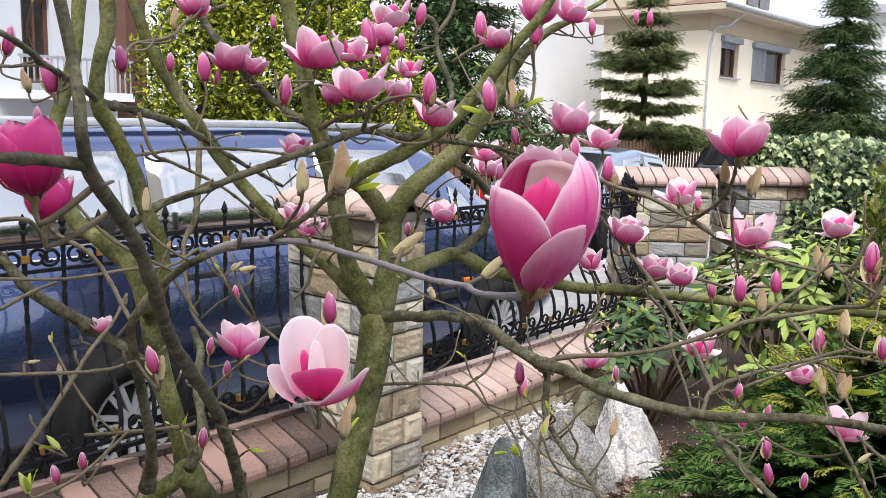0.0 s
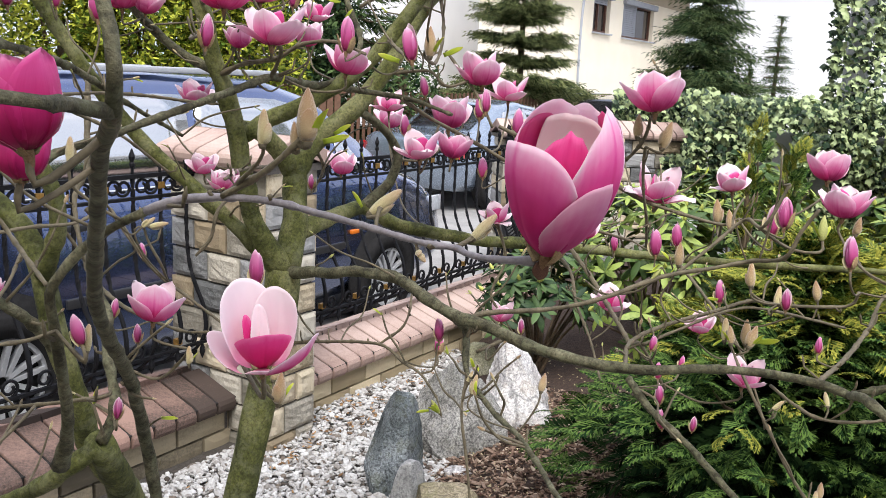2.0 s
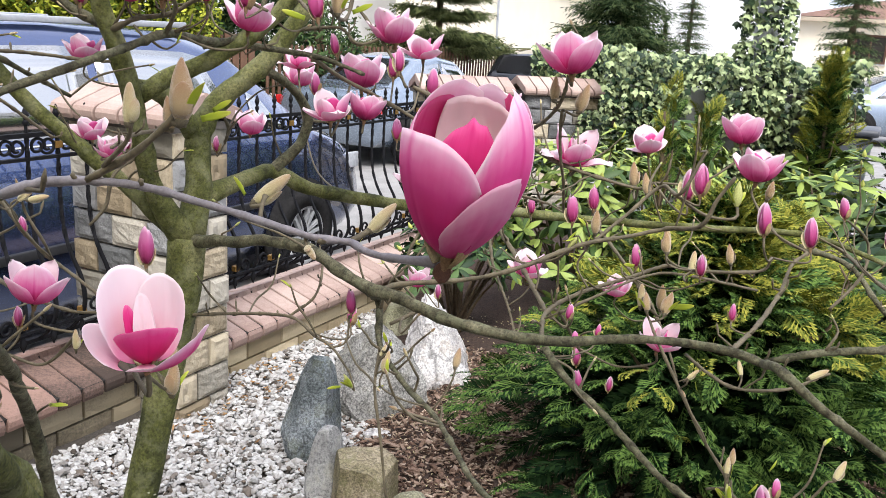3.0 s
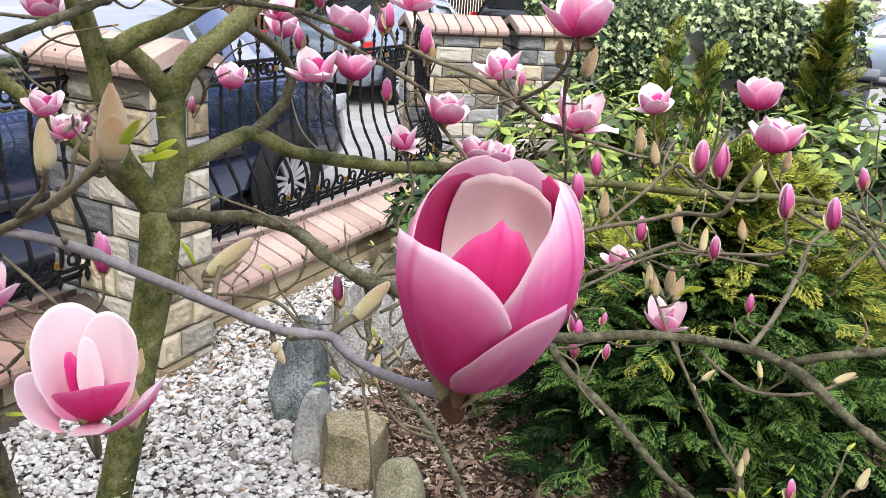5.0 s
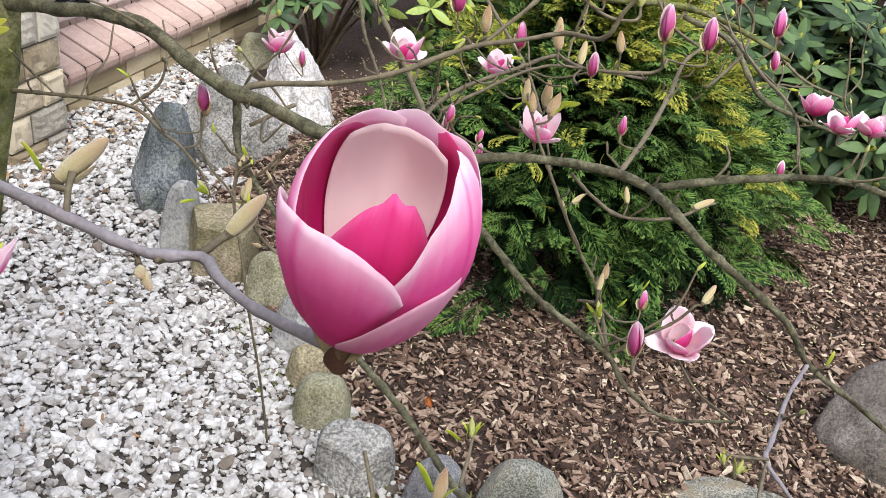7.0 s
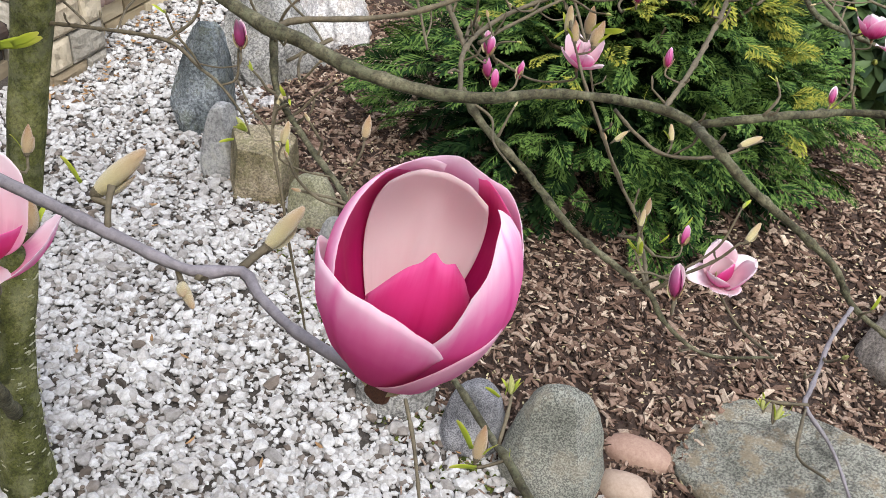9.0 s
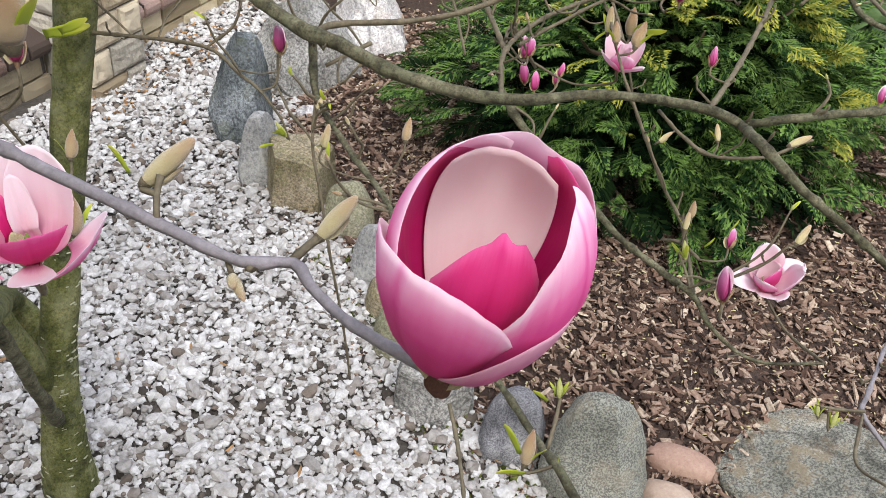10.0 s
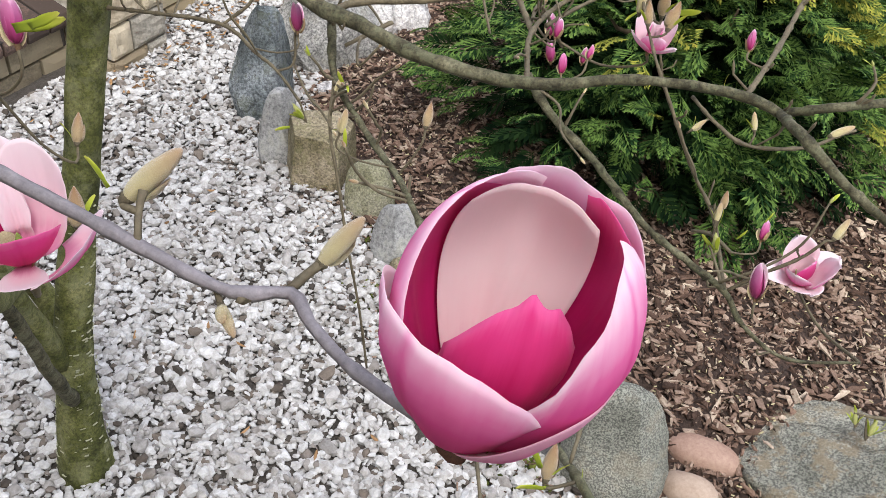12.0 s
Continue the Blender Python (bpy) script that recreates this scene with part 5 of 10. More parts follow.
SEDAN = [(0.0, 0.40, 0.80, 0.84, 0.70, 0.55), (0.08, 0.28, 0.92, 0.98, 0.80, 0.62), (0.75, 0.24, 0.95, 1.04, 0.86, 0.64), (1.45, 0.22, 0.93, 1.40, 0.87, 0.62), (2.0, 0.22, 0.92, 1.45, 0.87, 0.62), (2.6, 0.22, 0.90, 1.38, 0.87, 0.60), (3.35, 0.22, 0.88, 0.95, 0.86, 0.62), (4.2, 0.26, 0.74, 0.80, 0.80, 0.5), (4.4, 0.34, 0.6, 0.64, 0.66, 0.4)]
car("sedan", (6.85, 7.25, STREET), 0, SEDAN, (0.85, 3.5), M_CAR_SILVER, "silver-blue sedan parked across the street", "parked cars",
    [(1.15, 1.95, 0.10, 0.80, 0.28, 0.0), (2.02, 3.0, 0.10, 0.80, 0.0, -0.42)], [("tail_lamp", 0.02, 0.3, 0.78, 0.14), ("door_handle", 1.5, 1.68, 0.80, 0.03), ("chrome", 1.1, 3.0, 0.93, 0.012)])
HATCH = [(0.0, 0.40, 0.85, 0.95, 0.74, 0.60), (0.08, 0.30, 0.98, 1.10, 0.84, 0.66), (0.45, 0.26, 1.02, 1.46, 0.88, 0.66), (1.5, 0.24, 1.0, 1.54, 0.89, 0.68), (2.4, 0.24, 0.98, 1.50, 0.89, 0.66), (3.2, 0.24, 0.95, 1.02, 0.88, 0.66), (4.0, 0.28, 0.8, 0.86, 0.82, 0.56), (4.2, 0.36, 0.65, 0.7, 0.68, 0.44)]
car("estate_car", (12.3, 6.75, STREET), 0, HATCH, (0.8, 3.3), M_CAR_BLACK, "black estate car with silver roof rails", "parked cars",
    [(0.5, 1.4, 0.1, 0.8, 0.05, 0.0), (1.46, 2.3, 0.1, 0.8, 0.0, 0.0), (2.36, 3.0, 0.1, 0.8, 0.0, -0.4)], [("tail_lamp", 0.02, 0.25, 0.92, 0.2), ("chrome", 0.5, 2.4, 1.545, 0.03)])
car("sedan", (17.6, 2.3, STREET), -75, SEDAN, (0.85, 3.5), M_CAR_SILVER, "silver car parked further down the street", "parked cars",
    [(1.15, 1.95, 0.10, 0.80, 0.28, 0.0), (2.02, 3.0, 0.10, 0.80, 0.0, -0.42)], [("tail_lamp", 0.02, 0.3, 0.78, 0.14)])


# ---- houses ----
def house(name, x0, y0, x1, y1, z1, wall_mat, label, windows=(), roof="flat", over=0.5, roof_h=2.0, roof_mat=None, band=None):
    """An upright house with axis-parallel walls. windows: face, a, b, z0, z1, style; a and b run along the face."""
    h = thing(name, (x0, y0, STREET), label, "house", "houses along the street")
    W, D, H = x1 - x0, y1 - y0, z1 - STREET
    t = 0.3
    for nm, face in (("wall", "front"), ("wall", "left"), ("wall", "back"), ("wall", "right")):
        # each wall is cut round its windows in strips
        L = W if face in ("front", "back") else D - 2 * t
        mine = sorted([w for w in windows if w[0] == face], key=lambda w: w[1])
        As = sorted({0.0, L, *[q for w in mine for q in w[1:3]]})
        Zs = sorted({0.0, H, *[q - STREET for w in mine for q in w[3:5]]})
        bm = bmesh.new()

        def corner(a, z):
            if face == "front":
                return (a, 0, z)
            if face == "back":
                return (a, D, z)
            return (0 if face == "left" else W, t + a, z)
        grid = {(a, z): bm.verts.new(corner(a, z)) for a in As for z in Zs}
        for a0, a1 in zip(As, As[1:]):
            for z0, z1_ in zip(Zs, Zs[1:]):
                if any(w[1] - 1e-6 <= a0 and a1 <= w[2] + 1e-6 and w[3] - STREET - 1e-6 <= z0 and z1_ <= w[4] - STREET + 1e-6 for w in mine):
                    continue
                bm.faces.new((grid[(a0, z0)], grid[(a1, z0)], grid[(a1, z1_)], grid[(a0, z1_)]))
        bm.normal_update()
        inward = {"front": Vector((0, t, 0)), "back": Vector((0, -t, 0)), "left": Vector((t, 0, 0)), "right": Vector((-t, 0, 0))}[face]
        made = bmesh.ops.extrude_face_region(bm, geom=bm.faces[:])["geom"]
        bmesh.ops.translate(bm, verts=[q for q in made if isinstance(q, bmesh.types.BMVert)], vec=inward)
        bmesh.ops.recalc_face_normals(bm, faces=bm.faces)
        part(nm, bm, wall_mat, h, smooth=False)
        for _, a, b, za, zb, style in mine:
            za, zb = za - STREET, zb - STREET
            win = new("window")
            win.parent = h
            if face == "front":
                win.matrix_local = Matrix.Translation(((a + b) / 2, 0.0, za))
            else:
                win.matrix_local = Matrix.Translation((0.0, t + (a + b) / 2, za)) @ Matrix.Rotation(radians(-90), 4, "Z")
            w, hh = b - a, zb - za
            fm = M_FRAME_BROWN if style != "white" else M_STUCCO_WHITE
            bm = bmesh.new()
            for cx, cz, sx, sz in ((-w / 2 + 0.04, hh / 2, 0.08, hh), (w / 2 - 0.04, hh / 2, 0.08, hh), (0, 0.04, w - 0.16, 0.08), (0, hh - 0.04, w - 0.16, 0.08), (0.0, hh / 2, 0.05, hh - 0.16)):
                box(sx, 0.07, sz, (cx, 0.16, cz), bm=bm)
            part("frame", bm, fm, win, smooth=False)
            part("pane", box(w - 0.1, 0.012, hh - 0.1, (0, 0.185, hh / 2)), M_PANE, win, smooth=False)
            part("sill", box(w + 0.1, 0.16, 0.04, (0, -0.02, -0.02)), M_GUTTER, win, smooth=False)
            if style in ("shutter", "half"):
                part("shutter_box", box(w + 0.12, 0.16, 0.17, (0, -0.04, hh + 0.02), 0.02), M_SHUTTER, win, smooth=False)
                drop = hh * (0.92 if style == "half" else 0.22)
                sw = w / 2 - 0.04 if style == "half" else w - 0.1
                cx = -w / 4 if style == "half" else 0
                for s in range(max(2, int(drop / 0.06))):
                    part("shutter_slat", box(sw, 0.02, 0.052, (cx, 0.10, hh - 0.07 - s * 0.06)), M_SHUTTER, win, smooth=False)
    if roof == "flat":
        part("roof", box(W + 2 * over, D + 2 * over, 0.25, (W / 2, D / 2, H + 0.12)), roof_mat or M_GUTTER, h, smooth=False)
    else:
        bm = bmesh.new()
        a = [bm.verts.new(q) for q in ((-over, -over, H), (W + over, -over, H), (W + over, D + over, H), (-over, D + over, H))]
        r = [bm.verts.new(q) for q in ((W * 0.3, D / 2, H + roof_h), (W * 0.7, D / 2, H + roof_h))]
        for q in ((a[0], a[1], r[1], r[0]), (a[1], a[2], r[1]), (a[2], a[3], r[0], r[1]), (a[3], a[0], r[0]), tuple(a[::-1])):
            bm.faces.new(q)
        part("roof", bm, roof_mat or M_ROOF, h, smooth=False)
        part("soffit", box(W + 2 * over, D + 2 * over, 0.16, (W / 2, D / 2, H - 0.10)), M_STUCCO_TAN, h, smooth=False)
        part("gutter", tube_mesh("gutter", [(-over, -over - 0.05, H - 0.03, 0.07), (W + over, -over - 0.05, H - 0.03, 0.07)], 10), M_GUTTER, h)
    if band:
        part("wall_band", box(W + 0.04, 0.06, 0.5, (W / 2, -0.03 + 0.028, band - STREET)), M_STUCCO_TAN, h, smooth=False)
        part("wall_band", box(0.06, D, 0.52, (-0.03 + 0.028, D / 2, H - 0.36)), M_STUCCO_TAN, h, smooth=False)
        part("downpipe", tube_mesh("downpipe", spline([(0.7, -over, H - 0.1, 0.036), (0.3, -over * 0.6, H - 0.5, 0.036), (-0.12, -0.12, H - 1.0, 0.036), (-0.14, -0.12, 0.2, 0.036)], 0.2), 8), M_GUTTER, h)
    return h


cream = house("cream_house", 20.5, 10.99, 30.0, 14.3, 4.85, M_STUCCO_CREAM, "cream rendered house with brown roof and roller shutters",
      [("front", 0.86, 2.10, 3.01, 4.05, "shutter"), ("front", 3.13, 5.9, 2.98, 4.05, "half"), ("front", 4.3, 7.0, 0.5, 1.35, "plain")], "hip", 0.75, 0.75, band=4.45)
part("gable", box(1.7, 2.5, 2.9, (0.87, 2.05, 6.3 - STREET), 0.02), M_STUCCO_TAN, cream, smooth=False)
part("dormer", box(2.3, 1.6, 1.5, (4.4, 1.3, 5.75 - STREET), 0.02), M_STUCCO_CREAM, cream, smooth=False)
part("dormer_window", box(0.8, 0.05, 0.75, (4.0, 0.47, 5.72 - STREET)), M_PANE, cream, smooth=False)
part("dormer_window", box(0.8, 0.05, 0.75, (4.95, 0.47, 5.72 - STREET)), M_PANE, cream, smooth=False)
part("dormer_roof", box(2.9, 2.2, 0.12, (4.4, 1.2, 6.56 - STREET), 0.02), M_ROOF, cream, smooth=False)
house("white_house", 17.0, 16.4, 29.0, 23.0, 7.5, M_STUCCO_WHITE, "white rendered house behind the trees", [("front", 9.0, 10.2, 3.8, 4.9, "plain")], "hip", 0.5, 2.0)
house("white_apartment_house", -2.0, 17.5, 6.9, 28.0, 9.0, M_STUCCO_SHADED, "white apartment house with tall narrow windows, facade shade in its wall colour", [("front", 6.75, 7.3, 2.15, 3.75, "plain"), ("front", 3.2, 4.4, 2.2, 3.8, "plain")])
# brown entrance column and balcony of the apartment house
entrance = thing("balcony", (5.2, 16.4, 0), "white balcony with a metal railing beside a brown column", "balcony")
part("brown_column", box(0.42, 0.42, 9.1, (1.32, 0.3, 4.3)), M_FRAME_BROWN, entrance, smooth=False)
part("slab", box(2.2, 1.1, 0.16, (0.1, 0.55, 1.9)), M_STUCCO_WHITE, entrance, smooth=False)
part("top_rail", box(2.2, 0.05, 0.05, (0.1, 0.03, 2.58)), M_GUTTER, entrance, smooth=False)
for k in range(20):
    part("bar", box(0.022, 0.022, 0.6, (-0.95 + 0.11 * k, 0.03, 2.27)), M_GUTTER, entrance, smooth=False)
house("white_house", 26.5, 4.4, 34.0, 8.6, 5.1, M_STUCCO_WHITE, "white rendered house down the street")
house("pale_house", 36.0, -4.0, 48.0, 4.6, 3.0, M_STUCCO_CREAM, "pale yellow low house at the end of the street", [("left", 5.0, 6.2, 1.3, 2.4, "plain"), ("left", 2.6, 3.8, 1.3, 2.4, "plain")], "hip", 0.4, 1.2)
# added out of view; kept low so the van reflects more sky
house("unseen_side_house", 8.5, -16.0, 24.0, -6.0, 3.4, M_STUCCO_WHITE, "unseen white house added to close the garden side", [], "hip", 0.4, 0.9)
# unseen block added behind the viewpoint, met only by light and reflections
house("unseen_rear_house", -16.0, -9.0, -5.5, 12.0, 6.0, M_STUCCO_CREAM, "unseen cream house added behind the viewpoint", [], "hip", 0.5, 2.0)


# ---- fences across the street ----
def board_fence(a, b, z0, z1, pitch, w, label, mat):
    a, b = Vector(a), Vector(b)
    L = (b - a).length
    fe = thing("wooden_fence", (a.x, a.y, 0), label, "fence", "fences across the street")
    fe.rotation_euler = (0, 0, math.atan2(b.y - a.y, b.x - a.x))
    me_bm = box(w, 0.025, z1 - z0, (0, 0, (z0 + z1) / 2), 0.004)
    me = bpy.data.meshes.new("fence_slat")
    me_bm.to_mesh(me)
    me_bm.free()
    me.materials.append(mat)
    for i in range(int(L / pitch)):
        ob = new("slat", me)
        ob.parent = fe
        ob.matrix_local = Matrix.Translation(((i + 0.5) * pitch, 0, 0.01 * math.sin(i * 7.1)))
    for z in (z0 + 0.15, z1 - 0.12):
        part("rail", box(L, 0.04, 0.06, (L / 2, 0.035, z)), mat, fe, smooth=False)


board_fence((1.2, 9.7), (6.9, 8.3), STREET, 1.42, 0.125, 0.10, "brown wooden board fence in front of the hedge", M_WOOD_FENCE)
board_fence((6.95, 8.3), (17.0, 8.3), STREET, 1.30, 0.13, 0.05, "dark brown picket fence under the spruce", M_WOOD_FENCE)


# ---- trees and hedges ----
LEAF_V = [(-1, 0, 0), (-0.3, -0.42, 0.06), (0.45, -0.36, 0.06), (1, 0, -0.05), (0.45, 0.36, 0.06), (-0.3, 0.42, 0.06)]
LEAF_F = [(0, 1, 2, 3), (0, 3, 4, 5)]


def foliage(name, pts, size, mat, parent, label="", kind="stuff", thin=1.0):
    """A crown of single small leaves about the given points."""
    n = len(pts)
    s = size * rng.uniform(0.6, 1.3, n)
    m = turns(n, rng, math.pi) * np.stack([s, s * thin, s], 1)[:, None, :]
    ob = part_mesh(name, scatter_mesh(name, LEAF_V, LEAF_F, pts, m), mat, parent, label, smooth=False)
    return tagged(ob, kind=kind)


def lumpy_points(n, centre, radii, shell=0.35, seed=0, cut=None):
    """Points in the outer part of a lumpy ball, with gaps."""
    pts = []
    while len(pts) < n:
        d = rng.normal(0, 1, 3)
        d /= np.linalg.norm(d)
        w = 1 + 0.35 * noise.noise(Vector(d * 2.1) + Vector((seed, 0, 0))) + 0.2 * noise.noise(Vector(d * 5.0) + Vector((seed, 3, 0)))
        if noise.noise(Vector(d * 6.5) + Vector((0, seed, 0))) < -0.28:
            continue
        r = (1 - shell * rng.random() ** 1.5) * w
        p = np.array(centre) + d * r * np.array(radii)
        if cut and p[2] < cut:
            continue
        pts.append(p)
    return np.array(pts)


def hedge_tree(at, radii, n, size, mat, label, seed, zc):
    t = thing("hedge_tree", (at[0], at[1], STREET), label, "tree", "trees along the street")
    inv = np.array([at[0], at[1], STREET])
    part_mesh("trunk", tube_mesh("trunk", spline([(0, 0, -0.05, 0.12), (0.05, 0.02, zc * 0.5, 0.09), (-0.03, 0.04, zc + 0.6, 0.04)], 0.2), 8, 0.2), M_WOOD_STEM, t)
    for k in range(5):
        a = k * 1.3 + seed
        part_mesh("limb", tube_mesh("limb", spline([(0, 0, zc * 0.3 + 0.2 * k, 0.05), (0.3 * radii[0] * math.cos(a), 0.3 * radii[1] * math.sin(a), zc * 0.6 + 0.2 * k, 0.035), (0.7 * radii[0] * math.cos(a), 0.7 * radii[1] * math.sin(a), zc + 0.25 * k, 0.01)], 0.2), 6), M_WOOD_STEM, t)
    foliage("crown", lumpy_points(n, (0, 0, zc), radii, 0.5, seed, 0.02), size, mat, t)
    return t


hedge_tree((3.75, 10.1), (0.75, 0.7, 2.0), 19000, 0.040, M_HEDGE, "yellow-green leafy hedge tree behind the wooden fence", 1.0, 2.0)
hedge_tree((4.6, 9.6), (1.0, 0.9, 2.3), 30000, 0.040, M_HEDGE, "yellow-green leafy hedge tree with dense small leaves", 5.0, 2.4)
hedge_tree((5.4, 9.0), (1.0, 0.9, 1.8), 19000, 0.040, M_HEDGE, "green-yellow leafy shrub beside a dark evergreen", 9.0, 1.7)
hedge_tree((7.4, 10.2), (1.5, 1.2, 3.2), 21000, 0.052, M_HEDGE_DARK, "tall dark evergreen behind the magnolia's crown", 13.0, 2.6)
hedge_tree((8.6, 8.5), (0.8, 0.6, 0.7), 2200, 0.05, M_HEDGE_DARK, "low dark evergreen shrub by the picket fence", 17.0, 1.3)
hedge_tree((17.5, 7.0), (1.5, 1.2, 1.0), 2600, 0.08, M_HEDGE, "low yellow-green hedge in front of the cream house", 19.0, 1.2)


def conifer(at, height, radius, tiers, mat, label, seed, droop=0.15, needle=0.05, start=0.12, per=9, flat=0.25, density=26, ragged=0.0):
    """A conifer: a straight trunk, whorls of boughs, and sprays of needles along each bough."""
    r5 = random.Random(seed)
    t = thing("conifer_tree", (at[0], at[1], STREET), label, "tree", "trees along the street")
    part_mesh("trunk", tube_mesh("trunk", [(0, 0, -0.05, height * 0.022), (0, 0, height * 0.5, height * 0.014), (0, 0, height, 0.01)], 8, 0.15), M_WOOD_STEM, t)
    pts, mats, bough_v, bough_f = [], [], [], []
    for i in range(tiers):
        s = i / (tiers - 1)
        z = height * (start + (1 - start) * s ** 0.95)
        R = radius * (1 - s) ** 0.85 * r5.uniform(0.85 - 0.3 * ragged, 1.1) + 0.05
        z += height * 0.05 * ragged * r5.uniform(-1, 1)
        for k in range(per):
            a = 2 * math.pi * (k + r5.random() * 0.7) / per + i
            L = R * r5.uniform(0.65 - 0.3 * ragged, 1.15)
            q0 = np.array([0, 0, z + 0.16 * ragged * r5.uniform(-1, 1)])
            rise = ragged * r5.uniform(-0.14, 0.10)
            q1 = np.array([L * math.cos(a), L * math.sin(a), q0[2] - droop * L + (0.12 + rise) * L])
            rows = [(*q0, 0.02 * height / 5), (*((q0 + q1) / 2 + np.array([0, 0, -droop * L * 0.3])), 0.013 * height / 5), (*q1, 0.004)]
            me_rows = np.array(rows)
            base = len(bough_v)
            for row in me_rows:
                for b in range(3):
                    ang = b * 2.09
                    bough_v.append((row[0] + row[3] * math.cos(ang) * -math.sin(a), row[1] + row[3] * math.cos(ang) * math.cos(a), row[2] + row[3] * math.sin(ang)))
            for j in range(2):
                for b in range(3):
                    p, q = base + j * 3 + b, base + j * 3 + (b + 1) % 3
                    bough_f.append((p, q, q + 3, p + 3))
            m = max(4, int(density * L / radius))
            for _ in range(m):
                u = r5.random() ** 0.6
                w = L * 0.38 * (1.05 - u)
                lat = r5.uniform(-w, w)
                c = q0 + (q1 - q0) * u + np.array([-math.sin(a), math.cos(a), 0]) * lat + np.array([0, 0, r5.uniform(-flat, flat * 0.4) * 0.35 - abs(lat) * 0.2 - droop * L * 0.3 * math.sin(math.pi * u)])
                pts.append(c)
                ang = a + (0.7 if lat > 0 else -0.7) * r5.uniform(0.5, 1.3)
                sz = needle * r5.uniform(0.6, 1.5)
                fx = np.array([math.cos(ang), math.sin(ang), r5.uniform(-0.5, 0.15)])
                fx /= np.linalg.norm(fx)
                fy = np.cross([0, 0, 1], fx)
                fy = fy / np.linalg.norm(fy) + np.array([0, 0, r5.uniform(-1.3, 1.3)])
                fz = np.cross(fx, fy)
                mats.append(np.stack([fx * sz * 1.8, fy * sz * 0.7, fz * sz], 1))
    tagged(part_mesh("bough_wood", mesh_from("bough_wood", bough_v, bough_f), M_WOOD_STEM, t), kind="stuff")
    ob = part_mesh("needles", scatter_mesh("needles", SPRIG_V, SPRIG_F, pts, mats), mat, t, smooth=False)
    tagged(ob, kind="stuff")


SPRIG_V, SPRIG_F = [], []
for k in range(5):
    x = -0.9 + k * 0.42
    w = 0.62 - 0.09 * k
    for sgn in (-1, 1):
        b = len(SPRIG_V)
        SPRIG_V += [(x - 0.02, 0, 0), (x + 0.20, 0.05 * sgn, 0.02), (x + 0.40, w * sgn, -0.08)]
        SPRIG_F.append((b, b + 1, b + 2) if sgn > 0 else (b + 2, b + 1, b))

conifer((13.2, 8.95), 4.65, 1.62, 10, M_SPRUCE, "spruce with flat open tiers in front of the cream house", 2, 0.0, 0.10, 0.27, 14, 0.16, 170, 0.5)
conifer((14.4, 5.6), 4.75, 1.3, 18, M_FIR, "dense dark fir tree beside the street", 3, 0.30, 0.11, 0.24, 10, 0.4, 120, 0.5)
conifer((16.0, 4.6), 3.2, 0.62, 16, M_FIR, "slim dark green conifer", 4, 0.1, 0.07, 0.05, 10, 0.3, 30)
conifer((15.3, 4.95), 2.3, 0.42, 14, M_THUJA, "small rounded olive conifer", 5, 0.0, 0.06, 0.05, 10, 0.3, 30)
conifer((28.0, 2.2), 6.5, 0.9, 18, M_FIR, "far conifer at the end of the street", 6, 0.2, 0.16, 0.1, 9, 0.3, 24)
conifer((9.2, 10.4), 7.5, 1.75, 20, M_FIR, "dark conifer behind the hedge", 7, 0.3, 0.13, 0.15, 11, 0.35, 60, 0.5)


# ---- ivy over the boundary wall ----
IVY_V = [(0, -0.9, 0), (0.55, -0.55, 0.05), (0.95, 0.05, 0), (0.42, 0.25, 0.06), (0, 1.05, 0), (-0.42, 0.25, 0.06), (-0.95, 0.05, 0), (-0.55, -0.55, 0.05), (0, -0.1, 0.1)]
IVY_F = [(0, 1, 8), (1, 2, 8), (2, 3, 8), (3, 4, 8), (4, 5, 8), (5, 6, 8), (6, 7, 8), (7, 0, 8)]


def ivy(owner, pts, size):
    n = len(pts)
    s = size * rng.uniform(0.55, 1.25, n)
    # leaves hang, facing outwards and up
    a = rng.normal(math.atan2(-0.8, -1.0), 0.9, n)
    el = rng.uniform(0.0, 1.1, n)
    nz = np.stack([np.cos(a) * np.cos(el), np.sin(a) * np.cos(el), np.sin(el)], 1)
    dn = np.tile(np.array([0, 0, -1.0]), (n, 1)) + rng.normal(0, 0.35, (n, 3))
    dn -= nz * (dn * nz).sum(1)[:, None]
    dn /= np.linalg.norm(dn, axis=1)[:, None]
    xx = np.cross(dn, nz)
    m = np.stack([xx, dn, nz], 2) * s[:, None, None]
    ob = part_mesh("ivy_leaves", scatter_mesh("ivy_leaves", IVY_V, IVY_F, pts, m), M_IVY, owner, smooth=False)
    tagged(ob, kind="stuff")


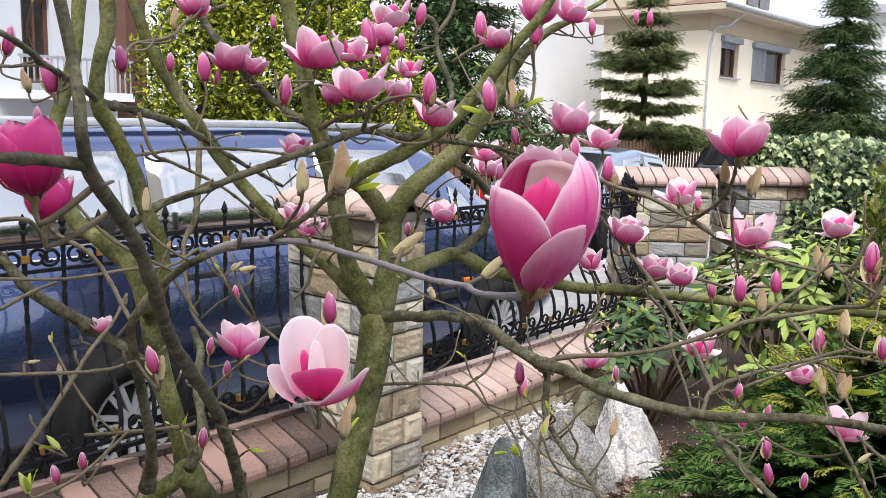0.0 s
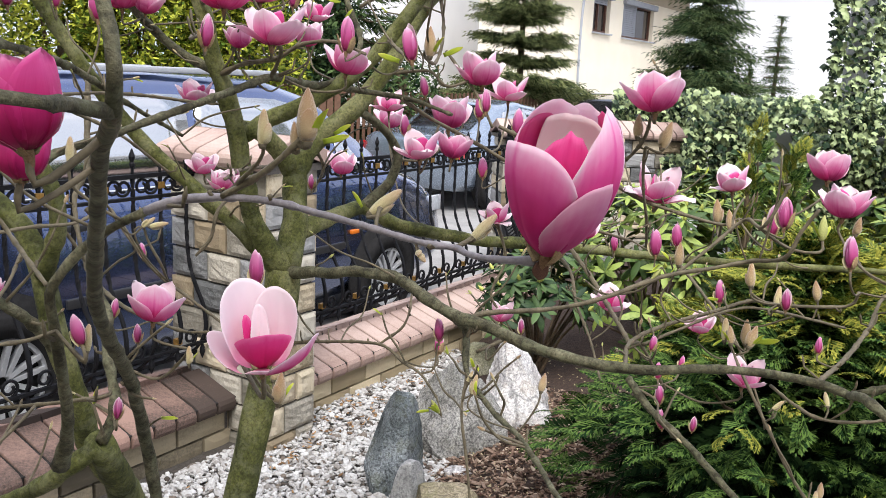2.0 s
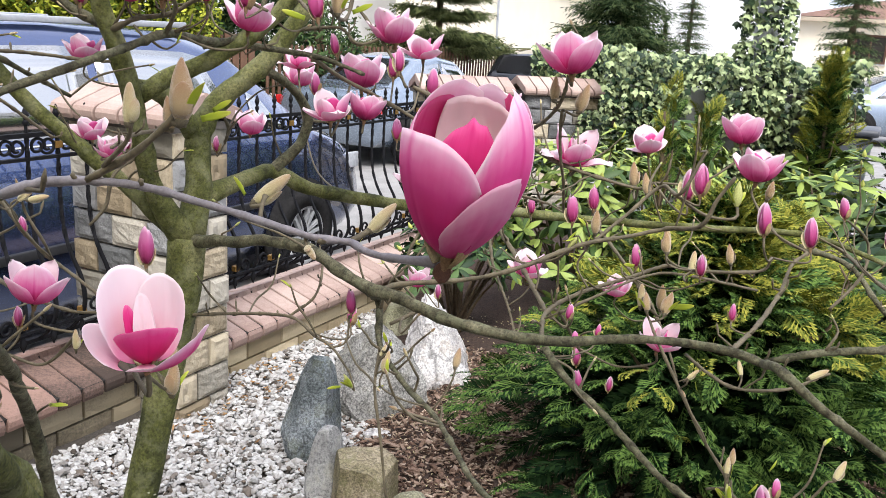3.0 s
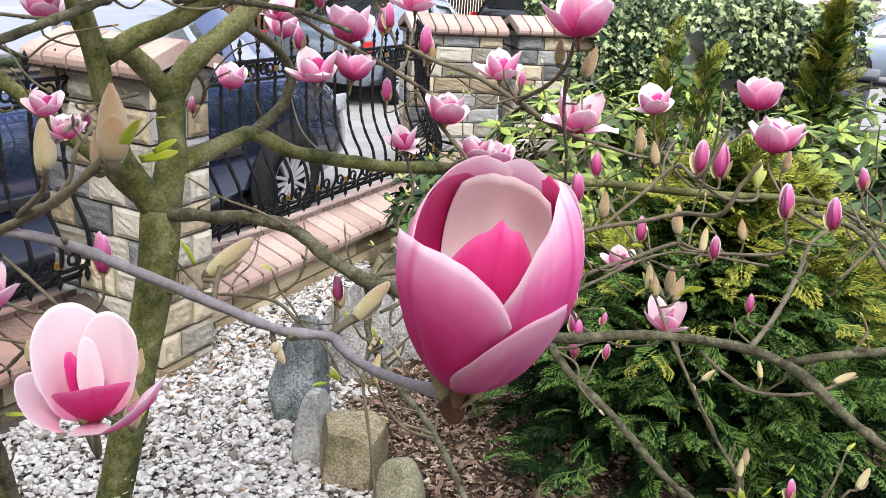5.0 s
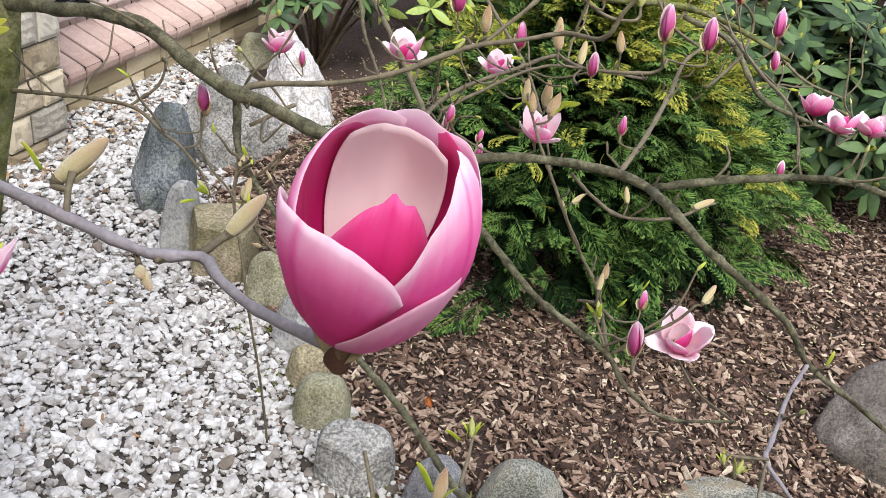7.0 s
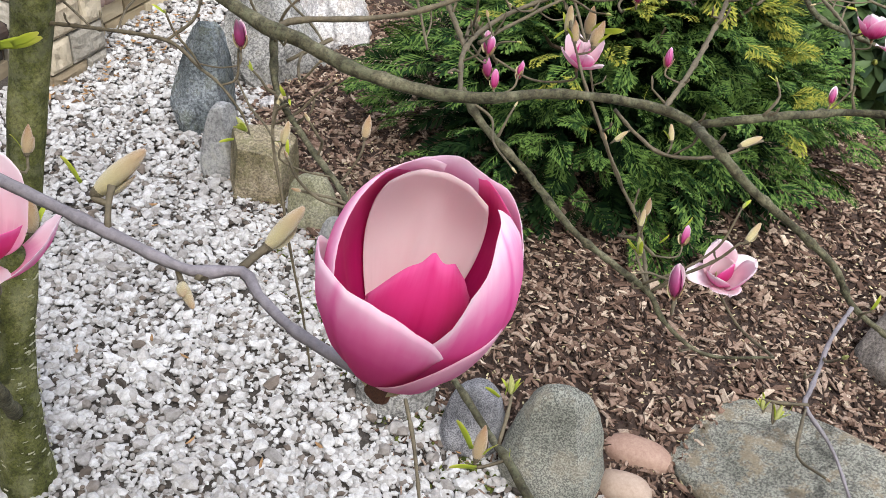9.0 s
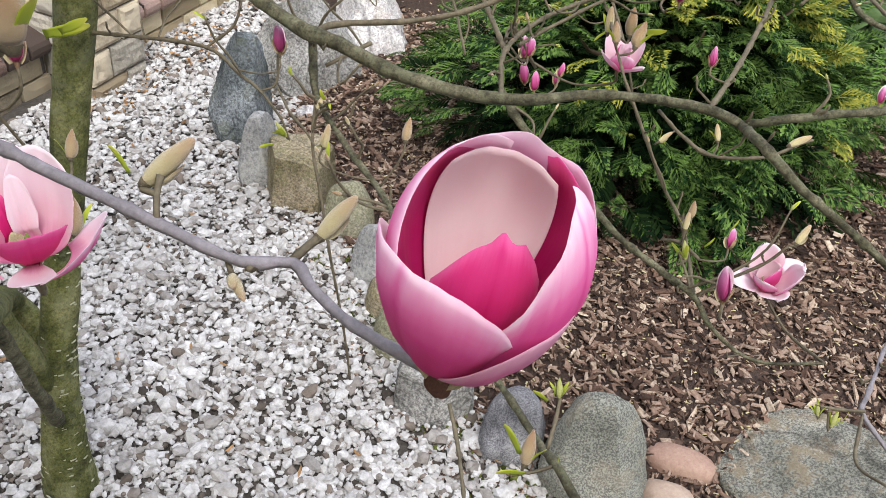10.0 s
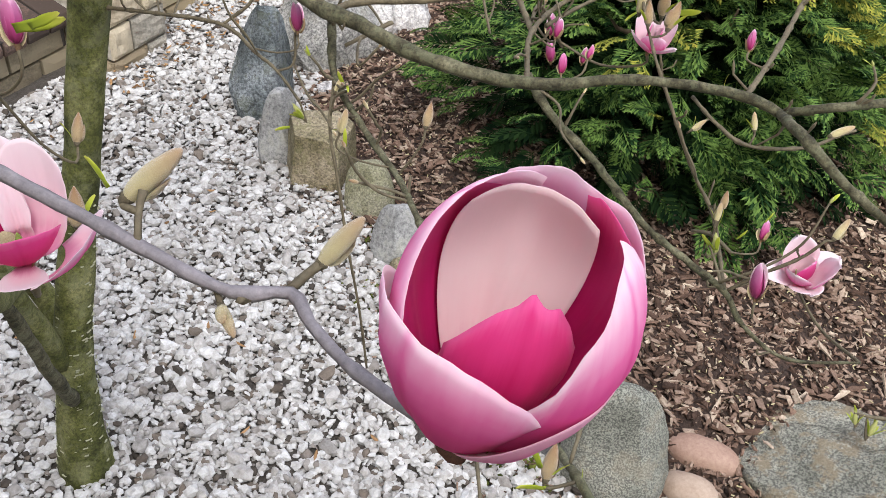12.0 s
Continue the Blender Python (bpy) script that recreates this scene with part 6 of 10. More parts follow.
ivy_wall = thing("ivy_wall", (4.55, 2.9, STREET), "grey plastered boundary wall overgrown with variegated ivy", "wall", kind="structure")
wall_dir = Vector((0.42, -1.45, 0)).normalized()
wall_turn = math.atan2(wall_dir.y, wall_dir.x)
wall_ob = part("plaster", box(1.6, 0.16, 1.45, (1.12, 0.08, 0.725), 0.01), M_CONCRETE, ivy_wall, smooth=False)
wall_ob.matrix_local = Matrix.Rotation(wall_turn, 4, "Z")
out_dir = Vector((wall_dir.y, -wall_dir.x, 0))
pts = []
while len(pts) < 9000:
    u = rng.uniform(-0.55, 2.15)
    top = 1.72 + 0.10 * noise.noise(Vector((u * 2.5, 0, 3))) + 0.06 * noise.noise(Vector((u * 9, 0, 7)))
    low = 0.55 + 0.45 * noise.noise(Vector((u * 2.2, 5, 0)))
    z = top - (top - low) * rng.random() ** 1.3
    if noise.noise(Vector((u * 4, z * 4, 9))) < -0.16 and z < top - 0.25 and u > 0.5:
        continue
    bulge = 0.30 * max(0.15, 1 - ((z - top + 0.30) / 0.75) ** 2)
    if u < 0.12:
        if z < 1.2 and u < -0.06:
            continue
        q = rng.uniform(-0.75, -0.40) if z > 1.2 else rng.uniform(-0.22, 0.06)
    else:
        q = rng.uniform(0.02, bulge) if z < 1.45 else rng.uniform(-0.35, bulge)
    p = wall_dir * u + out_dir * q
    pts.append((p.x, p.y, z))
ivy(ivy_wall, np.array(pts), 0.033)

ivy_post = thing("ivy_post", (5.10, 1.62, STREET), "tall post wrapped in thick ivy", "post")
part_mesh("post", tube_mesh("post", [(0, 0, 0, 0.10), (0, 0, 3.0, 0.09)], 10), M_CONCRETE, ivy_post)
pts = []
for _ in range(3600):
    z = 0.1 + 3.1 * rng.random()
    r = 0.14 + 0.10 * rng.random() + 0.06 * noise.noise(Vector((z * 2, 1, 0)))
    a = rng.uniform(0, 2 * math.pi)
    pts.append((r * math.cos(a), r * math.sin(a), z))
ivy(ivy_post, np.array(pts), 0.036)

# wheelie bins and the fence by them
for k, (x, y) in enumerate(((6.35, 1.45), (6.75, 1.0))):
    b = thing("wheelie_bin", (x, y, STREET), "dark grey plastic wheelie bin with a closed lid" if k == 0 else "dark grey plastic wheelie bin behind another", "bin", "wheelie bins")
    bm = box(0.55, 0.55, 1.0, (0, 0, 0.55), 0.03)
    for v in bm.verts:
        s = 0.82 + 0.18 * v.co.z
        v.co.x *= s
        v.co.y *= s
    part("bin_body", bm, M_BIN, b)
    part("lid", box(0.62, 0.66, 0.07, (0, 0, 1.09), 0.03), M_BIN, b)
    part("handle", tube_mesh("handle", [(-0.25, 0.36, 1.05, 0.015), (0.25, 0.36, 1.05, 0.015)], 8), M_BIN, b)
    for sx in (-0.24, 0.24):
        part_mesh("bin_wheel", tube_mesh("bin_wheel", [(sx - 0.025, 0.25, 0.10, 0.10), (sx + 0.025, 0.25, 0.10, 0.10)], 16), M_TYRE, b)
shed = thing("white_board", (5.95, 1.62, STREET), "white painted gate board leaning by the bins", "board")
part("board", box(0.05, 0.42, 1.1, (0, 0, 0.55), 0.01), M_STUCCO_WHITE, shed, smooth=False)


# ---- shrubs of the garden ----


def frond_base(twigs, wide):
    """A flat fan spray of scale leaves: a midrib with side twigs, which fork where twigs says so."""
    fv, ff = [], []

    def blade(x0, y0, ang, ln, w, z0, drop):
        b = len(fv)
        c, s = math.cos(ang), math.sin(ang)
        fv.extend([(x0, y0, z0), (x0 + c * ln * 0.55 - s * w, y0 + s * ln * 0.55 + c * w, z0 - drop * 0.4), (x0 + c * ln, y0 + s * ln, z0 - drop), (x0 + c * ln * 0.55 + s * w, y0 + s * ln * 0.55 - c * w, z0 - drop * 0.4)])
        ff.append((b, b + 3, b + 2, b + 1))
    for k in range(7):
        x = 0.10 + 0.12 * k
        z = 0.10 * math.sin(x * 2.4) - 0.22 * x * x
        blade(x - 0.12, 0, 0.0, 0.20, 0.020, z, 0.02)
        for sgn in (-1, 1):
            ln = 0.46 * (1 - 0.70 * (x / 0.95) ** 1.4)
            a = sgn * radians(48 - 10 * x)
            blade(x, 0, a, ln, wide, z, 0.06)
            for q in twigs:
                px, py = x + math.cos(a) * ln * q, math.sin(a) * ln * q
                blade(px, py, a - sgn * 0.50, ln * 0.46, 0.026, z - 0.03, 0.05)
                blade(px, py, a + sgn * 0.45, ln * 0.40, 0.024, z - 0.03, 0.05)
    blade(0.92, 0, 0, 0.14, 0.02, -0.12, 0.03)
    return fv, ff


FINE_FROND = frond_base((0.30, 0.62), 0.022)
PLAIN_FROND = frond_base((), 0.050)


def fronds(owner, name, places, outs, size, mat, spray, droop=0.25, rolls=0.5):
    n = len(places)
    s = size * rng.uniform(0.6, 1.25, n)
    fx = np.asarray(outs) + np.array([0, 0, -droop]) + rng.normal(0, 0.28, (n, 3))
    fx /= np.linalg.norm(fx, axis=1)[:, None]
    up = np.tile(np.array([0, 0, 1.0]), (n, 1)) + rng.normal(0, rolls, (n, 3))
    fy = np.cross(up, fx)
    fy /= np.linalg.norm(fy, axis=1)[:, None]
    fz = np.cross(fx, fy)
    m = np.stack([fx, fy, fz], 2) * s[:, None, None]
    ob = part_mesh(name, scatter_mesh(name, spray[0], spray[1], places, m), mat, owner, smooth=False)
    tagged(ob, kind="stuff")


def cypress(at, radius, height, n, label, size=0.20, gold=0.35, dark=0.3, seed=1, lean=0.8, name="cypress_shrub"):
    z0 = garden_z(*at)
    t = thing(name, (at[0], at[1], z0), label, "shrub", "evergreen shrubs")
    part_mesh("trunk", tube_mesh("trunk", spline([(0, 0, -0.05, 0.03), (0.02, 0, height * 0.5, 0.02), (0, 0.02, height * 0.9, 0.006)], 0.1), 7, 0.2), M_WOOD_STEM, t)
    pos, out, tip = [], [], []
    for _ in range(n):
        h = rng.random() ** 1.05
        a = rng.uniform(0, 2 * math.pi)
        lump = 1 + 0.30 * noise.noise(Vector((math.cos(a) * 2, math.sin(a) * 2, h * 3 + seed)))
        R = radius * (1 - h ** 1.6 * 0.92) * (0.88 + 0.12 * min(1, h / 0.15)) * lump
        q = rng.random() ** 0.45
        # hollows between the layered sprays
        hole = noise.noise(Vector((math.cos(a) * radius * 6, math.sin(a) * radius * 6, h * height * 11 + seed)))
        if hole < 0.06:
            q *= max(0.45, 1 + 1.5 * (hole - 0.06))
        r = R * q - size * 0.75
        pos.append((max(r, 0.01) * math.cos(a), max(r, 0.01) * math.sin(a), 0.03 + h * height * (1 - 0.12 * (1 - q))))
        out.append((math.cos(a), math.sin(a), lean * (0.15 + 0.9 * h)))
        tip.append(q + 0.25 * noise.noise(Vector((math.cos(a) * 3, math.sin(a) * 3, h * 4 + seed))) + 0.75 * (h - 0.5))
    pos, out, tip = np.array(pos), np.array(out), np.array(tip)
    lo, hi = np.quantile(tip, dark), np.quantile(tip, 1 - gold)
    # inner and low sprays get the near-black green that carries the shade
    for nm, sel, mat in (("inner_sprays", tip < lo, M_THUJA_SHADED), ("sprays", (tip >= lo) & (tip < hi), M_THUJA), ("outer_sprays", tip >= hi, M_THUJA_GOLD)):
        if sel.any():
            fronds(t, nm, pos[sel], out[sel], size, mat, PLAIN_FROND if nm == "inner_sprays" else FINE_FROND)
    for k in range(9):
        a = k * 0.7
        part_mesh("limb", tube_mesh("limb", spline([(0, 0, 0.05 + 0.08 * k * height, 0.012), (radius * 0.4 * math.cos(a), radius * 0.4 * math.sin(a), 0.12 + 0.085 * k * height, 0.008), (radius * 0.75 * math.cos(a) * (1 - k / 14), radius * 0.75 * math.sin(a) * (1 - k / 14), 0.2 + 0.09 * k * height, 0.003)], 0.08), 5), M_WOOD_STEM, t)
    return t


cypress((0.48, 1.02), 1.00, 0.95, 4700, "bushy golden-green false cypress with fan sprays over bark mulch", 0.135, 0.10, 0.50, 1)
cypress((1.10, 0.85), 0.45, 0.80, 620, "golden-tipped false cypress behind a larger one", 0.13, 0.6, 0.15, 4)
cypress((1.80, 1.58), 0.10, 1.28, 130, "slender upright golden juniper", 0.11, 0.35, 0.2, 2, 2.2, "juniper")
cypress((1.90, 1.41), 0.09, 1.18, 120, "slender upright green juniper with golden tips", 0.11, 0.3, 0.2, 3, 2.2, "juniper")
cypress((4.6, 1.02), 0.46, 1.38, 620, "conical green thuja near the ivy post", 0.15, 0.3, 0.3, 5, 1.6, "thuja")
cypress((4.55, 0.32), 0.50, 1.75, 620, "dark conical thuja at the garden's end", 0.17, 0.05, 0.6, 6, 1.6, "thuja")
cypress((4.8, -0.45), 0.5, 1.9, 420, "dark conical thuja beside another", 0.17, 0.05, 0.6, 7, 1.6, "thuja")
cypress((4.6, -1.25), 0.5, 1.8, 380, "dark green thuja closing the hedge", 0.17, 0.05, 0.5, 8, 1.6, "thuja")

RLEAF_V, RLEAF_F = [], []
for i, (x, w, z) in enumerate(((0, 0.02, 0), (0.2, 0.11, 0.035), (0.45, 0.165, 0.045), (0.72, 0.135, 0.02), (0.92, 0.06, -0.03), (1.0, 0.008, -0.06))):
    RLEAF_V += [(x, -w, z - w * 0.25), (x, 0, z), (x, w, z - w * 0.25)]
    if i:
        b = 3 * (i - 1)
        RLEAF_F += [(b, b + 3, b + 4, b + 1), (b + 1, b + 4, b + 5, b + 2)]


def rhododendron(at, radii, height, whorls, label, mat, seed, leaf=0.10, low=0.10):
    z0 = garden_z(*at)
    t = thing("rhododendron", (at[0], at[1], z0), label, "shrub", "rhododendrons")
    pos, mats, buds, stems = [], [], [], []
    r6 = random.Random(seed)
    while len(buds) < whorls:
        d = Vector((r6.gauss(0, 1), r6.gauss(0, 1), r6.gauss(0.35, 0.8))).normalized()
        lump = 1 + 0.22 * noise.noise(d * 2.3 + Vector((seed, 0, 0)))
        r = (0.62 + 0.38 * r6.random() ** 0.6) * lump
        c = np.array([d.x * radii[0] * r, d.y * radii[1] * r, height * 0.45 + d.z * height * 0.55 * r])
        if c[2] < low:
            continue
        ax = (d + Vector((0, 0, 0.7)) + Vector((r6.gauss(0, .2), r6.gauss(0, .2), 0))).normalized()
        buds.append((c, ax))
        q = ax.to_track_quat("Z", "Y").to_matrix()
        n = r6.randint(7, 10)
        for k in range(n):
            a = 2 * math.pi * k / n + r6.uniform(-0.2, 0.2)
            el = radians(r6.uniform(-28, 30))
            ln = leaf * r6.uniform(0.7, 1.2)
            m = q @ Matrix.Rotation(a, 3, "Z") @ Matrix.Rotation(-el, 3, "Y") @ Matrix.Rotation(r6.uniform(-0.4, 0.4), 3, "X")
            mats.append(np.array(m) * ln)
            pos.append(c + np.array(ax) * r6.uniform(-0.02, 0.01))
    ob = part_mesh("leaves", scatter_mesh("leaves", RLEAF_V, RLEAF_F, pos, mats), mat, t)
    tagged(ob, kind="stuff")
    bv = [(0.012 * math.cos(k) * s, 0.012 * math.sin(k) * s, z) for z, s in ((0, 0.6), (0.012, 1.0), (0.034, 0.15)) for k in (0, 1.26, 2.51, 3.77, 5.03)]
    bf = [(j * 5 + k, j * 5 + (k + 1) % 5, j * 5 + 5 + (k + 1) % 5, j * 5 + 5 + k) for j in range(2) for k in range(5)]
    sel = [q for q in buds if r6.random() < 0.6]
    ob = part_mesh("leaf_bud", scatter_mesh("leaf_bud", bv, bf, [c for c, _ in sel], [np.array(ax.to_track_quat("Z", "Y").to_matrix()) * 1.1 for _, ax in sel]), M_RHODO_BUD, t)
    tagged(ob, kind="stuff")
    for k in range(0, len(buds), max(1, len(buds) // 16)):
        c, ax = buds[k]
        part_mesh("stem", tube_mesh("stem", spline([(0.03 * math.cos(k), 0.03 * math.sin(k), -0.03, 0.012), (c[0] * 0.45, c[1] * 0.45, c[2] * 0.5, 0.008), (c[0], c[1], c[2], 0.004)], 0.08), 5), M_WOOD_STEM, t)
    return t


rhododendron((1.32, 2.47), (0.44, 0.34), 0.68, 62, "low dark green rhododendron beside the fence wall", M_RHODO, 1, 0.098, 0.36)
rhododendron((2.05, 2.10), (0.62, 0.50), 0.98, 120, "light green rhododendron with yellow buds", M_RHODO_LIGHT, 2, 0.11)
rhododendron((2.75, 1.85), (0.60, 0.50), 1.05, 100, "light green rhododendron behind another", M_RHODO_LIGHT, 3, 0.11)
rhododendron((1.55, 0.35), (0.62, 0.66), 0.80, 190, "large green rhododendron with pale pointed buds", M_RHODO, 4, 0.125)
rhododendron((2.2, 0.70), (0.72, 0.70), 0.92, 160, "tall light green rhododendron with yellow buds", M_RHODO_LIGHT, 5, 0.12)
rhododendron((1.28, -0.10), (0.46, 0.50), 0.62, 130, "green rhododendron with glossy leaves beside the flat slab", M_RHODO, 7, 0.12)
rhododendron((1.75, -0.55), (0.6, 0.6), 0.95, 110, "green rhododendron at the far side of the mulch", M_RHODO, 6, 0.12)


# ---- magnolia ----
magnolia = thing("magnolia_tree", (-1.61, 1.84, 0), "blooming magnolia with pink goblet flowers and mossy grey-olive bark", "tree")
HOME = Matrix.Translation((-1.61, 1.84, 0)).inverted()
WOOD = []


def limb(name, rows):
    thick = max(r[3] for r in rows)
    pts = spline(rows, max(0.008, min(0.03, thick * 1.2)))
    pts[:, 3] *= {"trunk": 0.95, "limb": 0.84, "twig": 0.68}.get(name, 0.80)
    k = len(pts)
    # nodes: slight swellings along the younger wood
    if name != "trunk":
        for i in range(k):
            s = noise.noise(Vector((i * 0.37, rows[0][0] * 9, rows[0][1] * 9)))
            pts[i, 3] *= 1 + 0.10 * s + (0.30 if i % 9 == 4 and thick < 0.012 else 0)
            pts[i, :3] += 0.25 * pts[i, 3] * np.array([noise.noise(Vector(pts[i, :3] * 14)), noise.noise(Vector(pts[i, :3] * 14 + 7)), noise.noise(Vector(pts[i, :3] * 14 + 13))])
    for q in pts:
        WOOD.append(tuple(q))
    pts[:, :3] -= np.array([-1.61, 1.84, 0])
    mat = {"trunk": M_BARK_MOSS, "limb": M_BARK_MOSS, "branch": M_BARK, "twig": M_TWIG, "grey": M_BARK_GREY}[name]
    part_mesh(name if name != "grey" else "branch", tube_mesh(name, pts, 12 if thick > 0.02 else (9 if thick > 0.008 else 6), 0.10 if name == "trunk" else (0.2 if thick > 0.02 else 0.3)), mat, magnolia)


def petal_mesh(name, theta, width, cup, L=1.0, nu=7, nv=11, wave=0.03, seed=0, thick=0.014, base_r=0.05):
    """A petal whose foot is at the origin; theta lists its lean from the axis (degrees) along its length."""
    tv = np.linspace(0, 1, len(theta))
    x, z = base_r, 0.0
    prev = 0.0
    v, uvs = [], []
    lay = ([], [])
    for j in range(nv):
        s = math.sin(math.pi / 2 * j / (nv - 1)) * 0.35 + 0.65 * j / (nv - 1)
        th = radians(float(np.interp(s, tv, theta)))
        ds = (s - prev) * L
        x, z = x + math.sin(th) * ds, z + math.cos(th) * ds
        prev = s
        w = width * (0.26 * (1 - s) ** 2 + max(0.0, math.sin(math.pi * s ** 1.15)) ** 0.5)
        w = max(w, 0.06 * (1 - s) + 0.03)
        for i in range(nu):
            u = -1 + 2 * i / (nu - 1)
            ang = u * w * cup
            r = 1 / max(cup, 0.05)
            lat, inw = r * math.sin(ang), r * (1 - math.cos(ang))
            ruff = wave * s * s * noise.noise(Vector((u * 1.7 + seed, s * 2.5, seed * 1.3)))
            nrm = np.array([-math.cos(th), 0, math.sin(th)])
            q = np.array([x, lat, z]) + nrm * (inw + ruff)
            if abs(u) > 0.9 and s > 0.75:
                q[2] -= 0.015 * L
            tk = thick * (1 - 0.75 * abs(u) ** 3) * (1 - 0.7 * s ** 4)
            lay[0].append(q)
            lay[1].append(q + nrm * tk)
            uvs.append(((u + 1) / 2, s ** 1.35))
    n = nu * nv
    verts = lay[0] + lay[1]
    faces, mi = [], []
    for j in range(nv - 1):
        for i in range(nu - 1):
            a = j * nu + i
            faces.append((a, a + nu, a + nu + 1, a + 1))
            mi.append(0)
            faces.append((n + a, n + a + 1, n + a + nu + 1, n + a + nu))
            mi.append(1)
    rim = [i for i in range(nu)] + [j * nu + nu - 1 for j in range(1, nv)] + [(nv - 1) * nu + i for i in range(nu - 2, -1, -1)] + [j * nu for j in range(nv - 2, 0, -1)]
    for a, b in zip(rim, rim[1:] + rim[:1]):
        faces.append((a, b, n + b, n + a))
        mi.append(0)
    me = mesh_from(name, verts, faces)
    me.polygons.foreach_set("material_index", mi)
    lay_uv = me.uv_layers.new(name="UVMap")
    for lp in me.loops:
        lay_uv.data[lp.index].uv = uvs[lp.vertex_index % n]
    me.polygons.foreach_set("use_smooth", [True] * len(me.polygons))
    return me


def dressed(me, outer, inner):
    me.materials.append(outer)
    me.materials.append(inner)
    return me


def shell_petal(profile, half, top, arch, layer=0.0, point=0.03, curl=0.0, twist=0.0, seed=0, nu=17, nv=20, thick=0.014, wave=0.03, blunt=2.3, skew=0.0):
    """A broad petal that lies on a cup: profile rows are r, z from the foot; half is its half width in degrees round the cup."""
    rows = spline([(r, z, 0.0) for r, z in profile], 0.03)
    run = np.concatenate([[0], np.cumsum(np.linalg.norm(np.diff(rows, axis=0), axis=1))])
    run /= run[-1]
    lay, uvs = ([], []), []
    for j in range(nv):
        for i in range(nu):
            u = -1 + 2 * i / (nu - 1)
            end = top * (1 - arch * abs(u) ** blunt - skew * u + point * math.exp(-(u / 0.16) ** 2) + 0.02 * noise.noise(Vector((u * 3 + seed, seed * 2.0, 1))))
            v = j / (nv - 1)
            q = v * end
            r = float(np.interp(q, run, rows[:, 0])) + (layer + twist * u) * min(1, q * 3)
            z = float(np.interp(q, run, rows[:, 1]))
            r += curl * v ** 3 * (0.4 + abs(u)) + wave * v * v * noise.noise(Vector((u * 1.6 + seed, v * 2.2, seed)))
            r -= 0.008 * math.exp(-(u / 0.10) ** 2) * v
            a = radians(half) * u
            c = np.array([r * math.cos(a), r * math.sin(a), z])
            q2 = min(1.0, q + 0.02)
            dr, dz = float(np.interp(q2, run, rows[:, 0])) - float(np.interp(q2 - 0.04, run, rows[:, 0])), float(np.interp(q2, run, rows[:, 1])) - float(np.interp(q2 - 0.04, run, rows[:, 1]))
            k = math.hypot(dr, dz) or 1
            nrm = np.array([-dz / k * math.cos(a), -dz / k * math.sin(a), dr / k])
            t = thick * (1 - 0.7 * max(abs(u), v) ** 4)
            lay[0].append(c)
            lay[1].append(c + nrm * t)
            uvs.append(((u + 1) / 2, v ** 2.2))
    return lay, uvs, nu, nv


def closed_petal(name, lay, uvs, nu, nv):
    n = nu * nv
    faces, mi = [], []
    for j in range(nv - 1):
        for i in range(nu - 1):
            a = j * nu + i
            faces += [(a, a + 1, a + nu + 1, a + nu), (n + a, n + a + nu, n + a + nu + 1, n + a + 1)]
            mi += [0, 1]
    rim = [i for i in range(nu)] + [j * nu + nu - 1 for j in range(1, nv)] + [(nv - 1) * nu + i for i in range(nu - 2, -1, -1)] + [j * nu for j in range(nv - 2, 0, -1)]
    for a, b in zip(rim, rim[1:] + rim[:1]):
        faces.append((b, a, n + a, n + b))
        mi.append(0)
    me = mesh_from(name, lay[0] + lay[1], faces)
    me.polygons.foreach_set("material_index", mi)
    lay_uv = me.uv_layers.new(name="UVMap")
    for lp in me.loops:
        lay_uv.data[lp.index].uv = uvs[lp.vertex_index % n]
    me.polygons.foreach_set("use_smooth", [True] * len(me.polygons))
    return me


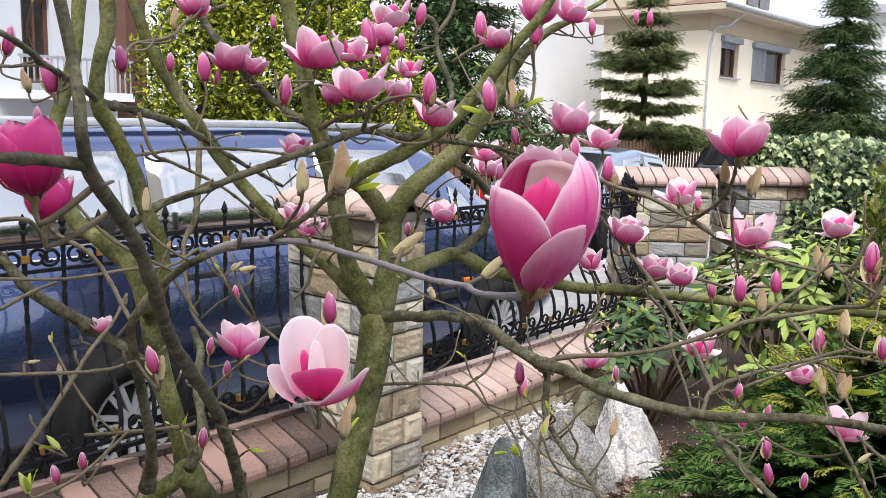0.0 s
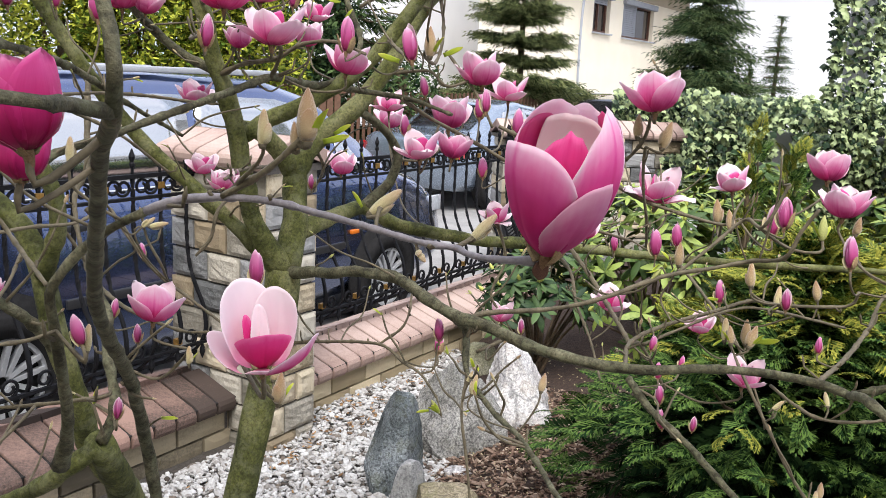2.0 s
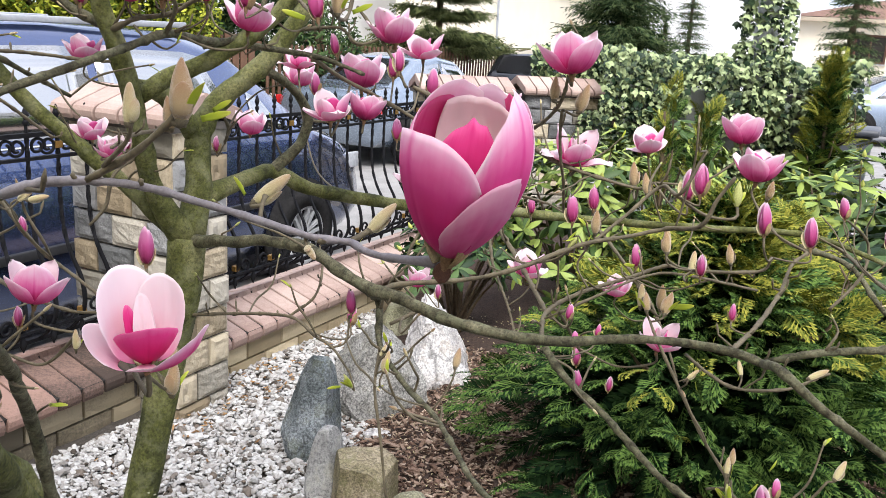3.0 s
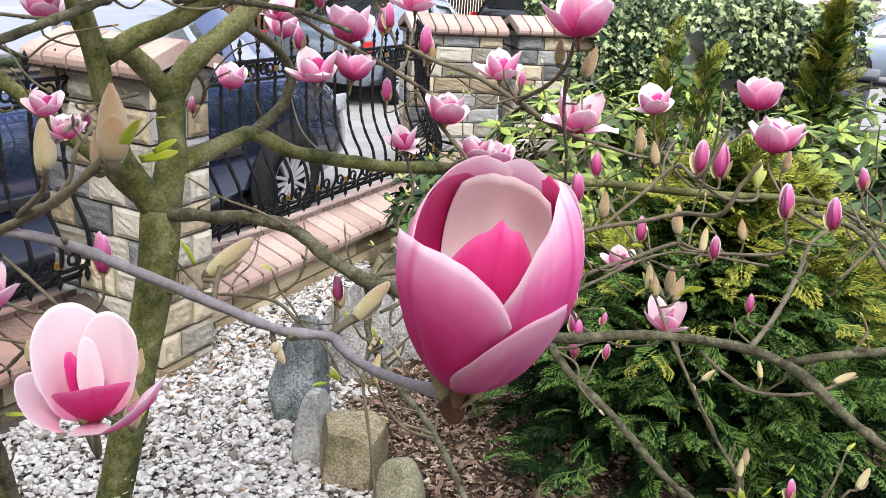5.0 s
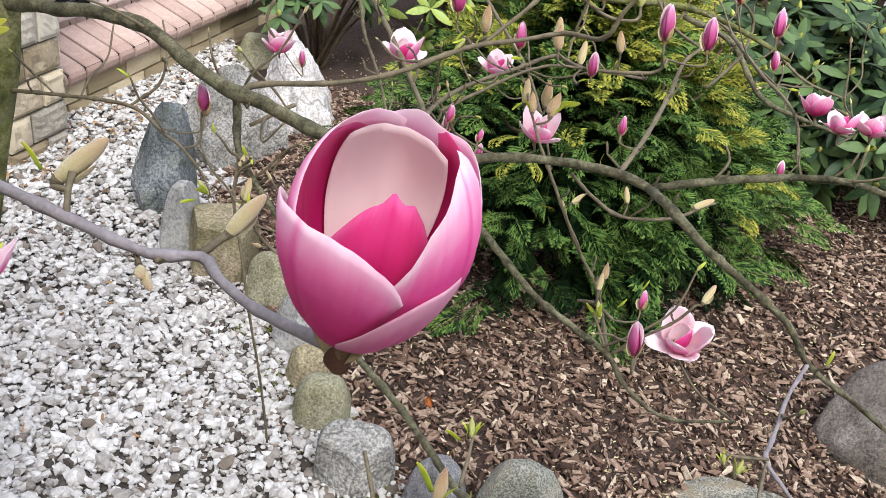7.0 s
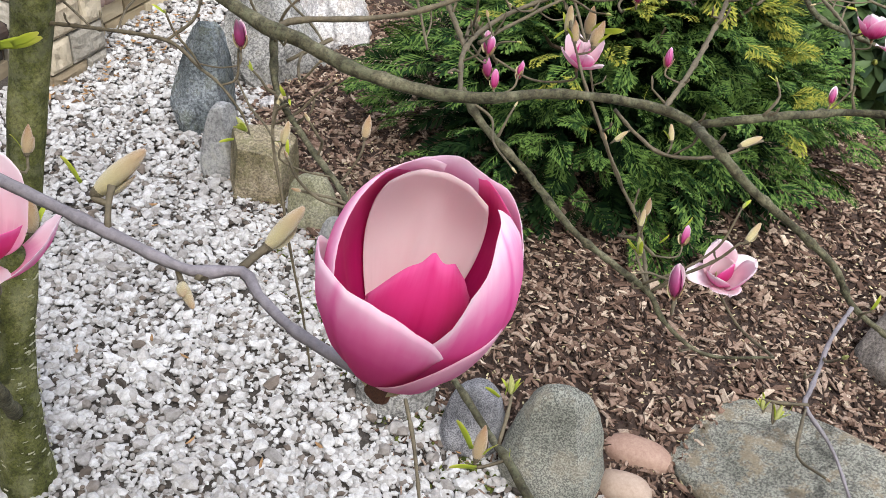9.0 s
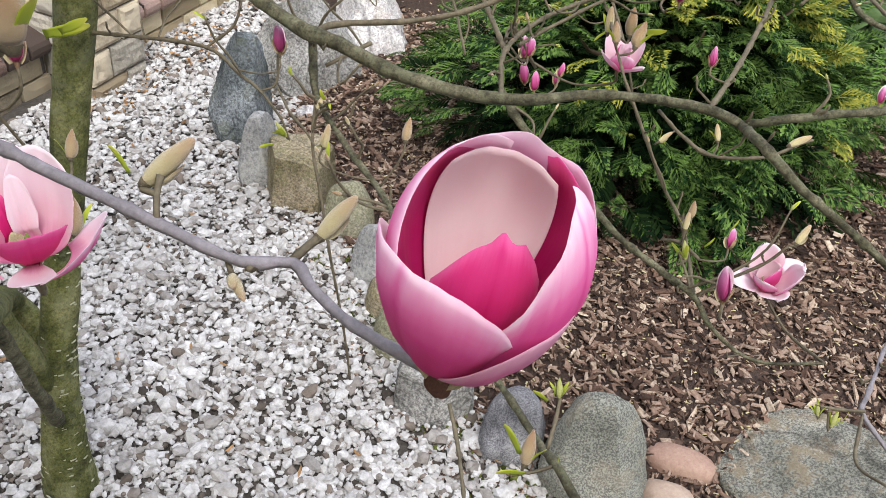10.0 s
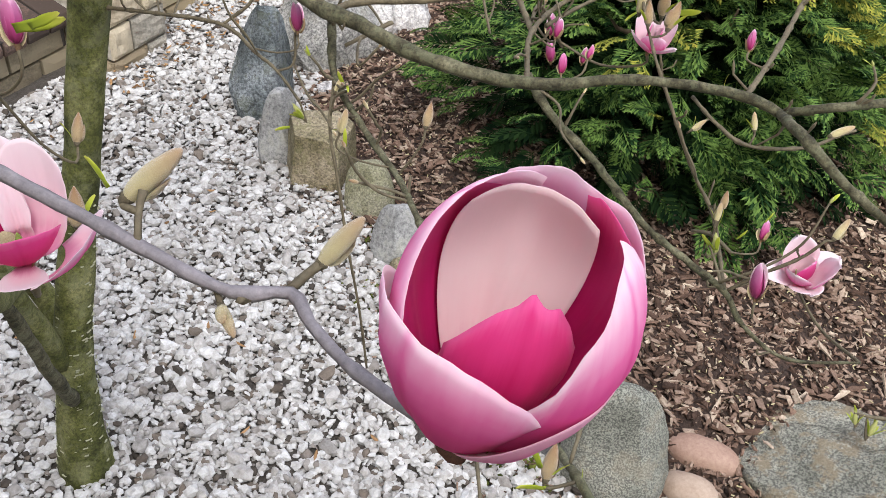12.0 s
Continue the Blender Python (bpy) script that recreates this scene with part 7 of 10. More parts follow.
def rim_petal(profile, half, rim, outer, inner, layer=0.0, flare=0.0, lean=0.0, thick=0.008, wave=0.03, groove=0.010, seed=0, nu=25, nv=24, tuck=(0.0, 0.0)):
    """A petal that lies on a cup of rows r, z; rim gives the height of its edge across its width, from -1 to 1; tuck draws its two sides inwards."""
    pr = spline([(r, z, 0.0) for r, z in profile], 0.02)
    order = np.argsort(pr[:, 1])
    pz, rr = pr[order, 1], pr[order, 0]
    edge = spline([(u, z, 0.0) for u, z in rim], 0.03)
    outs, ins, uvs = [], [], []

    def spot(u, v):
        top = float(np.interp(u, edge[:, 0], edge[:, 1])) + 0.012 * noise.noise(Vector((u * 4 + seed, seed * 2.0, 1)))
        # the foot gathers quickly outwards, so rows crowd there
        z = top * v ** 1.35
        r = float(np.interp(z, pz, rr)) + layer * min(1.0, z * 5) + flare * max(0.0, v - 0.55) ** 2 * 5 + lean * z
        r += wave * v * v * noise.noise(Vector((u * 1.8 + seed, v * 2.0, seed * 1.3))) + 0.3 * wave * v * noise.noise(Vector((u * 6 + seed, v * 5.0, seed)))
        r += groove * (math.exp(-(u / 0.10) ** 2) * -1.0 + 0.5 * math.exp(-((abs(u) - 0.30) / 0.18) ** 2)) * math.sin(math.pi * min(1, v * 1.1))
        r -= (tuck[0] if u < 0 else tuck[1]) * abs(u) ** 2.5 * min(1.0, z * 3)
        a = radians(half) * u
        return np.array([r * math.cos(a), r * math.sin(a), z])
    for j in range(nv):
        for i in range(nu):
            u, v = -1 + 2 * i / (nu - 1), j / (nv - 1)
            c = spot(u, v)
            du = spot(min(1, u + 0.02), v) - spot(max(-1, u - 0.02), v)
            dv = spot(u, min(1, v + 0.02)) - spot(u, max(0, v - 0.02))
            nrm = np.cross(dv, du)
            nrm /= np.linalg.norm(nrm) + 1e-9
            t = thick * (1 - 0.75 * max(abs(u), v) ** 5)
            outs.append(c)
            ins.append(c + nrm * t)
            uvs.append(((u + 1) / 2, v ** 2.0))
    return dressed(closed_petal("petal", (outs, ins), uvs, nu, nv), outer, inner)


def shell(profile, half, top, arch, outer, inner, **k):
    return dressed(closed_petal("petal", *shell_petal(profile, half, top, arch, **k)), outer, inner)


GOBLET = [(0.035, 0.0), (0.095, 0.04), (0.185, 0.13), (0.278, 0.28), (0.342, 0.46), (0.364, 0.61), (0.350, 0.76), (0.298, 0.90), (0.225, 1.00), (0.15, 1.06)]
BOWL = [(0.03, -0.01), (0.20, 0.02), (0.33, 0.12), (0.41, 0.30), (0.46, 0.55), (0.47, 0.80), (0.45, 1.10)]
SPREAD = [(0.03, 0), (0.22, 0.01), (0.40, 0.06), (0.55, 0.19), (0.66, 0.36), (0.73, 0.55)]
FAN = [(0.03, -0.02), (0.13, 0.05), (0.24, 0.16), (0.33, 0.32), (0.39, 0.50), (0.41, 0.60)]
SAUCER = [(0.03, -0.04), (0.25, -0.02), (0.42, 0.05), (0.54, 0.16), (0.61, 0.28), (0.66, 0.46)]
HERO = [
    (-58, rim_petal(GOBLET, 81, [(-1, 0.34), (-0.8, 0.55), (-0.5, 0.69), (-0.2, 0.745), (0.15, 0.765), (0.35, 0.755), (0.52, 0.72), (0.68, 0.655), (0.84, 0.56), (1, 0.42)], M_HERO_OUT, M_HERO_IN, 0.008, 0.02, seed=1, tuck=(0.0, 0.095))),
    (50, rim_petal(GOBLET, 52, [(-1, 0.42), (-0.9, 0.56), (-0.68, 0.75), (-0.48, 0.87), (-0.2, 0.97), (0.08, 1.025), (0.3, 1.035), (0.55, 0.93), (0.85, 0.68), (1, 0.46)], M_HERO_OUT, M_HERO_IN, 0.002, 0.0, seed=2, tuck=(0.085, 0.0))),
    (28, rim_petal(GOBLET, 58, [(-1, 0.13), (-0.75, 0.26), (-0.45, 0.41), (-0.15, 0.53), (0.15, 0.585), (0.5, 0.59), (0.8, 0.55), (1, 0.46)], M_HERO_FRONT, M_HERO_IN, 0.013, -0.008, wave=0.006, seed=3)),
    (-4, rim_petal(GOBLET, 58, [(-1, 0.60), (-0.6, 0.77), (-0.25, 0.82), (0, 0.865), (0.3, 0.83), (0.6, 0.81), (1, 0.64)], M_HERO_DEEP, M_HERO_IN, -0.075, 0.0, lean=-0.12, wave=0.02, seed=4)),
    (168, rim_petal(GOBLET, 48, [(-1, 0.86), (-0.6, 0.90), (0, 0.915), (0.6, 0.905), (1, 0.87)], M_HERO_BACK, M_HERO_IN, -0.058, 0.0, wave=0.010, groove=0.024, seed=5)),
    (-128, rim_petal(GOBLET, 66, [(-1, 0.94), (-0.6, 1.0), (-0.2, 1.0), (0.2, 0.94), (0.6, 0.80), (1, 0.55)], M_HERO_OUT, M_HERO_BACK, -0.016, -0.01, wave=0.010, seed=6)),
    (-122, rim_petal(GOBLET, 50, [(-1, 0.86), (-0.5, 0.90), (0, 0.86), (0.5, 0.72), (1, 0.50)], M_HERO_DEEP, M_HERO_DEEP, -0.032, 0.0, wave=0.006, seed=7)),
    (104, rim_petal(GOBLET, 34, [(-1, 0.66), (-0.4, 0.86), (0.2, 0.93), (0.6, 0.97), (1, 0.93)], M_HERO_DEEP, M_HERO_DEEP, -0.014, 0.0, wave=0.006, seed=8)),
    (130, rim_petal(GOBLET, 58, [(-1, 0.60), (-0.7, 0.88), (-0.35, 0.95), (0.0, 0.95), (0.5, 1.0), (1, 0.92)], M_HERO_OUT, M_HERO_BACK, 0.008, 0.01, wave=0.030, seed=9)),
]
WIDE = [
    (-150, rim_petal(BOWL, 64, [(-1, 0.44), (-0.85, 0.72), (-0.6, 0.93), (-0.25, 1.04), (0.1, 1.05), (0.45, 0.97), (0.8, 0.74), (1, 0.45)], M_PETAL_PALE, M_PETAL_IN, 0.0, 0.03, seed=11)),
    (142, rim_petal(BOWL, 54, [(-1, 0.40), (-0.82, 0.64), (-0.5, 0.82), (-0.1, 0.91), (0.3, 0.93), (0.6, 0.84), (0.85, 0.64), (1, 0.40)], M_PETAL_OUT, M_PETAL_IN, -0.02, 0.0, seed=12)),
    (180, rim_petal(BOWL, 30, [(-1, 0.36), (-0.5, 0.64), (0, 0.74), (0.5, 0.66), (1, 0.36)], M_PETAL_OUT, M_PETAL_IN, -0.17, 0.0, seed=13)),
    (-150, rim_petal(BOWL, 22, [(-1, 0.30), (-0.4, 0.54), (0.1, 0.62), (0.6, 0.58), (1, 0.34)], M_PETAL_OUT, M_HERO_DEEP, -0.14, 0.0, seed=14)),
    (2, rim_petal(FAN, 74, [(-1, 0.36), (-0.75, 0.44), (-0.35, 0.51), (0, 0.55), (0.4, 0.52), (0.75, 0.45), (1, 0.36)], M_HERO_DEEP, M_PETAL_IN, 0.0, 0.02, seed=15)),
    (-106, rim_petal(SAUCER, 50, [(-1, 0.14), (-0.7, 0.31), (-0.35, 0.41), (0, 0.43), (0.35, 0.37), (0.7, 0.28), (1, 0.14)], M_PETAL_OUT, M_PETAL_IN, 0.0, 0.02, seed=16)),
    (56, rim_petal(SAUCER, 54, [(-1, 0.14), (-0.7, 0.28), (-0.35, 0.39), (0.05, 0.49), (0.3, 0.46), (0.7, 0.33), (1, 0.14)], M_PETAL_OUT, M_PETAL_IN, 0.01, 0.04, seed=17)),
    (-8, shell(SPREAD, 40, 0.50, 0.6, M_PETAL_PALE, M_PETAL_IN, layer=0.03, seed=18)),
]
CUP = [dressed(petal_mesh("petal", (84, 62, 34, 14, 6, 2), 0.46, 2.0, 1.12, seed=k + 6, wave=0.06), M_PETAL_OUT, M_PETAL_IN) for k in range(2)] + \
      [dressed(petal_mesh("petal", (86, 70, 46, 30, 24, 22), 0.44, 1.7, 1.06, seed=k + 8, wave=0.08), M_PETAL_OUT, M_PETAL_IN) for k in range(2)]
SHUT = [dressed(petal_mesh("petal", (84, 62, 34, 14, 6, 2), 0.46, 2.0, 1.12, seed=k + 26, wave=0.05), M_PETAL_DEEP, M_PETAL_IN) for k in range(2)]
OPEN = [dressed(petal_mesh("petal", (88, 76, 62, 52, 46, 40), 0.36, 1.6, 0.84, seed=k + 11, wave=0.07), M_PETAL_PALE, M_PETAL_IN) for k in range(2)] + \
       [dressed(petal_mesh("petal", (88, 80, 72, 68, 70, 78), 0.32, 1.4, 0.84, seed=k + 13, wave=0.1), M_PETAL_PALE, M_PETAL_IN) for k in range(2)]
INNER = [dressed(petal_mesh("petal", (70, 40, 14, 0, -6, -8), 0.40, 2.2, 0.82, seed=k + 16, wave=0.05), M_PETAL_DEEP, M_PETAL_IN) for k in range(2)]
BUDP = [dressed(petal_mesh("petal", (48, 26, 6, -8, -16, -22), 0.24, 3.4, 1.08, seed=k + 21, wave=0.02, base_r=0.03), M_PETAL_BUD, M_PETAL_IN) for k in range(2)]
TIPS = []


def petal_of(owner, me, spin, lean=0.0, size=1.0):
    ob = new("petal", me)
    ob.parent = owner
    ob.matrix_local = Matrix.Rotation(radians(spin), 4, "Z") @ Matrix.Rotation(radians(lean), 4, "Y") @ Matrix.Diagonal((size, size, size, 1))


CORE = tube_mesh("pistil", [(0, 0, -0.02, 0.04), (0, 0, 0.08, 0.055), (0, 0, 0.2, 0.045), (0, 0, 0.30, 0.01)], 8)
CORE.materials.append(M_RHODO_LIGHT)
FOOT = tube_mesh("calyx", [(0, 0, -0.16, 0.035), (0, 0, -0.10, 0.05), (0, 0, -0.03, 0.062), (0, 0, 0.02, 0.058)], 9)
FOOT.materials.append(M_CALYX)
HUSK = dressed(petal_mesh("husk", (60, 30, 14, 10), 0.20, 2.4, 0.26, nu=7, nv=7), M_HUSK, M_HUSK)
BRACT = dressed(petal_mesh("bract", (60, 30, 14, 10), 0.12, 3.0, 0.34, nu=5, nv=6), M_BUD_BROWN, M_BUD_CREAM)
LABELS = {"closed": "nearly closed large pink magnolia flower", "goblet": "large pink goblet-shaped magnolia flower, pale inside", "cup": "half-open pink cup-shaped magnolia flower", "bowl": "wide-open magnolia flower with pale upright petals and a deep pink front", "saucer": "wide-open pale pink magnolia flower", "half": "closed deep pink magnolia flower bud"}


def bloom(kind, at, height, axis, spin):
    f = new("flower")
    f.parent = magnolia
    r7 = random.Random(int(abs(at[0] * 7919 + at[1] * 104729 + at[2] * 31) * 1000))
    z = Vector(axis).normalized()
    base = Vector(at) - z * height * 0.5
    x = Vector((-2.45, 0.62, 1.65)) - Vector(at)
    x = (x - z * x.dot(z)).normalized()
    y = z.cross(x)
    turn = Matrix((x, y, z)).transposed().to_4x4()
    if kind == "half":
        height *= 0.88
        base = Vector(at) - z * height * 0.5
    f.matrix_local = HOME @ Matrix.Translation(base) @ turn @ Matrix.Diagonal((height, height, height, 1))
    tagged(f, LABELS[kind])
    j = lambda a: r7.uniform(-a, a)
    if kind == "goblet":
        for turn_, me in HERO:
            petal_of(f, me, turn_)
    elif kind == "bowl":
        for turn_, me in WIDE:
            petal_of(f, me, spin + turn_)
    elif kind == "closed":
        for k in range(3):
            petal_of(f, SHUT[k % 2], spin + 120 * k + j(10), -7, 0.95)
        for k in range(3):
            petal_of(f, SHUT[k % 2], spin + 60 + 120 * k + j(10), -10, 0.9)
    elif kind == "cup":
        wide = r7.uniform(-4, 14)
        for k in range(3):
            petal_of(f, CUP[2 + k % 2], spin + 120 * k + j(14), wide + j(8), 0.95 + j(0.06))
        for k in range(3):
            petal_of(f, CUP[k % 2], spin + 60 + 120 * k + j(14), j(6), 0.92 + j(0.05))
        for k in range(2):
            petal_of(f, INNER[k % 2], spin + 30 + 180 * k + j(30), j(5), 0.95 + j(0.05))
    elif kind == "saucer":
        for k in range(3):
            petal_of(f, OPEN[k % 2] if r7.random() < 0.5 else OPEN[2 + k % 2], spin + 120 * k + j(16), j(8), 1.0 + j(0.06))
        for k in range(3):
            petal_of(f, CUP[k % 2], spin + 60 + 120 * k + j(12), 4 + j(8), (0.95 if abs((spin + 60 + 120 * k + 180) % 360 - 180) > 60 else 0.74) + j(0.05))
        for k in range(2):
            petal_of(f, INNER[k % 2], spin + 20 + 170 * k + j(20), j(5), 0.85)
    else:
        for k in range(3):
            petal_of(f, BUDP[k % 2], spin + 120 * k + j(12), j(4), 0.94 + j(0.07))
        for k in range(2):
            petal_of(f, BUDP[1], spin + 60 + 150 * k + j(12), 5 + j(5), 0.74 + j(0.1))
    if kind != "half":
        ob = new("pistil", CORE)
        ob.parent = f
    ob = new("calyx", FOOT)
    ob.parent = f
    if kind == "goblet":
        ob.matrix_local = Matrix.Diagonal((0.80, 0.80, 0.6, 1))
        # shrivelled winter scale hanging from the flower's foot
        husk = new("husk", HUSK)
        husk.parent = f
        husk.matrix_local = Matrix.Rotation(radians(-35), 4, "Z") @ Matrix.Translation((0.035, 0, -0.02)) @ Matrix.Rotation(radians(150), 4, "Y") @ Matrix.Diagonal((0.42, 0.30, 0.55, 1))
    for k in range(2):
        ob = new("bract", BRACT)
        ob.parent = f
        big = r7.uniform(1.2, 1.9) if kind == "half" else 1.0
        ob.matrix_local = Matrix.Rotation(radians(80 + 170 * k + j(30)), 4, "Z") @ Matrix.Translation((0.0, 0, -0.05)) @ Matrix.Diagonal((big, big, big, 1))
    if kind != "goblet":
        TIPS.append((tuple(base - Vector(axis).normalized() * height * 0.14), tuple(axis), max(0.0016, height * 0.034)))


def bud_mesh(name, mat, slim=False):
    if slim:
        rows = [(0, 0, -0.06, 0.08), (0, 0, 0.0, 0.11), (0.003, 0, 0.14, 0.15), (0.010, 0, 0.38, 0.168), (0.022, 0, 0.62, 0.152), (0.032, 0, 0.82, 0.112), (0.036, 0, 0.94, 0.07), (0.034, 0, 1.0, 0.03)]
    else:
        rows = [(0, 0, -0.06, 0.08), (0, 0, 0.0, 0.12), (0.003, 0, 0.12, 0.18), (0.010, 0, 0.32, 0.212), (0.020, 0, 0.52, 0.192), (0.030, 0, 0.72, 0.142), (0.036, 0, 0.88, 0.08), (0.034, 0, 1.0, 0.02)]
    me = tube_mesh(name, spline(rows, 0.06), 12, 0.08)
    me.materials.append(mat)
    me.polygons.foreach_set("use_smooth", [True] * len(me.polygons))
    return me


BUDS = {"brown": bud_mesh("bud_scale", M_BUD_BROWN_SCALE), "cream": bud_mesh("bud_scale", M_BUD_CREAM_SCALE, True), "green": bud_mesh("bud_scale", M_BUD_GREEN)}
COLLAR = tube_mesh("bud_collar", [(0, 0, -0.14, 0.075), (0, 0, -0.08, 0.095), (0, 0, -0.03, 0.12), (0, 0, 0.02, 0.105)], 10, 0.15)
COLLAR.materials.append(M_TWIG)
COLLAR.polygons.foreach_set("use_smooth", [True] * len(COLLAR.polygons))
SCALE = {k: dressed(petal_mesh("outer_scale", (70, 30, 6, -6, -16), 0.20, 4.2, 0.66, nu=9, nv=9, wave=0.02, thick=0.014, base_r=0.12), m, m) for k, m in (("brown", M_BUD_BROWN_SCALE), ("cream", M_BUD_CREAM_SCALE))}
YOUNG = dressed(petal_mesh("young_leaf", (40, 34, 40, 52), 0.105, 3.0, 0.85, nu=5, nv=8, wave=0.08, thick=0.008), M_LEAF_YOUNG, M_LEAF_YOUNG)


def sprout(at, length, axis):
    """A single bright young leaf opening from a bud."""
    ob = new("young_leaf", YOUNG)
    ob.parent = magnolia
    ob.matrix_local = HOME @ aim(Vector(at), axis, 0, length * 1.1) @ Matrix.Rotation(radians(-42), 4, "Y")


def bud(kind, at, length, axis, leaves):
    b = new("leaf_bud")
    b.parent = magnolia
    r7 = random.Random(int(abs(at[0] * 7919 + at[1] * 104729) * 1000))
    base = Vector(at) - Vector(axis).normalized() * length * 0.5
    b.matrix_local = HOME @ aim(base, axis, r7.uniform(0, 360), length)
    tagged(b, {"brown": "fuzzy brown magnolia bud", "cream": "fuzzy cream-coloured magnolia bud", "green": "opening green magnolia leaf bud"}[kind])
    ob = new("bud_scale", BUDS[kind])
    ob.parent = b
    if kind != "green":
        ob = new("bud_collar", COLLAR)
        ob.parent = b
        if length > 0.012:
            ob = new("outer_scale", SCALE[kind])
            ob.parent = b
            ob.matrix_local = Matrix.Rotation(radians(r7.uniform(0, 360)), 4, "Z")
    if kind == "green":
        ob.matrix_local = Matrix.Diagonal((0.7, 0.7, 0.8, 1))
    for k in range((1 if kind != "green" else 3) * leaves):
        ob = new("young_leaf", YOUNG)
        ob.parent = b
        ob.matrix_local = Matrix.Rotation(radians(r7.uniform(0, 360)), 4, "Z") @ Matrix.Translation((0.06, 0, 0.04)) @ Matrix.Diagonal((0.85, 0.85, 0.85, 1))
    TIPS.append((tuple(base - Vector(axis).normalized() * length * 0.05), tuple(axis), max(0.0014, length * 0.05)))




def lenticels(owner):
    """Short pale dashes across the smooth bark at the trunk's foot."""
    r9 = random.Random(33)
    axis_z = [0.0, 0.06, 0.18, 0.36, 0.70]
    v = [(-1, -1, 0), (1, -1, 0), (1, 1, 0), (-1, 1, 0), (-0.8, -0.6, 1), (0.8, -0.6, 1), (0.8, 0.6, 1), (-0.8, 0.6, 1)]
    f = [(0, 3, 2, 1), (4, 5, 6, 7), (0, 1, 5, 4), (1, 2, 6, 5), (2, 3, 7, 6), (3, 0, 4, 7)]
    pos, mats = [], []
    for _ in range(240):
        z = 0.03 + 0.62 * r9.random() ** 1.3
        a = r9.uniform(0, 2 * math.pi)
        cx = float(np.interp(z, axis_z, (-1.633, -1.625, -1.597, -1.555, -1.45)))
        r = 0.95 * float(np.interp(z, axis_z, (0.066, 0.06, 0.047, 0.040, 0.036))) - 0.0012
        out_ = np.array([math.cos(a), math.sin(a), 0.0])
        side = np.array([-math.sin(a), math.cos(a), 0.0])
        pos.append(np.array([cx + 1.61, float(np.interp(z, axis_z, (-0.038, -0.035, -0.022, -0.012, -0.015))), z]) + out_ * r)
        ln = r9.uniform(0.002, 0.007)
        mats.append(np.stack([side * ln, np.array([0, 0, 1.0]) * r9.uniform(0.0006, 0.0012), out_ * 0.003], 1))
    tagged(part_mesh("lenticel", scatter_mesh("lenticel", v, f, pos, mats), M_LENTICEL, owner, smooth=False), kind="stuff")


lenticels(magnolia)
limb("trunk", [(-1.640, 1.800, -0.050, 0.0760), (-1.625, 1.805, 0.060, 0.0600), (-1.597, 1.818, 0.180, 0.0470), (-1.555, 1.828, 0.360, 0.0400), (-1.450, 1.825, 0.700, 0.0360), (-1.385, 1.820, 0.920, 0.0370), (-1.355, 1.812, 1.050, 0.0400), (-1.336, 1.816, 1.154, 0.0420)])
limb("limb", [(-1.336, 1.817, 1.148, 0.0385), (-1.388, 1.834, 1.230, 0.0277), (-1.419, 1.841, 1.309, 0.0247), (-1.439, 1.838, 1.397, 0.0244), (-1.455, 1.844, 1.482, 0.0229), (-1.486, 1.855, 1.577, 0.0219), (-1.508, 1.873, 1.681, 0.0193), (-1.528, 1.886, 1.771, 0.0180), (-1.544, 1.901, 1.894, 0.0160), (-1.557, 1.910, 2.002, 0.0136)])
limb("limb", [(-1.332, 1.814, 1.154, 0.0372), (-1.287, 1.831, 1.258, 0.0326), (-1.244, 1.865, 1.356, 0.0306), (-1.199, 1.858, 1.419, 0.0282), (-1.116, 1.811, 1.498, 0.0257), (-1.037, 1.773, 1.598, 0.0246), (-0.972, 1.750, 1.695, 0.0207), (-0.901, 1.720, 1.787, 0.0153), (-0.784, 1.691, 1.851, 0.0100), (-0.678, 1.659, 1.910, 0.0066), (-0.578, 1.636, 1.978, 0.0045)])
limb("limb", [(-1.245, 1.863, 1.343, 0.0266), (-1.325, 1.885, 1.438, 0.0219), (-1.413, 1.868, 1.462, 0.0186)])
limb("limb", [(-1.426, 1.849, 1.445, 0.0208), (-1.360, 1.813, 1.488, 0.0210), (-1.308, 1.761, 1.526, 0.0210), (-1.250, 1.706, 1.581, 0.0204), (-1.194, 1.658, 1.652, 0.0186), (-1.158, 1.604, 1.738, 0.0165), (-1.128, 1.554, 1.809, 0.0133), (-1.097, 1.521, 1.887, 0.0102), (-1.083, 1.505, 1.957, 0.0072)])
limb("branch", [(-1.333, 1.813, 1.148, 0.0185), (-1.363, 1.668, 1.177, 0.0155), (-1.391, 1.506, 1.205, 0.0142), (-1.435, 1.402, 1.200, 0.0138), (-1.470, 1.298, 1.179, 0.0130), (-1.483, 1.219, 1.175, 0.0129), (-1.485, 1.109, 1.157, 0.0119), (-1.454, 0.979, 1.148, 0.0109), (-1.380, 0.882, 1.151, 0.0089), (-1.347, 0.794, 1.154, 0.0084), (-1.322, 0.716, 1.147, 0.0087), (-1.328, 0.676, 1.140, 0.0086)])
limb("branch", [(-1.329, 0.679, 1.141, 0.0070), (-1.327, 0.619, 1.168, 0.0078), (-1.290, 0.563, 1.175, 0.0074), (-1.231, 0.477, 1.178, 0.0072), (-1.238, 0.415, 1.194, 0.0065), (-1.209, 0.360, 1.179, 0.0057), (-1.156, 0.281, 1.155, 0.0042), (-1.089, 0.206, 1.116, 0.0027)])
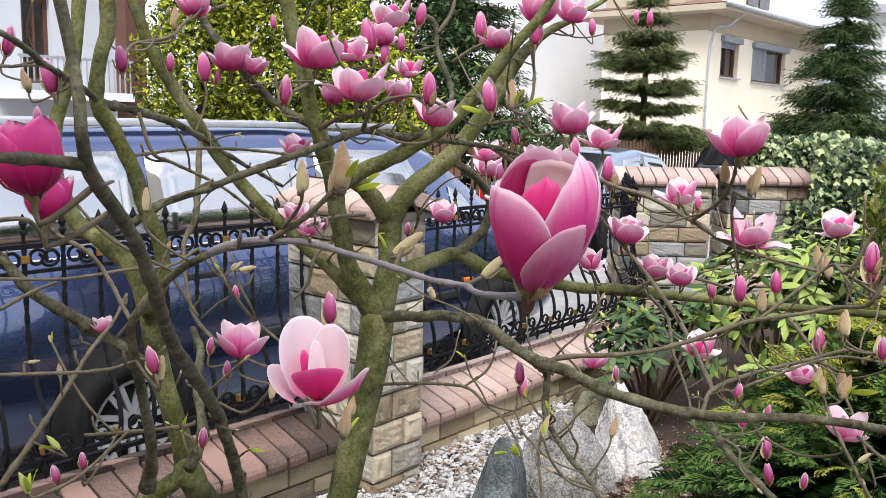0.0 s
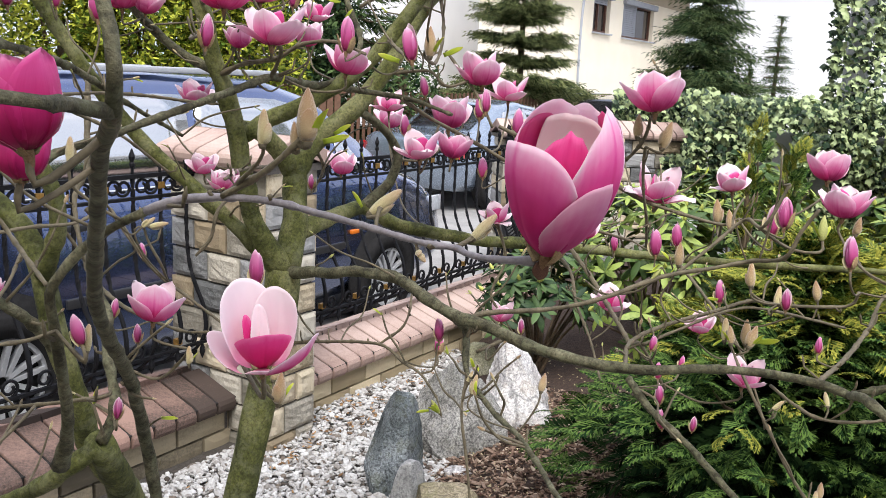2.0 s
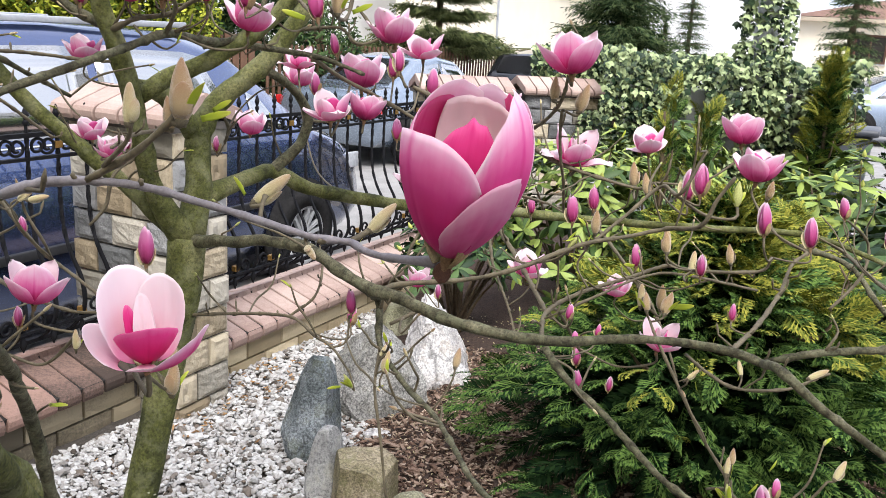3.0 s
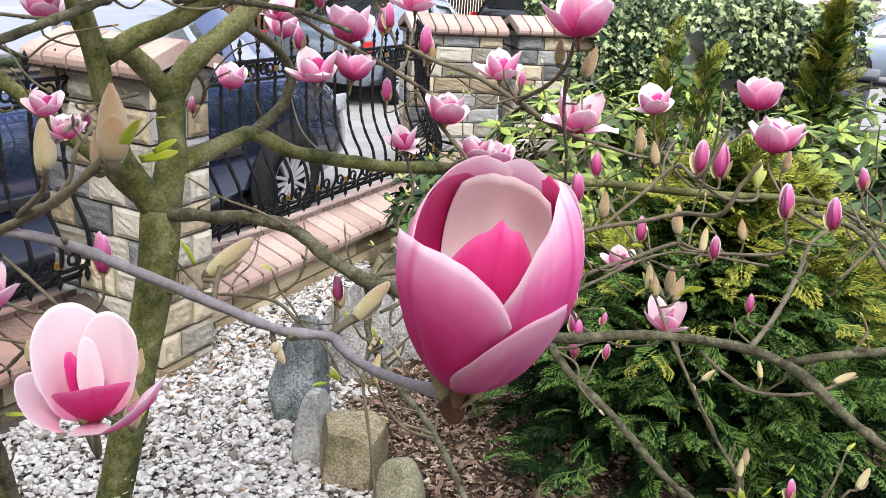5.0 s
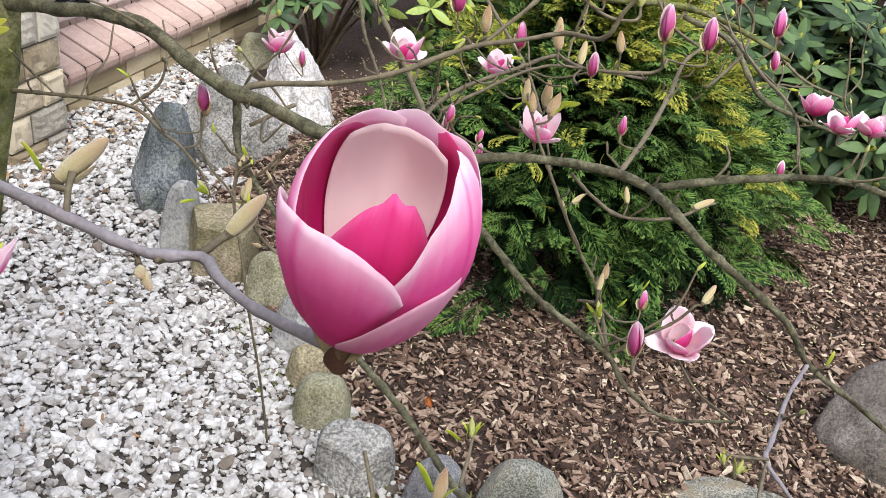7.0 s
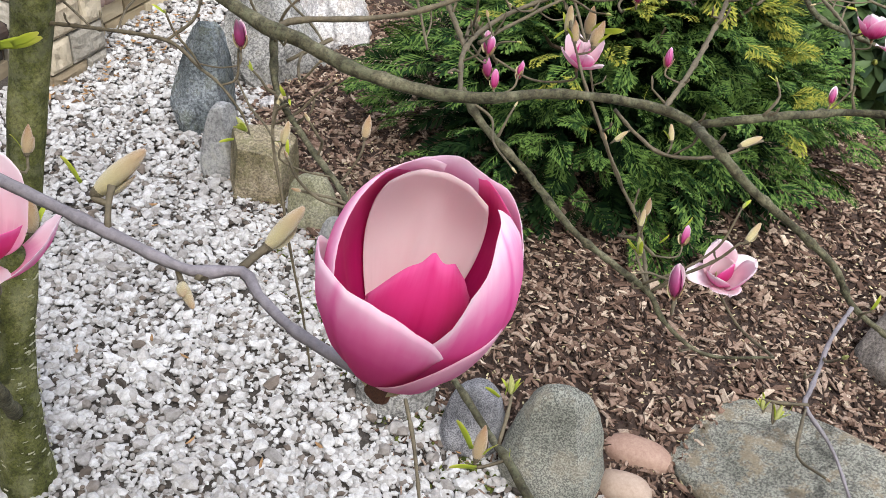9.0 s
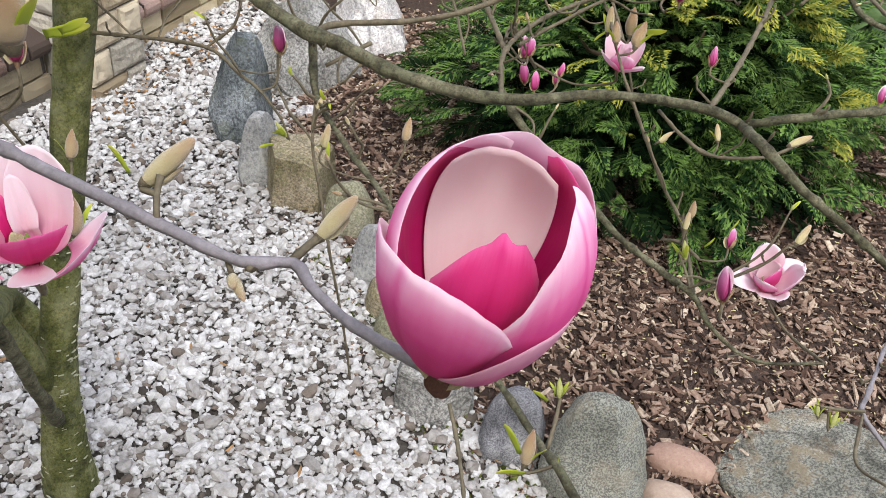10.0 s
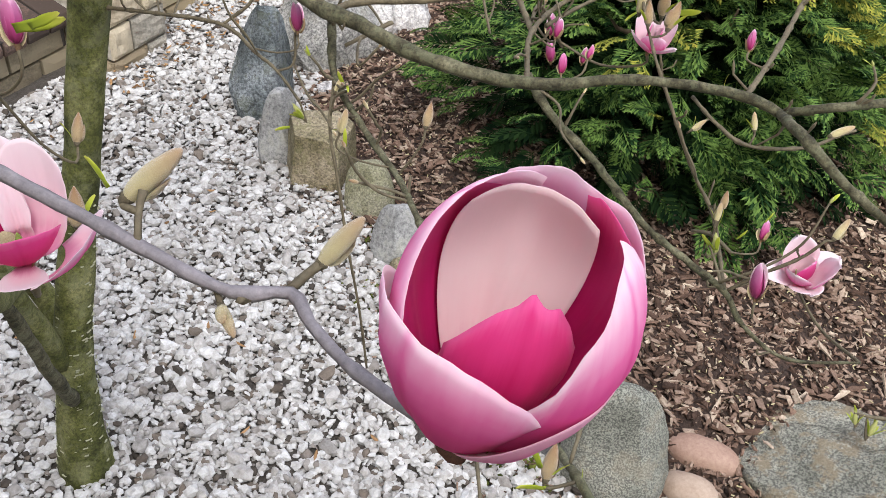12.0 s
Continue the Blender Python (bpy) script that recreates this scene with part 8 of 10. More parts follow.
limb("branch", [(-1.329, 0.679, 1.141, 0.0078), (-1.434, 0.646, 1.173, 0.0082), (-1.445, 0.580, 1.132, 0.0074), (-1.432, 0.507, 1.087, 0.0068), (-1.429, 0.449, 1.050, 0.0065), (-1.446, 0.408, 1.010, 0.0053), (-1.449, 0.342, 0.980, 0.0046), (-1.462, 0.290, 0.959, 0.0042), (-1.476, 0.239, 0.937, 0.0034)])
limb("grey", [(-1.446, 0.410, 1.011, 0.0036), (-1.508, 0.430, 0.999, 0.0037), (-1.555, 0.438, 0.987, 0.0032), (-1.615, 0.450, 0.992, 0.0038), (-1.644, 0.452, 0.990, 0.0034), (-1.667, 0.412, 0.965, 0.0027), (-1.707, 0.380, 0.937, 0.0023)])
limb("twig", [(-1.641, 0.451, 0.993, 0.0030), (-1.659, 0.483, 0.998, 0.0030), (-1.665, 0.505, 0.999, 0.0020)])
limb("branch", [(-1.317, 1.028, 1.083, 0.0087), (-1.344, 0.975, 1.049, 0.0078), (-1.358, 0.899, 1.006, 0.0074), (-1.382, 0.802, 0.944, 0.0069), (-1.389, 0.724, 0.909, 0.0061), (-1.384, 0.664, 0.878, 0.0065), (-1.401, 0.624, 0.844, 0.0048), (-1.398, 0.552, 0.808, 0.0035), (-1.338, 0.448, 0.797, 0.0022)])
limb("twig", [(-1.382, 0.660, 0.879, 0.0039), (-1.373, 0.631, 0.913, 0.0039), (-1.354, 0.585, 0.952, 0.0034), (-1.346, 0.563, 0.988, 0.0029)])
limb("twig", [(-1.381, 0.670, 0.885, 0.0039), (-1.359, 0.688, 0.901, 0.0035), (-1.348, 0.705, 0.921, 0.0026)])
limb("twig", [(-1.292, 0.737, 0.896, 0.0035), (-1.308, 0.707, 0.911, 0.0043), (-1.304, 0.673, 0.889, 0.0043)])
limb("branch", [(-1.476, 1.289, 1.177, 0.0099), (-1.407, 1.306, 1.133, 0.0085), (-1.470, 1.265, 1.089, 0.0066), (-1.507, 1.229, 1.081, 0.0057), (-1.556, 1.162, 1.064, 0.0055), (-1.631, 1.079, 1.073, 0.0051), (-1.702, 1.016, 1.081, 0.0048), (-1.799, 0.933, 1.088, 0.0046), (-1.861, 0.861, 1.096, 0.0049), (-1.916, 0.797, 1.100, 0.0045), (-1.954, 0.756, 1.102, 0.0046), (-1.991, 0.734, 1.130, 0.0048), (-2.015, 0.708, 1.125, 0.0047), (-2.038, 0.672, 1.116, 0.0041)])
limb("twig", [(-1.494, 1.249, 1.087, 0.0041), (-1.532, 1.233, 1.036, 0.0037), (-1.554, 1.207, 0.969, 0.0037), (-1.568, 1.180, 0.861, 0.0034), (-1.557, 1.165, 0.741, 0.0032), (-1.541, 1.156, 0.596, 0.0029)])
limb("twig", [(-1.892, 0.864, 1.037, 0.0035), (-1.924, 0.840, 1.022, 0.0032), (-1.956, 0.820, 1.008, 0.0028), (-1.994, 0.797, 0.987, 0.0022)])
limb("twig", [(-1.980, 0.746, 1.131, 0.0024), (-1.958, 0.748, 1.143, 0.0027), (-1.939, 0.751, 1.151, 0.0023)])
limb("twig", [(-1.402, 1.251, 1.120, 0.0051), (-1.379, 1.221, 1.137, 0.0047), (-1.430, 1.269, 1.108, 0.0050)])
limb("twig", [(-1.353, 1.809, 0.993, 0.0059), (-1.391, 1.644, 1.040, 0.0050), (-1.416, 1.493, 1.072, 0.0047), (-1.439, 1.418, 1.057, 0.0040), (-1.467, 1.361, 1.056, 0.0034), (-1.476, 1.319, 1.024, 0.0029)])
limb("twig", [(-1.416, 1.493, 1.072, 0.0042), (-1.386, 1.458, 1.110, 0.0036), (-1.353, 1.465, 1.156, 0.0032), (-1.331, 1.488, 1.192, 0.0021)])
limb("twig", [(-1.467, 1.361, 1.056, 0.0029), (-1.453, 1.342, 1.068, 0.0029), (-1.442, 1.345, 1.111, 0.0029)])
limb("limb", [(-1.288, 1.826, 1.232, 0.0234), (-1.180, 1.828, 1.246, 0.0217), (-1.029, 1.841, 1.257, 0.0215), (-0.937, 1.801, 1.208, 0.0198), (-0.732, 1.707, 1.157, 0.0184), (-0.551, 1.600, 1.133, 0.0189), (-0.429, 1.455, 1.119, 0.0165), (-0.286, 1.255, 1.100, 0.0141), (-0.370, 0.962, 1.140, 0.0112), (-0.273, 0.734, 1.142, 0.0097), (-0.244, 0.596, 1.112, 0.0081), (-0.243, 0.460, 1.067, 0.0057)])
limb("branch", [(-1.033, 1.845, 1.254, 0.0172), (-0.980, 1.799, 1.322, 0.0158), (-0.977, 1.781, 1.395, 0.0142), (-1.046, 1.783, 1.461, 0.0131), (-1.107, 1.800, 1.496, 0.0122)])
limb("twig", [(-1.479, 1.262, 1.178, 0.0088), (-1.456, 1.238, 1.191, 0.0068), (-1.426, 1.145, 1.208, 0.0057), (-1.390, 1.063, 1.234, 0.0056), (-1.329, 0.986, 1.273, 0.0055), (-1.299, 0.924, 1.291, 0.0050), (-1.265, 0.858, 1.310, 0.0049), (-1.322, 0.796, 1.333, 0.0044), (-1.323, 0.776, 1.377, 0.0044), (-1.325, 0.755, 1.414, 0.0039)])
limb("twig", [(-1.307, 0.962, 1.281, 0.0046), (-1.270, 0.928, 1.321, 0.0046), (-1.223, 0.885, 1.370, 0.0046), (-1.287, 0.839, 1.373, 0.0041), (-1.276, 0.810, 1.443, 0.0036)])
limb("twig", [(-1.460, 0.985, 1.149, 0.0052), (-1.293, 1.038, 1.141, 0.0059), (-1.150, 1.027, 1.141, 0.0057), (-1.046, 0.972, 1.156, 0.0053), (-0.968, 0.915, 1.174, 0.0054), (-1.059, 0.843, 1.197, 0.0048), (-1.024, 0.737, 1.207, 0.0042), (-1.028, 0.716, 1.238, 0.0042)])
limb("twig", [(-1.326, 0.726, 1.149, 0.0056), (-1.154, 0.710, 1.149, 0.0062), (-0.977, 0.698, 1.166, 0.0059), (-0.903, 0.692, 1.200, 0.0050), (-0.861, 0.671, 1.221, 0.0046)])
limb("twig", [(-1.275, 1.046, 1.133, 0.0064), (-1.078, 1.179, 1.155, 0.0074), (-0.960, 1.282, 1.190, 0.0074), (-0.903, 1.385, 1.258, 0.0072), (-0.894, 1.468, 1.328, 0.0060), (-0.871, 1.530, 1.374, 0.0048)])
limb("twig", [(-1.010, 1.482, 1.480, 0.0064), (-0.971, 1.431, 1.453, 0.0070), (-0.942, 1.362, 1.432, 0.0075), (-0.913, 1.272, 1.387, 0.0080), (-0.892, 1.207, 1.348, 0.0073), (-0.866, 1.141, 1.323, 0.0061), (-0.824, 1.024, 1.296, 0.0047), (-0.820, 0.992, 1.312, 0.0035)])
limb("twig", [(-0.913, 1.272, 1.387, 0.0068), (-0.969, 1.193, 1.434, 0.0059), (-1.043, 1.135, 1.481, 0.0055), (-1.080, 1.112, 1.533, 0.0048)])
limb("twig", [(-1.023, 1.138, 1.464, 0.0050), (-1.003, 1.145, 1.394, 0.0051), (-0.954, 1.147, 1.307, 0.0047), (-0.859, 1.174, 1.230, 0.0049)])
limb("twig", [(-0.913, 1.272, 1.387, 0.0056), (-0.926, 1.295, 1.423, 0.0043), (-0.927, 1.302, 1.448, 0.0037)])
limb("twig", [(-0.562, 1.611, 1.125, 0.0095), (-0.581, 1.534, 1.170, 0.0092), (-0.621, 1.435, 1.211, 0.0073), (-0.631, 1.369, 1.207, 0.0057), (-0.682, 1.273, 1.206, 0.0048)])
limb("twig", [(-0.548, 1.567, 1.138, 0.0070), (-0.605, 1.467, 1.091, 0.0067), (-0.695, 1.402, 1.028, 0.0057), (-0.773, 1.323, 0.960, 0.0048), (-0.861, 1.256, 0.900, 0.0039)])
limb("twig", [(-1.106, 1.683, 1.531, 0.0065), (-1.018, 1.648, 1.481, 0.0067), (-0.928, 1.610, 1.440, 0.0062), (-0.870, 1.532, 1.388, 0.0062), (-0.874, 1.450, 1.348, 0.0047)])
limb("twig", [(-0.348, 1.248, 1.095, 0.0077), (-0.460, 1.132, 1.036, 0.0064), (-0.526, 1.039, 0.968, 0.0055), (-0.608, 0.957, 0.870, 0.0046), (-0.600, 0.927, 0.781, 0.0039)])
limb("twig", [(-1.203, 0.864, 1.098, 0.0041), (-1.206, 0.816, 1.022, 0.0041), (-1.209, 0.762, 0.938, 0.0041), (-1.226, 0.716, 0.890, 0.0045), (-1.381, 0.666, 0.883, 0.0044)])
limb("twig", [(-1.203, 0.864, 1.098, 0.0036), (-1.102, 0.916, 1.123, 0.0039), (-1.049, 0.943, 1.144, 0.0035), (-1.008, 0.987, 1.156, 0.0031)])
limb("twig", [(-1.331, 0.792, 1.131, 0.0041), (-1.367, 0.748, 1.121, 0.0040), (-1.386, 0.702, 1.115, 0.0039), (-1.362, 0.636, 1.122, 0.0035), (-1.335, 0.598, 1.141, 0.0031), (-1.327, 0.585, 1.146, 0.0023)])
limb("twig", [(-0.714, 0.768, 1.090, 0.0041), (-0.962, 0.882, 1.161, 0.0042), (-1.040, 0.938, 1.165, 0.0040), (-1.140, 1.008, 1.132, 0.0044), (-1.217, 1.041, 1.118, 0.0047)])
limb("twig", [(-0.255, 0.633, 0.953, 0.0064), (-0.194, 0.574, 1.040, 0.0064), (-0.160, 0.573, 1.122, 0.0057), (-0.266, 0.626, 1.193, 0.0048)])
limb("branch", [(-0.076, 0.743, 1.070, 0.0099), (-0.092, 0.605, 1.038, 0.0090), (-0.201, 0.500, 0.952, 0.0086), (-0.274, 0.384, 0.943, 0.0068), (-0.344, 0.279, 0.951, 0.0052)])
limb("twig", [(-0.155, 0.499, 1.061, 0.0057), (-0.196, 0.410, 1.017, 0.0056), (-0.218, 0.307, 1.002, 0.0041)])
limb("twig", [(-0.788, 0.428, 1.025, 0.0044), (-0.690, 0.457, 1.089, 0.0051), (-0.516, 0.543, 1.107, 0.0062), (-0.285, 0.623, 1.114, 0.0075), (-0.174, 0.674, 1.116, 0.0079)])
limb("twig", [(-0.690, 0.457, 1.089, 0.0040), (-0.712, 0.399, 1.126, 0.0039), (-0.760, 0.324, 1.118, 0.0038), (-0.807, 0.266, 1.119, 0.0031)])
limb("twig", [(-0.858, 1.101, 0.913, 0.0049), (-0.984, 1.121, 1.040, 0.0053), (-1.247, 1.058, 1.124, 0.0045)])
limb("branch", [(-2.540, 0.786, 1.641, 0.0030), (-2.539, 0.779, 1.620, 0.0030), (-2.543, 0.763, 1.594, 0.0028), (-2.539, 0.768, 1.571, 0.0037), (-2.489, 0.845, 1.548, 0.0048), (-2.426, 0.934, 1.514, 0.0057), (-2.331, 1.072, 1.447, 0.0071), (-2.236, 1.207, 1.368, 0.0085), (-2.125, 1.336, 1.275, 0.0103), (-2.028, 1.437, 1.188, 0.0109), (-1.936, 1.535, 1.073, 0.0119), (-1.875, 1.596, 0.970, 0.0127), (-1.720, 1.700, 0.450, 0.0160), (-1.620, 1.800, 0.220, 0.0200)])
limb("branch", [(-2.596, 0.743, 1.577, 0.0023), (-2.581, 0.741, 1.575, 0.0024), (-2.558, 0.760, 1.573, 0.0026), (-2.539, 0.769, 1.570, 0.0032)])
limb("branch", [(-2.170, 1.373, 1.141, 0.0131), (-2.194, 1.323, 1.205, 0.0085), (-2.229, 1.272, 1.280, 0.0073), (-2.256, 1.240, 1.342, 0.0063), (-2.266, 1.229, 1.380, 0.0059), (-2.257, 1.211, 1.411, 0.0055), (-2.248, 1.176, 1.441, 0.0051), (-2.242, 1.128, 1.465, 0.0049)])
limb("grey", [(-2.242, 1.128, 1.465, 0.0049), (-2.239, 1.081, 1.480, 0.0048), (-2.235, 1.031, 1.486, 0.0041), (-2.236, 0.986, 1.487, 0.0037), (-2.239, 0.943, 1.485, 0.0035), (-2.241, 0.891, 1.481, 0.0033), (-2.241, 0.851, 1.477, 0.0030), (-2.229, 0.834, 1.4745, 0.0032), (-2.238, 0.820, 1.4742, 0.0028), (-2.249, 0.800, 1.4760, 0.0027), (-2.257, 0.780, 1.4790, 0.0028), (-2.263, 0.758, 1.4830, 0.0038)])
limb("twig", [(-2.2275, 0.8355, 1.4740, 0.0030), (-2.2200, 0.8330, 1.4765, 0.0024), (-2.2140, 0.8298, 1.4794, 0.0022)])
limb("twig", [(-2.238, 1.043, 1.486, 0.0041), (-2.233, 1.004, 1.508, 0.0038), (-2.226, 0.984, 1.526, 0.0039), (-2.222, 0.974, 1.536, 0.0046)])
limb("twig", [(-2.237, 1.028, 1.497, 0.0026), (-2.248, 0.993, 1.519, 0.0025), (-2.252, 0.984, 1.534, 0.0025)])
limb("twig", [(-2.241, 0.891, 1.482, 0.0021), (-2.232, 0.897, 1.488, 0.0021), (-2.226, 0.899, 1.493, 0.0021)])
limb("twig", [(-2.2405, 0.8580, 1.4765, 0.0018), (-2.2420, 0.8555, 1.4715, 0.0018), (-2.2440, 0.8530, 1.4700, 0.0018)])
limb("twig", [(-2.539, 0.768, 1.569, 0.0019), (-2.521, 0.792, 1.561, 0.0014), (-2.497, 0.826, 1.559, 0.0012)])
limb("limb", [(-1.600, 1.830, 0.160, 0.0360), (-1.560, 1.870, 0.270, 0.0340), (-1.529, 1.894, 0.333, 0.0315), (-1.541, 1.951, 0.438, 0.0293), (-1.850, 1.598, 0.797, 0.0264), (-1.954, 1.535, 0.951, 0.0254), (-2.073, 1.441, 1.109, 0.0212)])
limb("limb", [(-2.073, 1.441, 1.109, 0.0146), (-2.094, 1.463, 1.086, 0.0146), (-2.108, 1.520, 1.041, 0.0135), (-2.118, 1.605, 0.989, 0.0125), (-2.147, 1.710, 0.916, 0.0114)])
limb("branch", [(-2.071, 1.440, 1.112, 0.0109), (-2.048, 1.441, 1.156, 0.0088), (-2.026, 1.484, 1.218, 0.0083), (-1.994, 1.522, 1.251, 0.0070), (-1.986, 1.555, 1.276, 0.0056)])
limb("limb", [(-1.600, 1.830, 0.300, 0.0300), (-1.734, 1.803, 0.755, 0.0246), (-1.839, 1.772, 0.904, 0.0240), (-1.896, 1.746, 1.045, 0.0218), (-1.926, 1.746, 1.164, 0.0212), (-1.932, 1.772, 1.249, 0.0212), (-1.928, 1.815, 1.321, 0.0205), (-1.952, 1.884, 1.370, 0.0188), (-1.971, 1.946, 1.406, 0.0171), (-1.979, 1.989, 1.489, 0.0151), (-1.965, 2.007, 1.569, 0.0152), (-1.932, 2.007, 1.670, 0.0148), (-1.913, 2.018, 1.752, 0.0149), (-1.890, 2.047, 1.858, 0.0141)])
limb("limb", [(-1.942, 1.754, 1.254, 0.0171), (-1.938, 1.708, 1.346, 0.0148), (-1.970, 1.705, 1.441, 0.0144), (-1.988, 1.709, 1.504, 0.0142), (-2.010, 1.716, 1.561, 0.0148), (-2.035, 1.724, 1.607, 0.0138), (-2.036, 1.708, 1.666, 0.0140), (-2.022, 1.706, 1.725, 0.0140), (-2.022, 1.722, 1.800, 0.0127)])
limb("limb", [(-1.346, 1.831, 1.160, 0.0218), (-1.399, 1.897, 1.249, 0.0198), (-1.463, 1.977, 1.343, 0.0184), (-1.519, 2.045, 1.423, 0.0177), (-1.562, 2.079, 1.492, 0.0169), (-1.603, 2.112, 1.565, 0.0173), (-1.639, 2.141, 1.643, 0.0165), (-1.674, 2.169, 1.725, 0.0157), (-1.698, 2.181, 1.794, 0.0144), (-1.719, 2.195, 1.885, 0.0119)])
limb("branch", [(-1.486, 1.854, 1.572, 0.0107), (-1.503, 1.926, 1.600, 0.0114), (-1.531, 1.985, 1.646, 0.0121), (-1.552, 2.056, 1.718, 0.0116), (-1.570, 2.123, 1.786, 0.0105), (-1.573, 2.180, 1.880, 0.0094)])
limb("branch", [(-1.977, 1.738, 1.413, 0.0100), (-1.929, 1.720, 1.446, 0.0083), (-1.848, 1.694, 1.474, 0.0081), (-1.751, 1.682, 1.504, 0.0079), (-1.637, 1.680, 1.536, 0.0083), (-1.509, 1.694, 1.567, 0.0094), (-1.357, 1.748, 1.557, 0.0090), (-1.164, 1.754, 1.544, 0.0085), (-1.089, 1.663, 1.528, 0.0065), (-1.033, 1.590, 1.498, 0.0046)])
limb("branch", [(-2.033, 1.722, 1.607, 0.0086), (-1.958, 1.757, 1.596, 0.0082), (-1.865, 1.800, 1.579, 0.0083), (-1.778, 1.848, 1.553, 0.0073), (-1.674, 1.871, 1.504, 0.0055), (-1.557, 1.878, 1.448, 0.0047)])
limb("twig", [(-1.983, 1.708, 1.526, 0.0044), (-1.850, 1.772, 1.532, 0.0044), (-1.665, 1.865, 1.526, 0.0050), (-1.536, 1.868, 1.513, 0.0047), (-1.449, 1.843, 1.509, 0.0036)])
limb("twig", [(-1.952, 1.749, 1.592, 0.0050), (-1.943, 1.725, 1.529, 0.0046), (-1.894, 1.740, 1.509, 0.0042), (-1.818, 1.721, 1.470, 0.0039), (-1.742, 1.696, 1.407, 0.0030)])
limb("twig", [(-1.630, 2.062, 1.548, 0.0096), (-1.673, 2.011, 1.444, 0.0088), (-1.711, 1.964, 1.381, 0.0080), (-1.758, 1.932, 1.342, 0.0072), (-1.790, 1.876, 1.275, 0.0059), (-1.813, 1.814, 1.223, 0.0057), (-1.844, 1.690, 1.199, 0.0049), (-1.857, 1.548, 1.191, 0.0036), (-1.859, 1.475, 1.202, 0.0031)])
limb("branch", [(-2.162, 1.789, 1.374, 0.0085), (-2.126, 1.764, 1.316, 0.0103), (-2.071, 1.753, 1.272, 0.0115), (-2.014, 1.739, 1.228, 0.0119), (-1.960, 1.741, 1.177, 0.0113), (-1.911, 1.746, 1.100, 0.0098)])
limb("branch", [(-2.162, 1.789, 1.374, 0.0076), (-2.199, 1.811, 1.421, 0.0075), (-2.248, 1.835, 1.480, 0.0065)])
limb("twig", [(-2.393, 1.277, 1.348, 0.0026), (-2.350, 1.257, 1.345, 0.0027), (-2.294, 1.237, 1.341, 0.0028), (-2.261, 1.231, 1.345, 0.0028)])
limb("twig", [(-2.273, 1.550, 1.120, 0.0064), (-2.236, 1.548, 1.163, 0.0058), (-2.188, 1.551, 1.219, 0.0052), (-2.134, 1.577, 1.265, 0.0047), (-2.085, 1.604, 1.293, 0.0041), (-2.043, 1.639, 1.323, 0.0034)])
limb("twig", [(-2.289, 1.477, 1.398, 0.0029), (-2.215, 1.466, 1.391, 0.0034), (-2.143, 1.462, 1.394, 0.0036), (-2.078, 1.463, 1.392, 0.0034), (-2.023, 1.480, 1.408, 0.0031)])
limb("twig", [(-2.245, 1.439, 1.454, 0.0039), (-2.218, 1.401, 1.429, 0.0039), (-2.206, 1.380, 1.397, 0.0039), (-2.246, 1.267, 1.379, 0.0035)])
limb("twig", [(-2.251, 1.575, 1.341, 0.0036), (-2.199, 1.595, 1.355, 0.0037), (-2.156, 1.623, 1.357, 0.0031)])
limb("twig", [(-2.498, 0.974, 1.526, 0.0023), (-2.481, 0.954, 1.528, 0.0021), (-2.452, 0.993, 1.504, 0.0020)])
limb("branch", [(-2.327, 1.431, 1.686, 0.0041), (-2.250, 1.493, 1.669, 0.0046), (-2.184, 1.567, 1.649, 0.0050), (-2.114, 1.636, 1.632, 0.0055), (-2.045, 1.707, 1.611, 0.0059)])
limb("twig", [(-2.274, 1.514, 1.640, 0.0023), (-2.184, 1.567, 1.647, 0.0025), (-2.114, 1.637, 1.636, 0.0027)])
limb("twig", [(-1.990, 1.731, 1.661, 0.0031), (-1.894, 1.863, 1.708, 0.0044), (-1.794, 1.908, 1.733, 0.0047), (-1.701, 1.966, 1.786, 0.0050), (-1.598, 2.009, 1.817, 0.0047)])
limb("twig", [(-1.865, 1.725, 1.246, 0.0044), (-1.885, 1.761, 1.304, 0.0044), (-1.906, 1.762, 1.336, 0.0039)])
limb("twig", [(-1.871, 1.680, 1.361, 0.0047), (-1.874, 1.628, 1.321, 0.0046), (-1.879, 1.563, 1.280, 0.0040), (-1.902, 1.462, 1.261, 0.0034), (-1.939, 1.347, 1.249, 0.0027)])
limb("twig", [(-2.104, 1.162, 1.295, 0.0025), (-2.059, 1.176, 1.248, 0.0026), (-2.017, 1.197, 1.215, 0.0027), (-2.020, 1.205, 1.231, 0.0021)])
limb("twig", [(-1.980, 1.532, 1.175, 0.0034), (-1.946, 1.488, 1.151, 0.0034), (-1.933, 1.449, 1.184, 0.0033), (-1.944, 1.422, 1.209, 0.0024)])
limb("twig", [(-2.150, 1.569, 1.149, 0.0039), (-2.134, 1.478, 1.173, 0.0037), (-2.111, 1.380, 1.200, 0.0039), (-2.103, 1.373, 1.207, 0.0029)])
limb("twig", [(-2.287, 1.419, 1.149, 0.0033), (-2.247, 1.405, 1.163, 0.0033), (-2.203, 1.406, 1.185, 0.0031), (-2.170, 1.418, 1.198, 0.0028)])
limb("twig", [(-1.487, 1.854, 1.566, 0.0083), (-1.501, 1.768, 1.590, 0.0068), (-1.534, 1.653, 1.602, 0.0059), (-1.539, 1.588, 1.628, 0.0052), (-1.542, 1.515, 1.633, 0.0045), (-1.549, 1.441, 1.614, 0.0039)])
limb("twig", [(-1.509, 1.693, 1.564, 0.0066), (-1.564, 1.614, 1.612, 0.0052), (-1.643, 1.554, 1.630, 0.0049), (-1.703, 1.503, 1.646, 0.0042)])
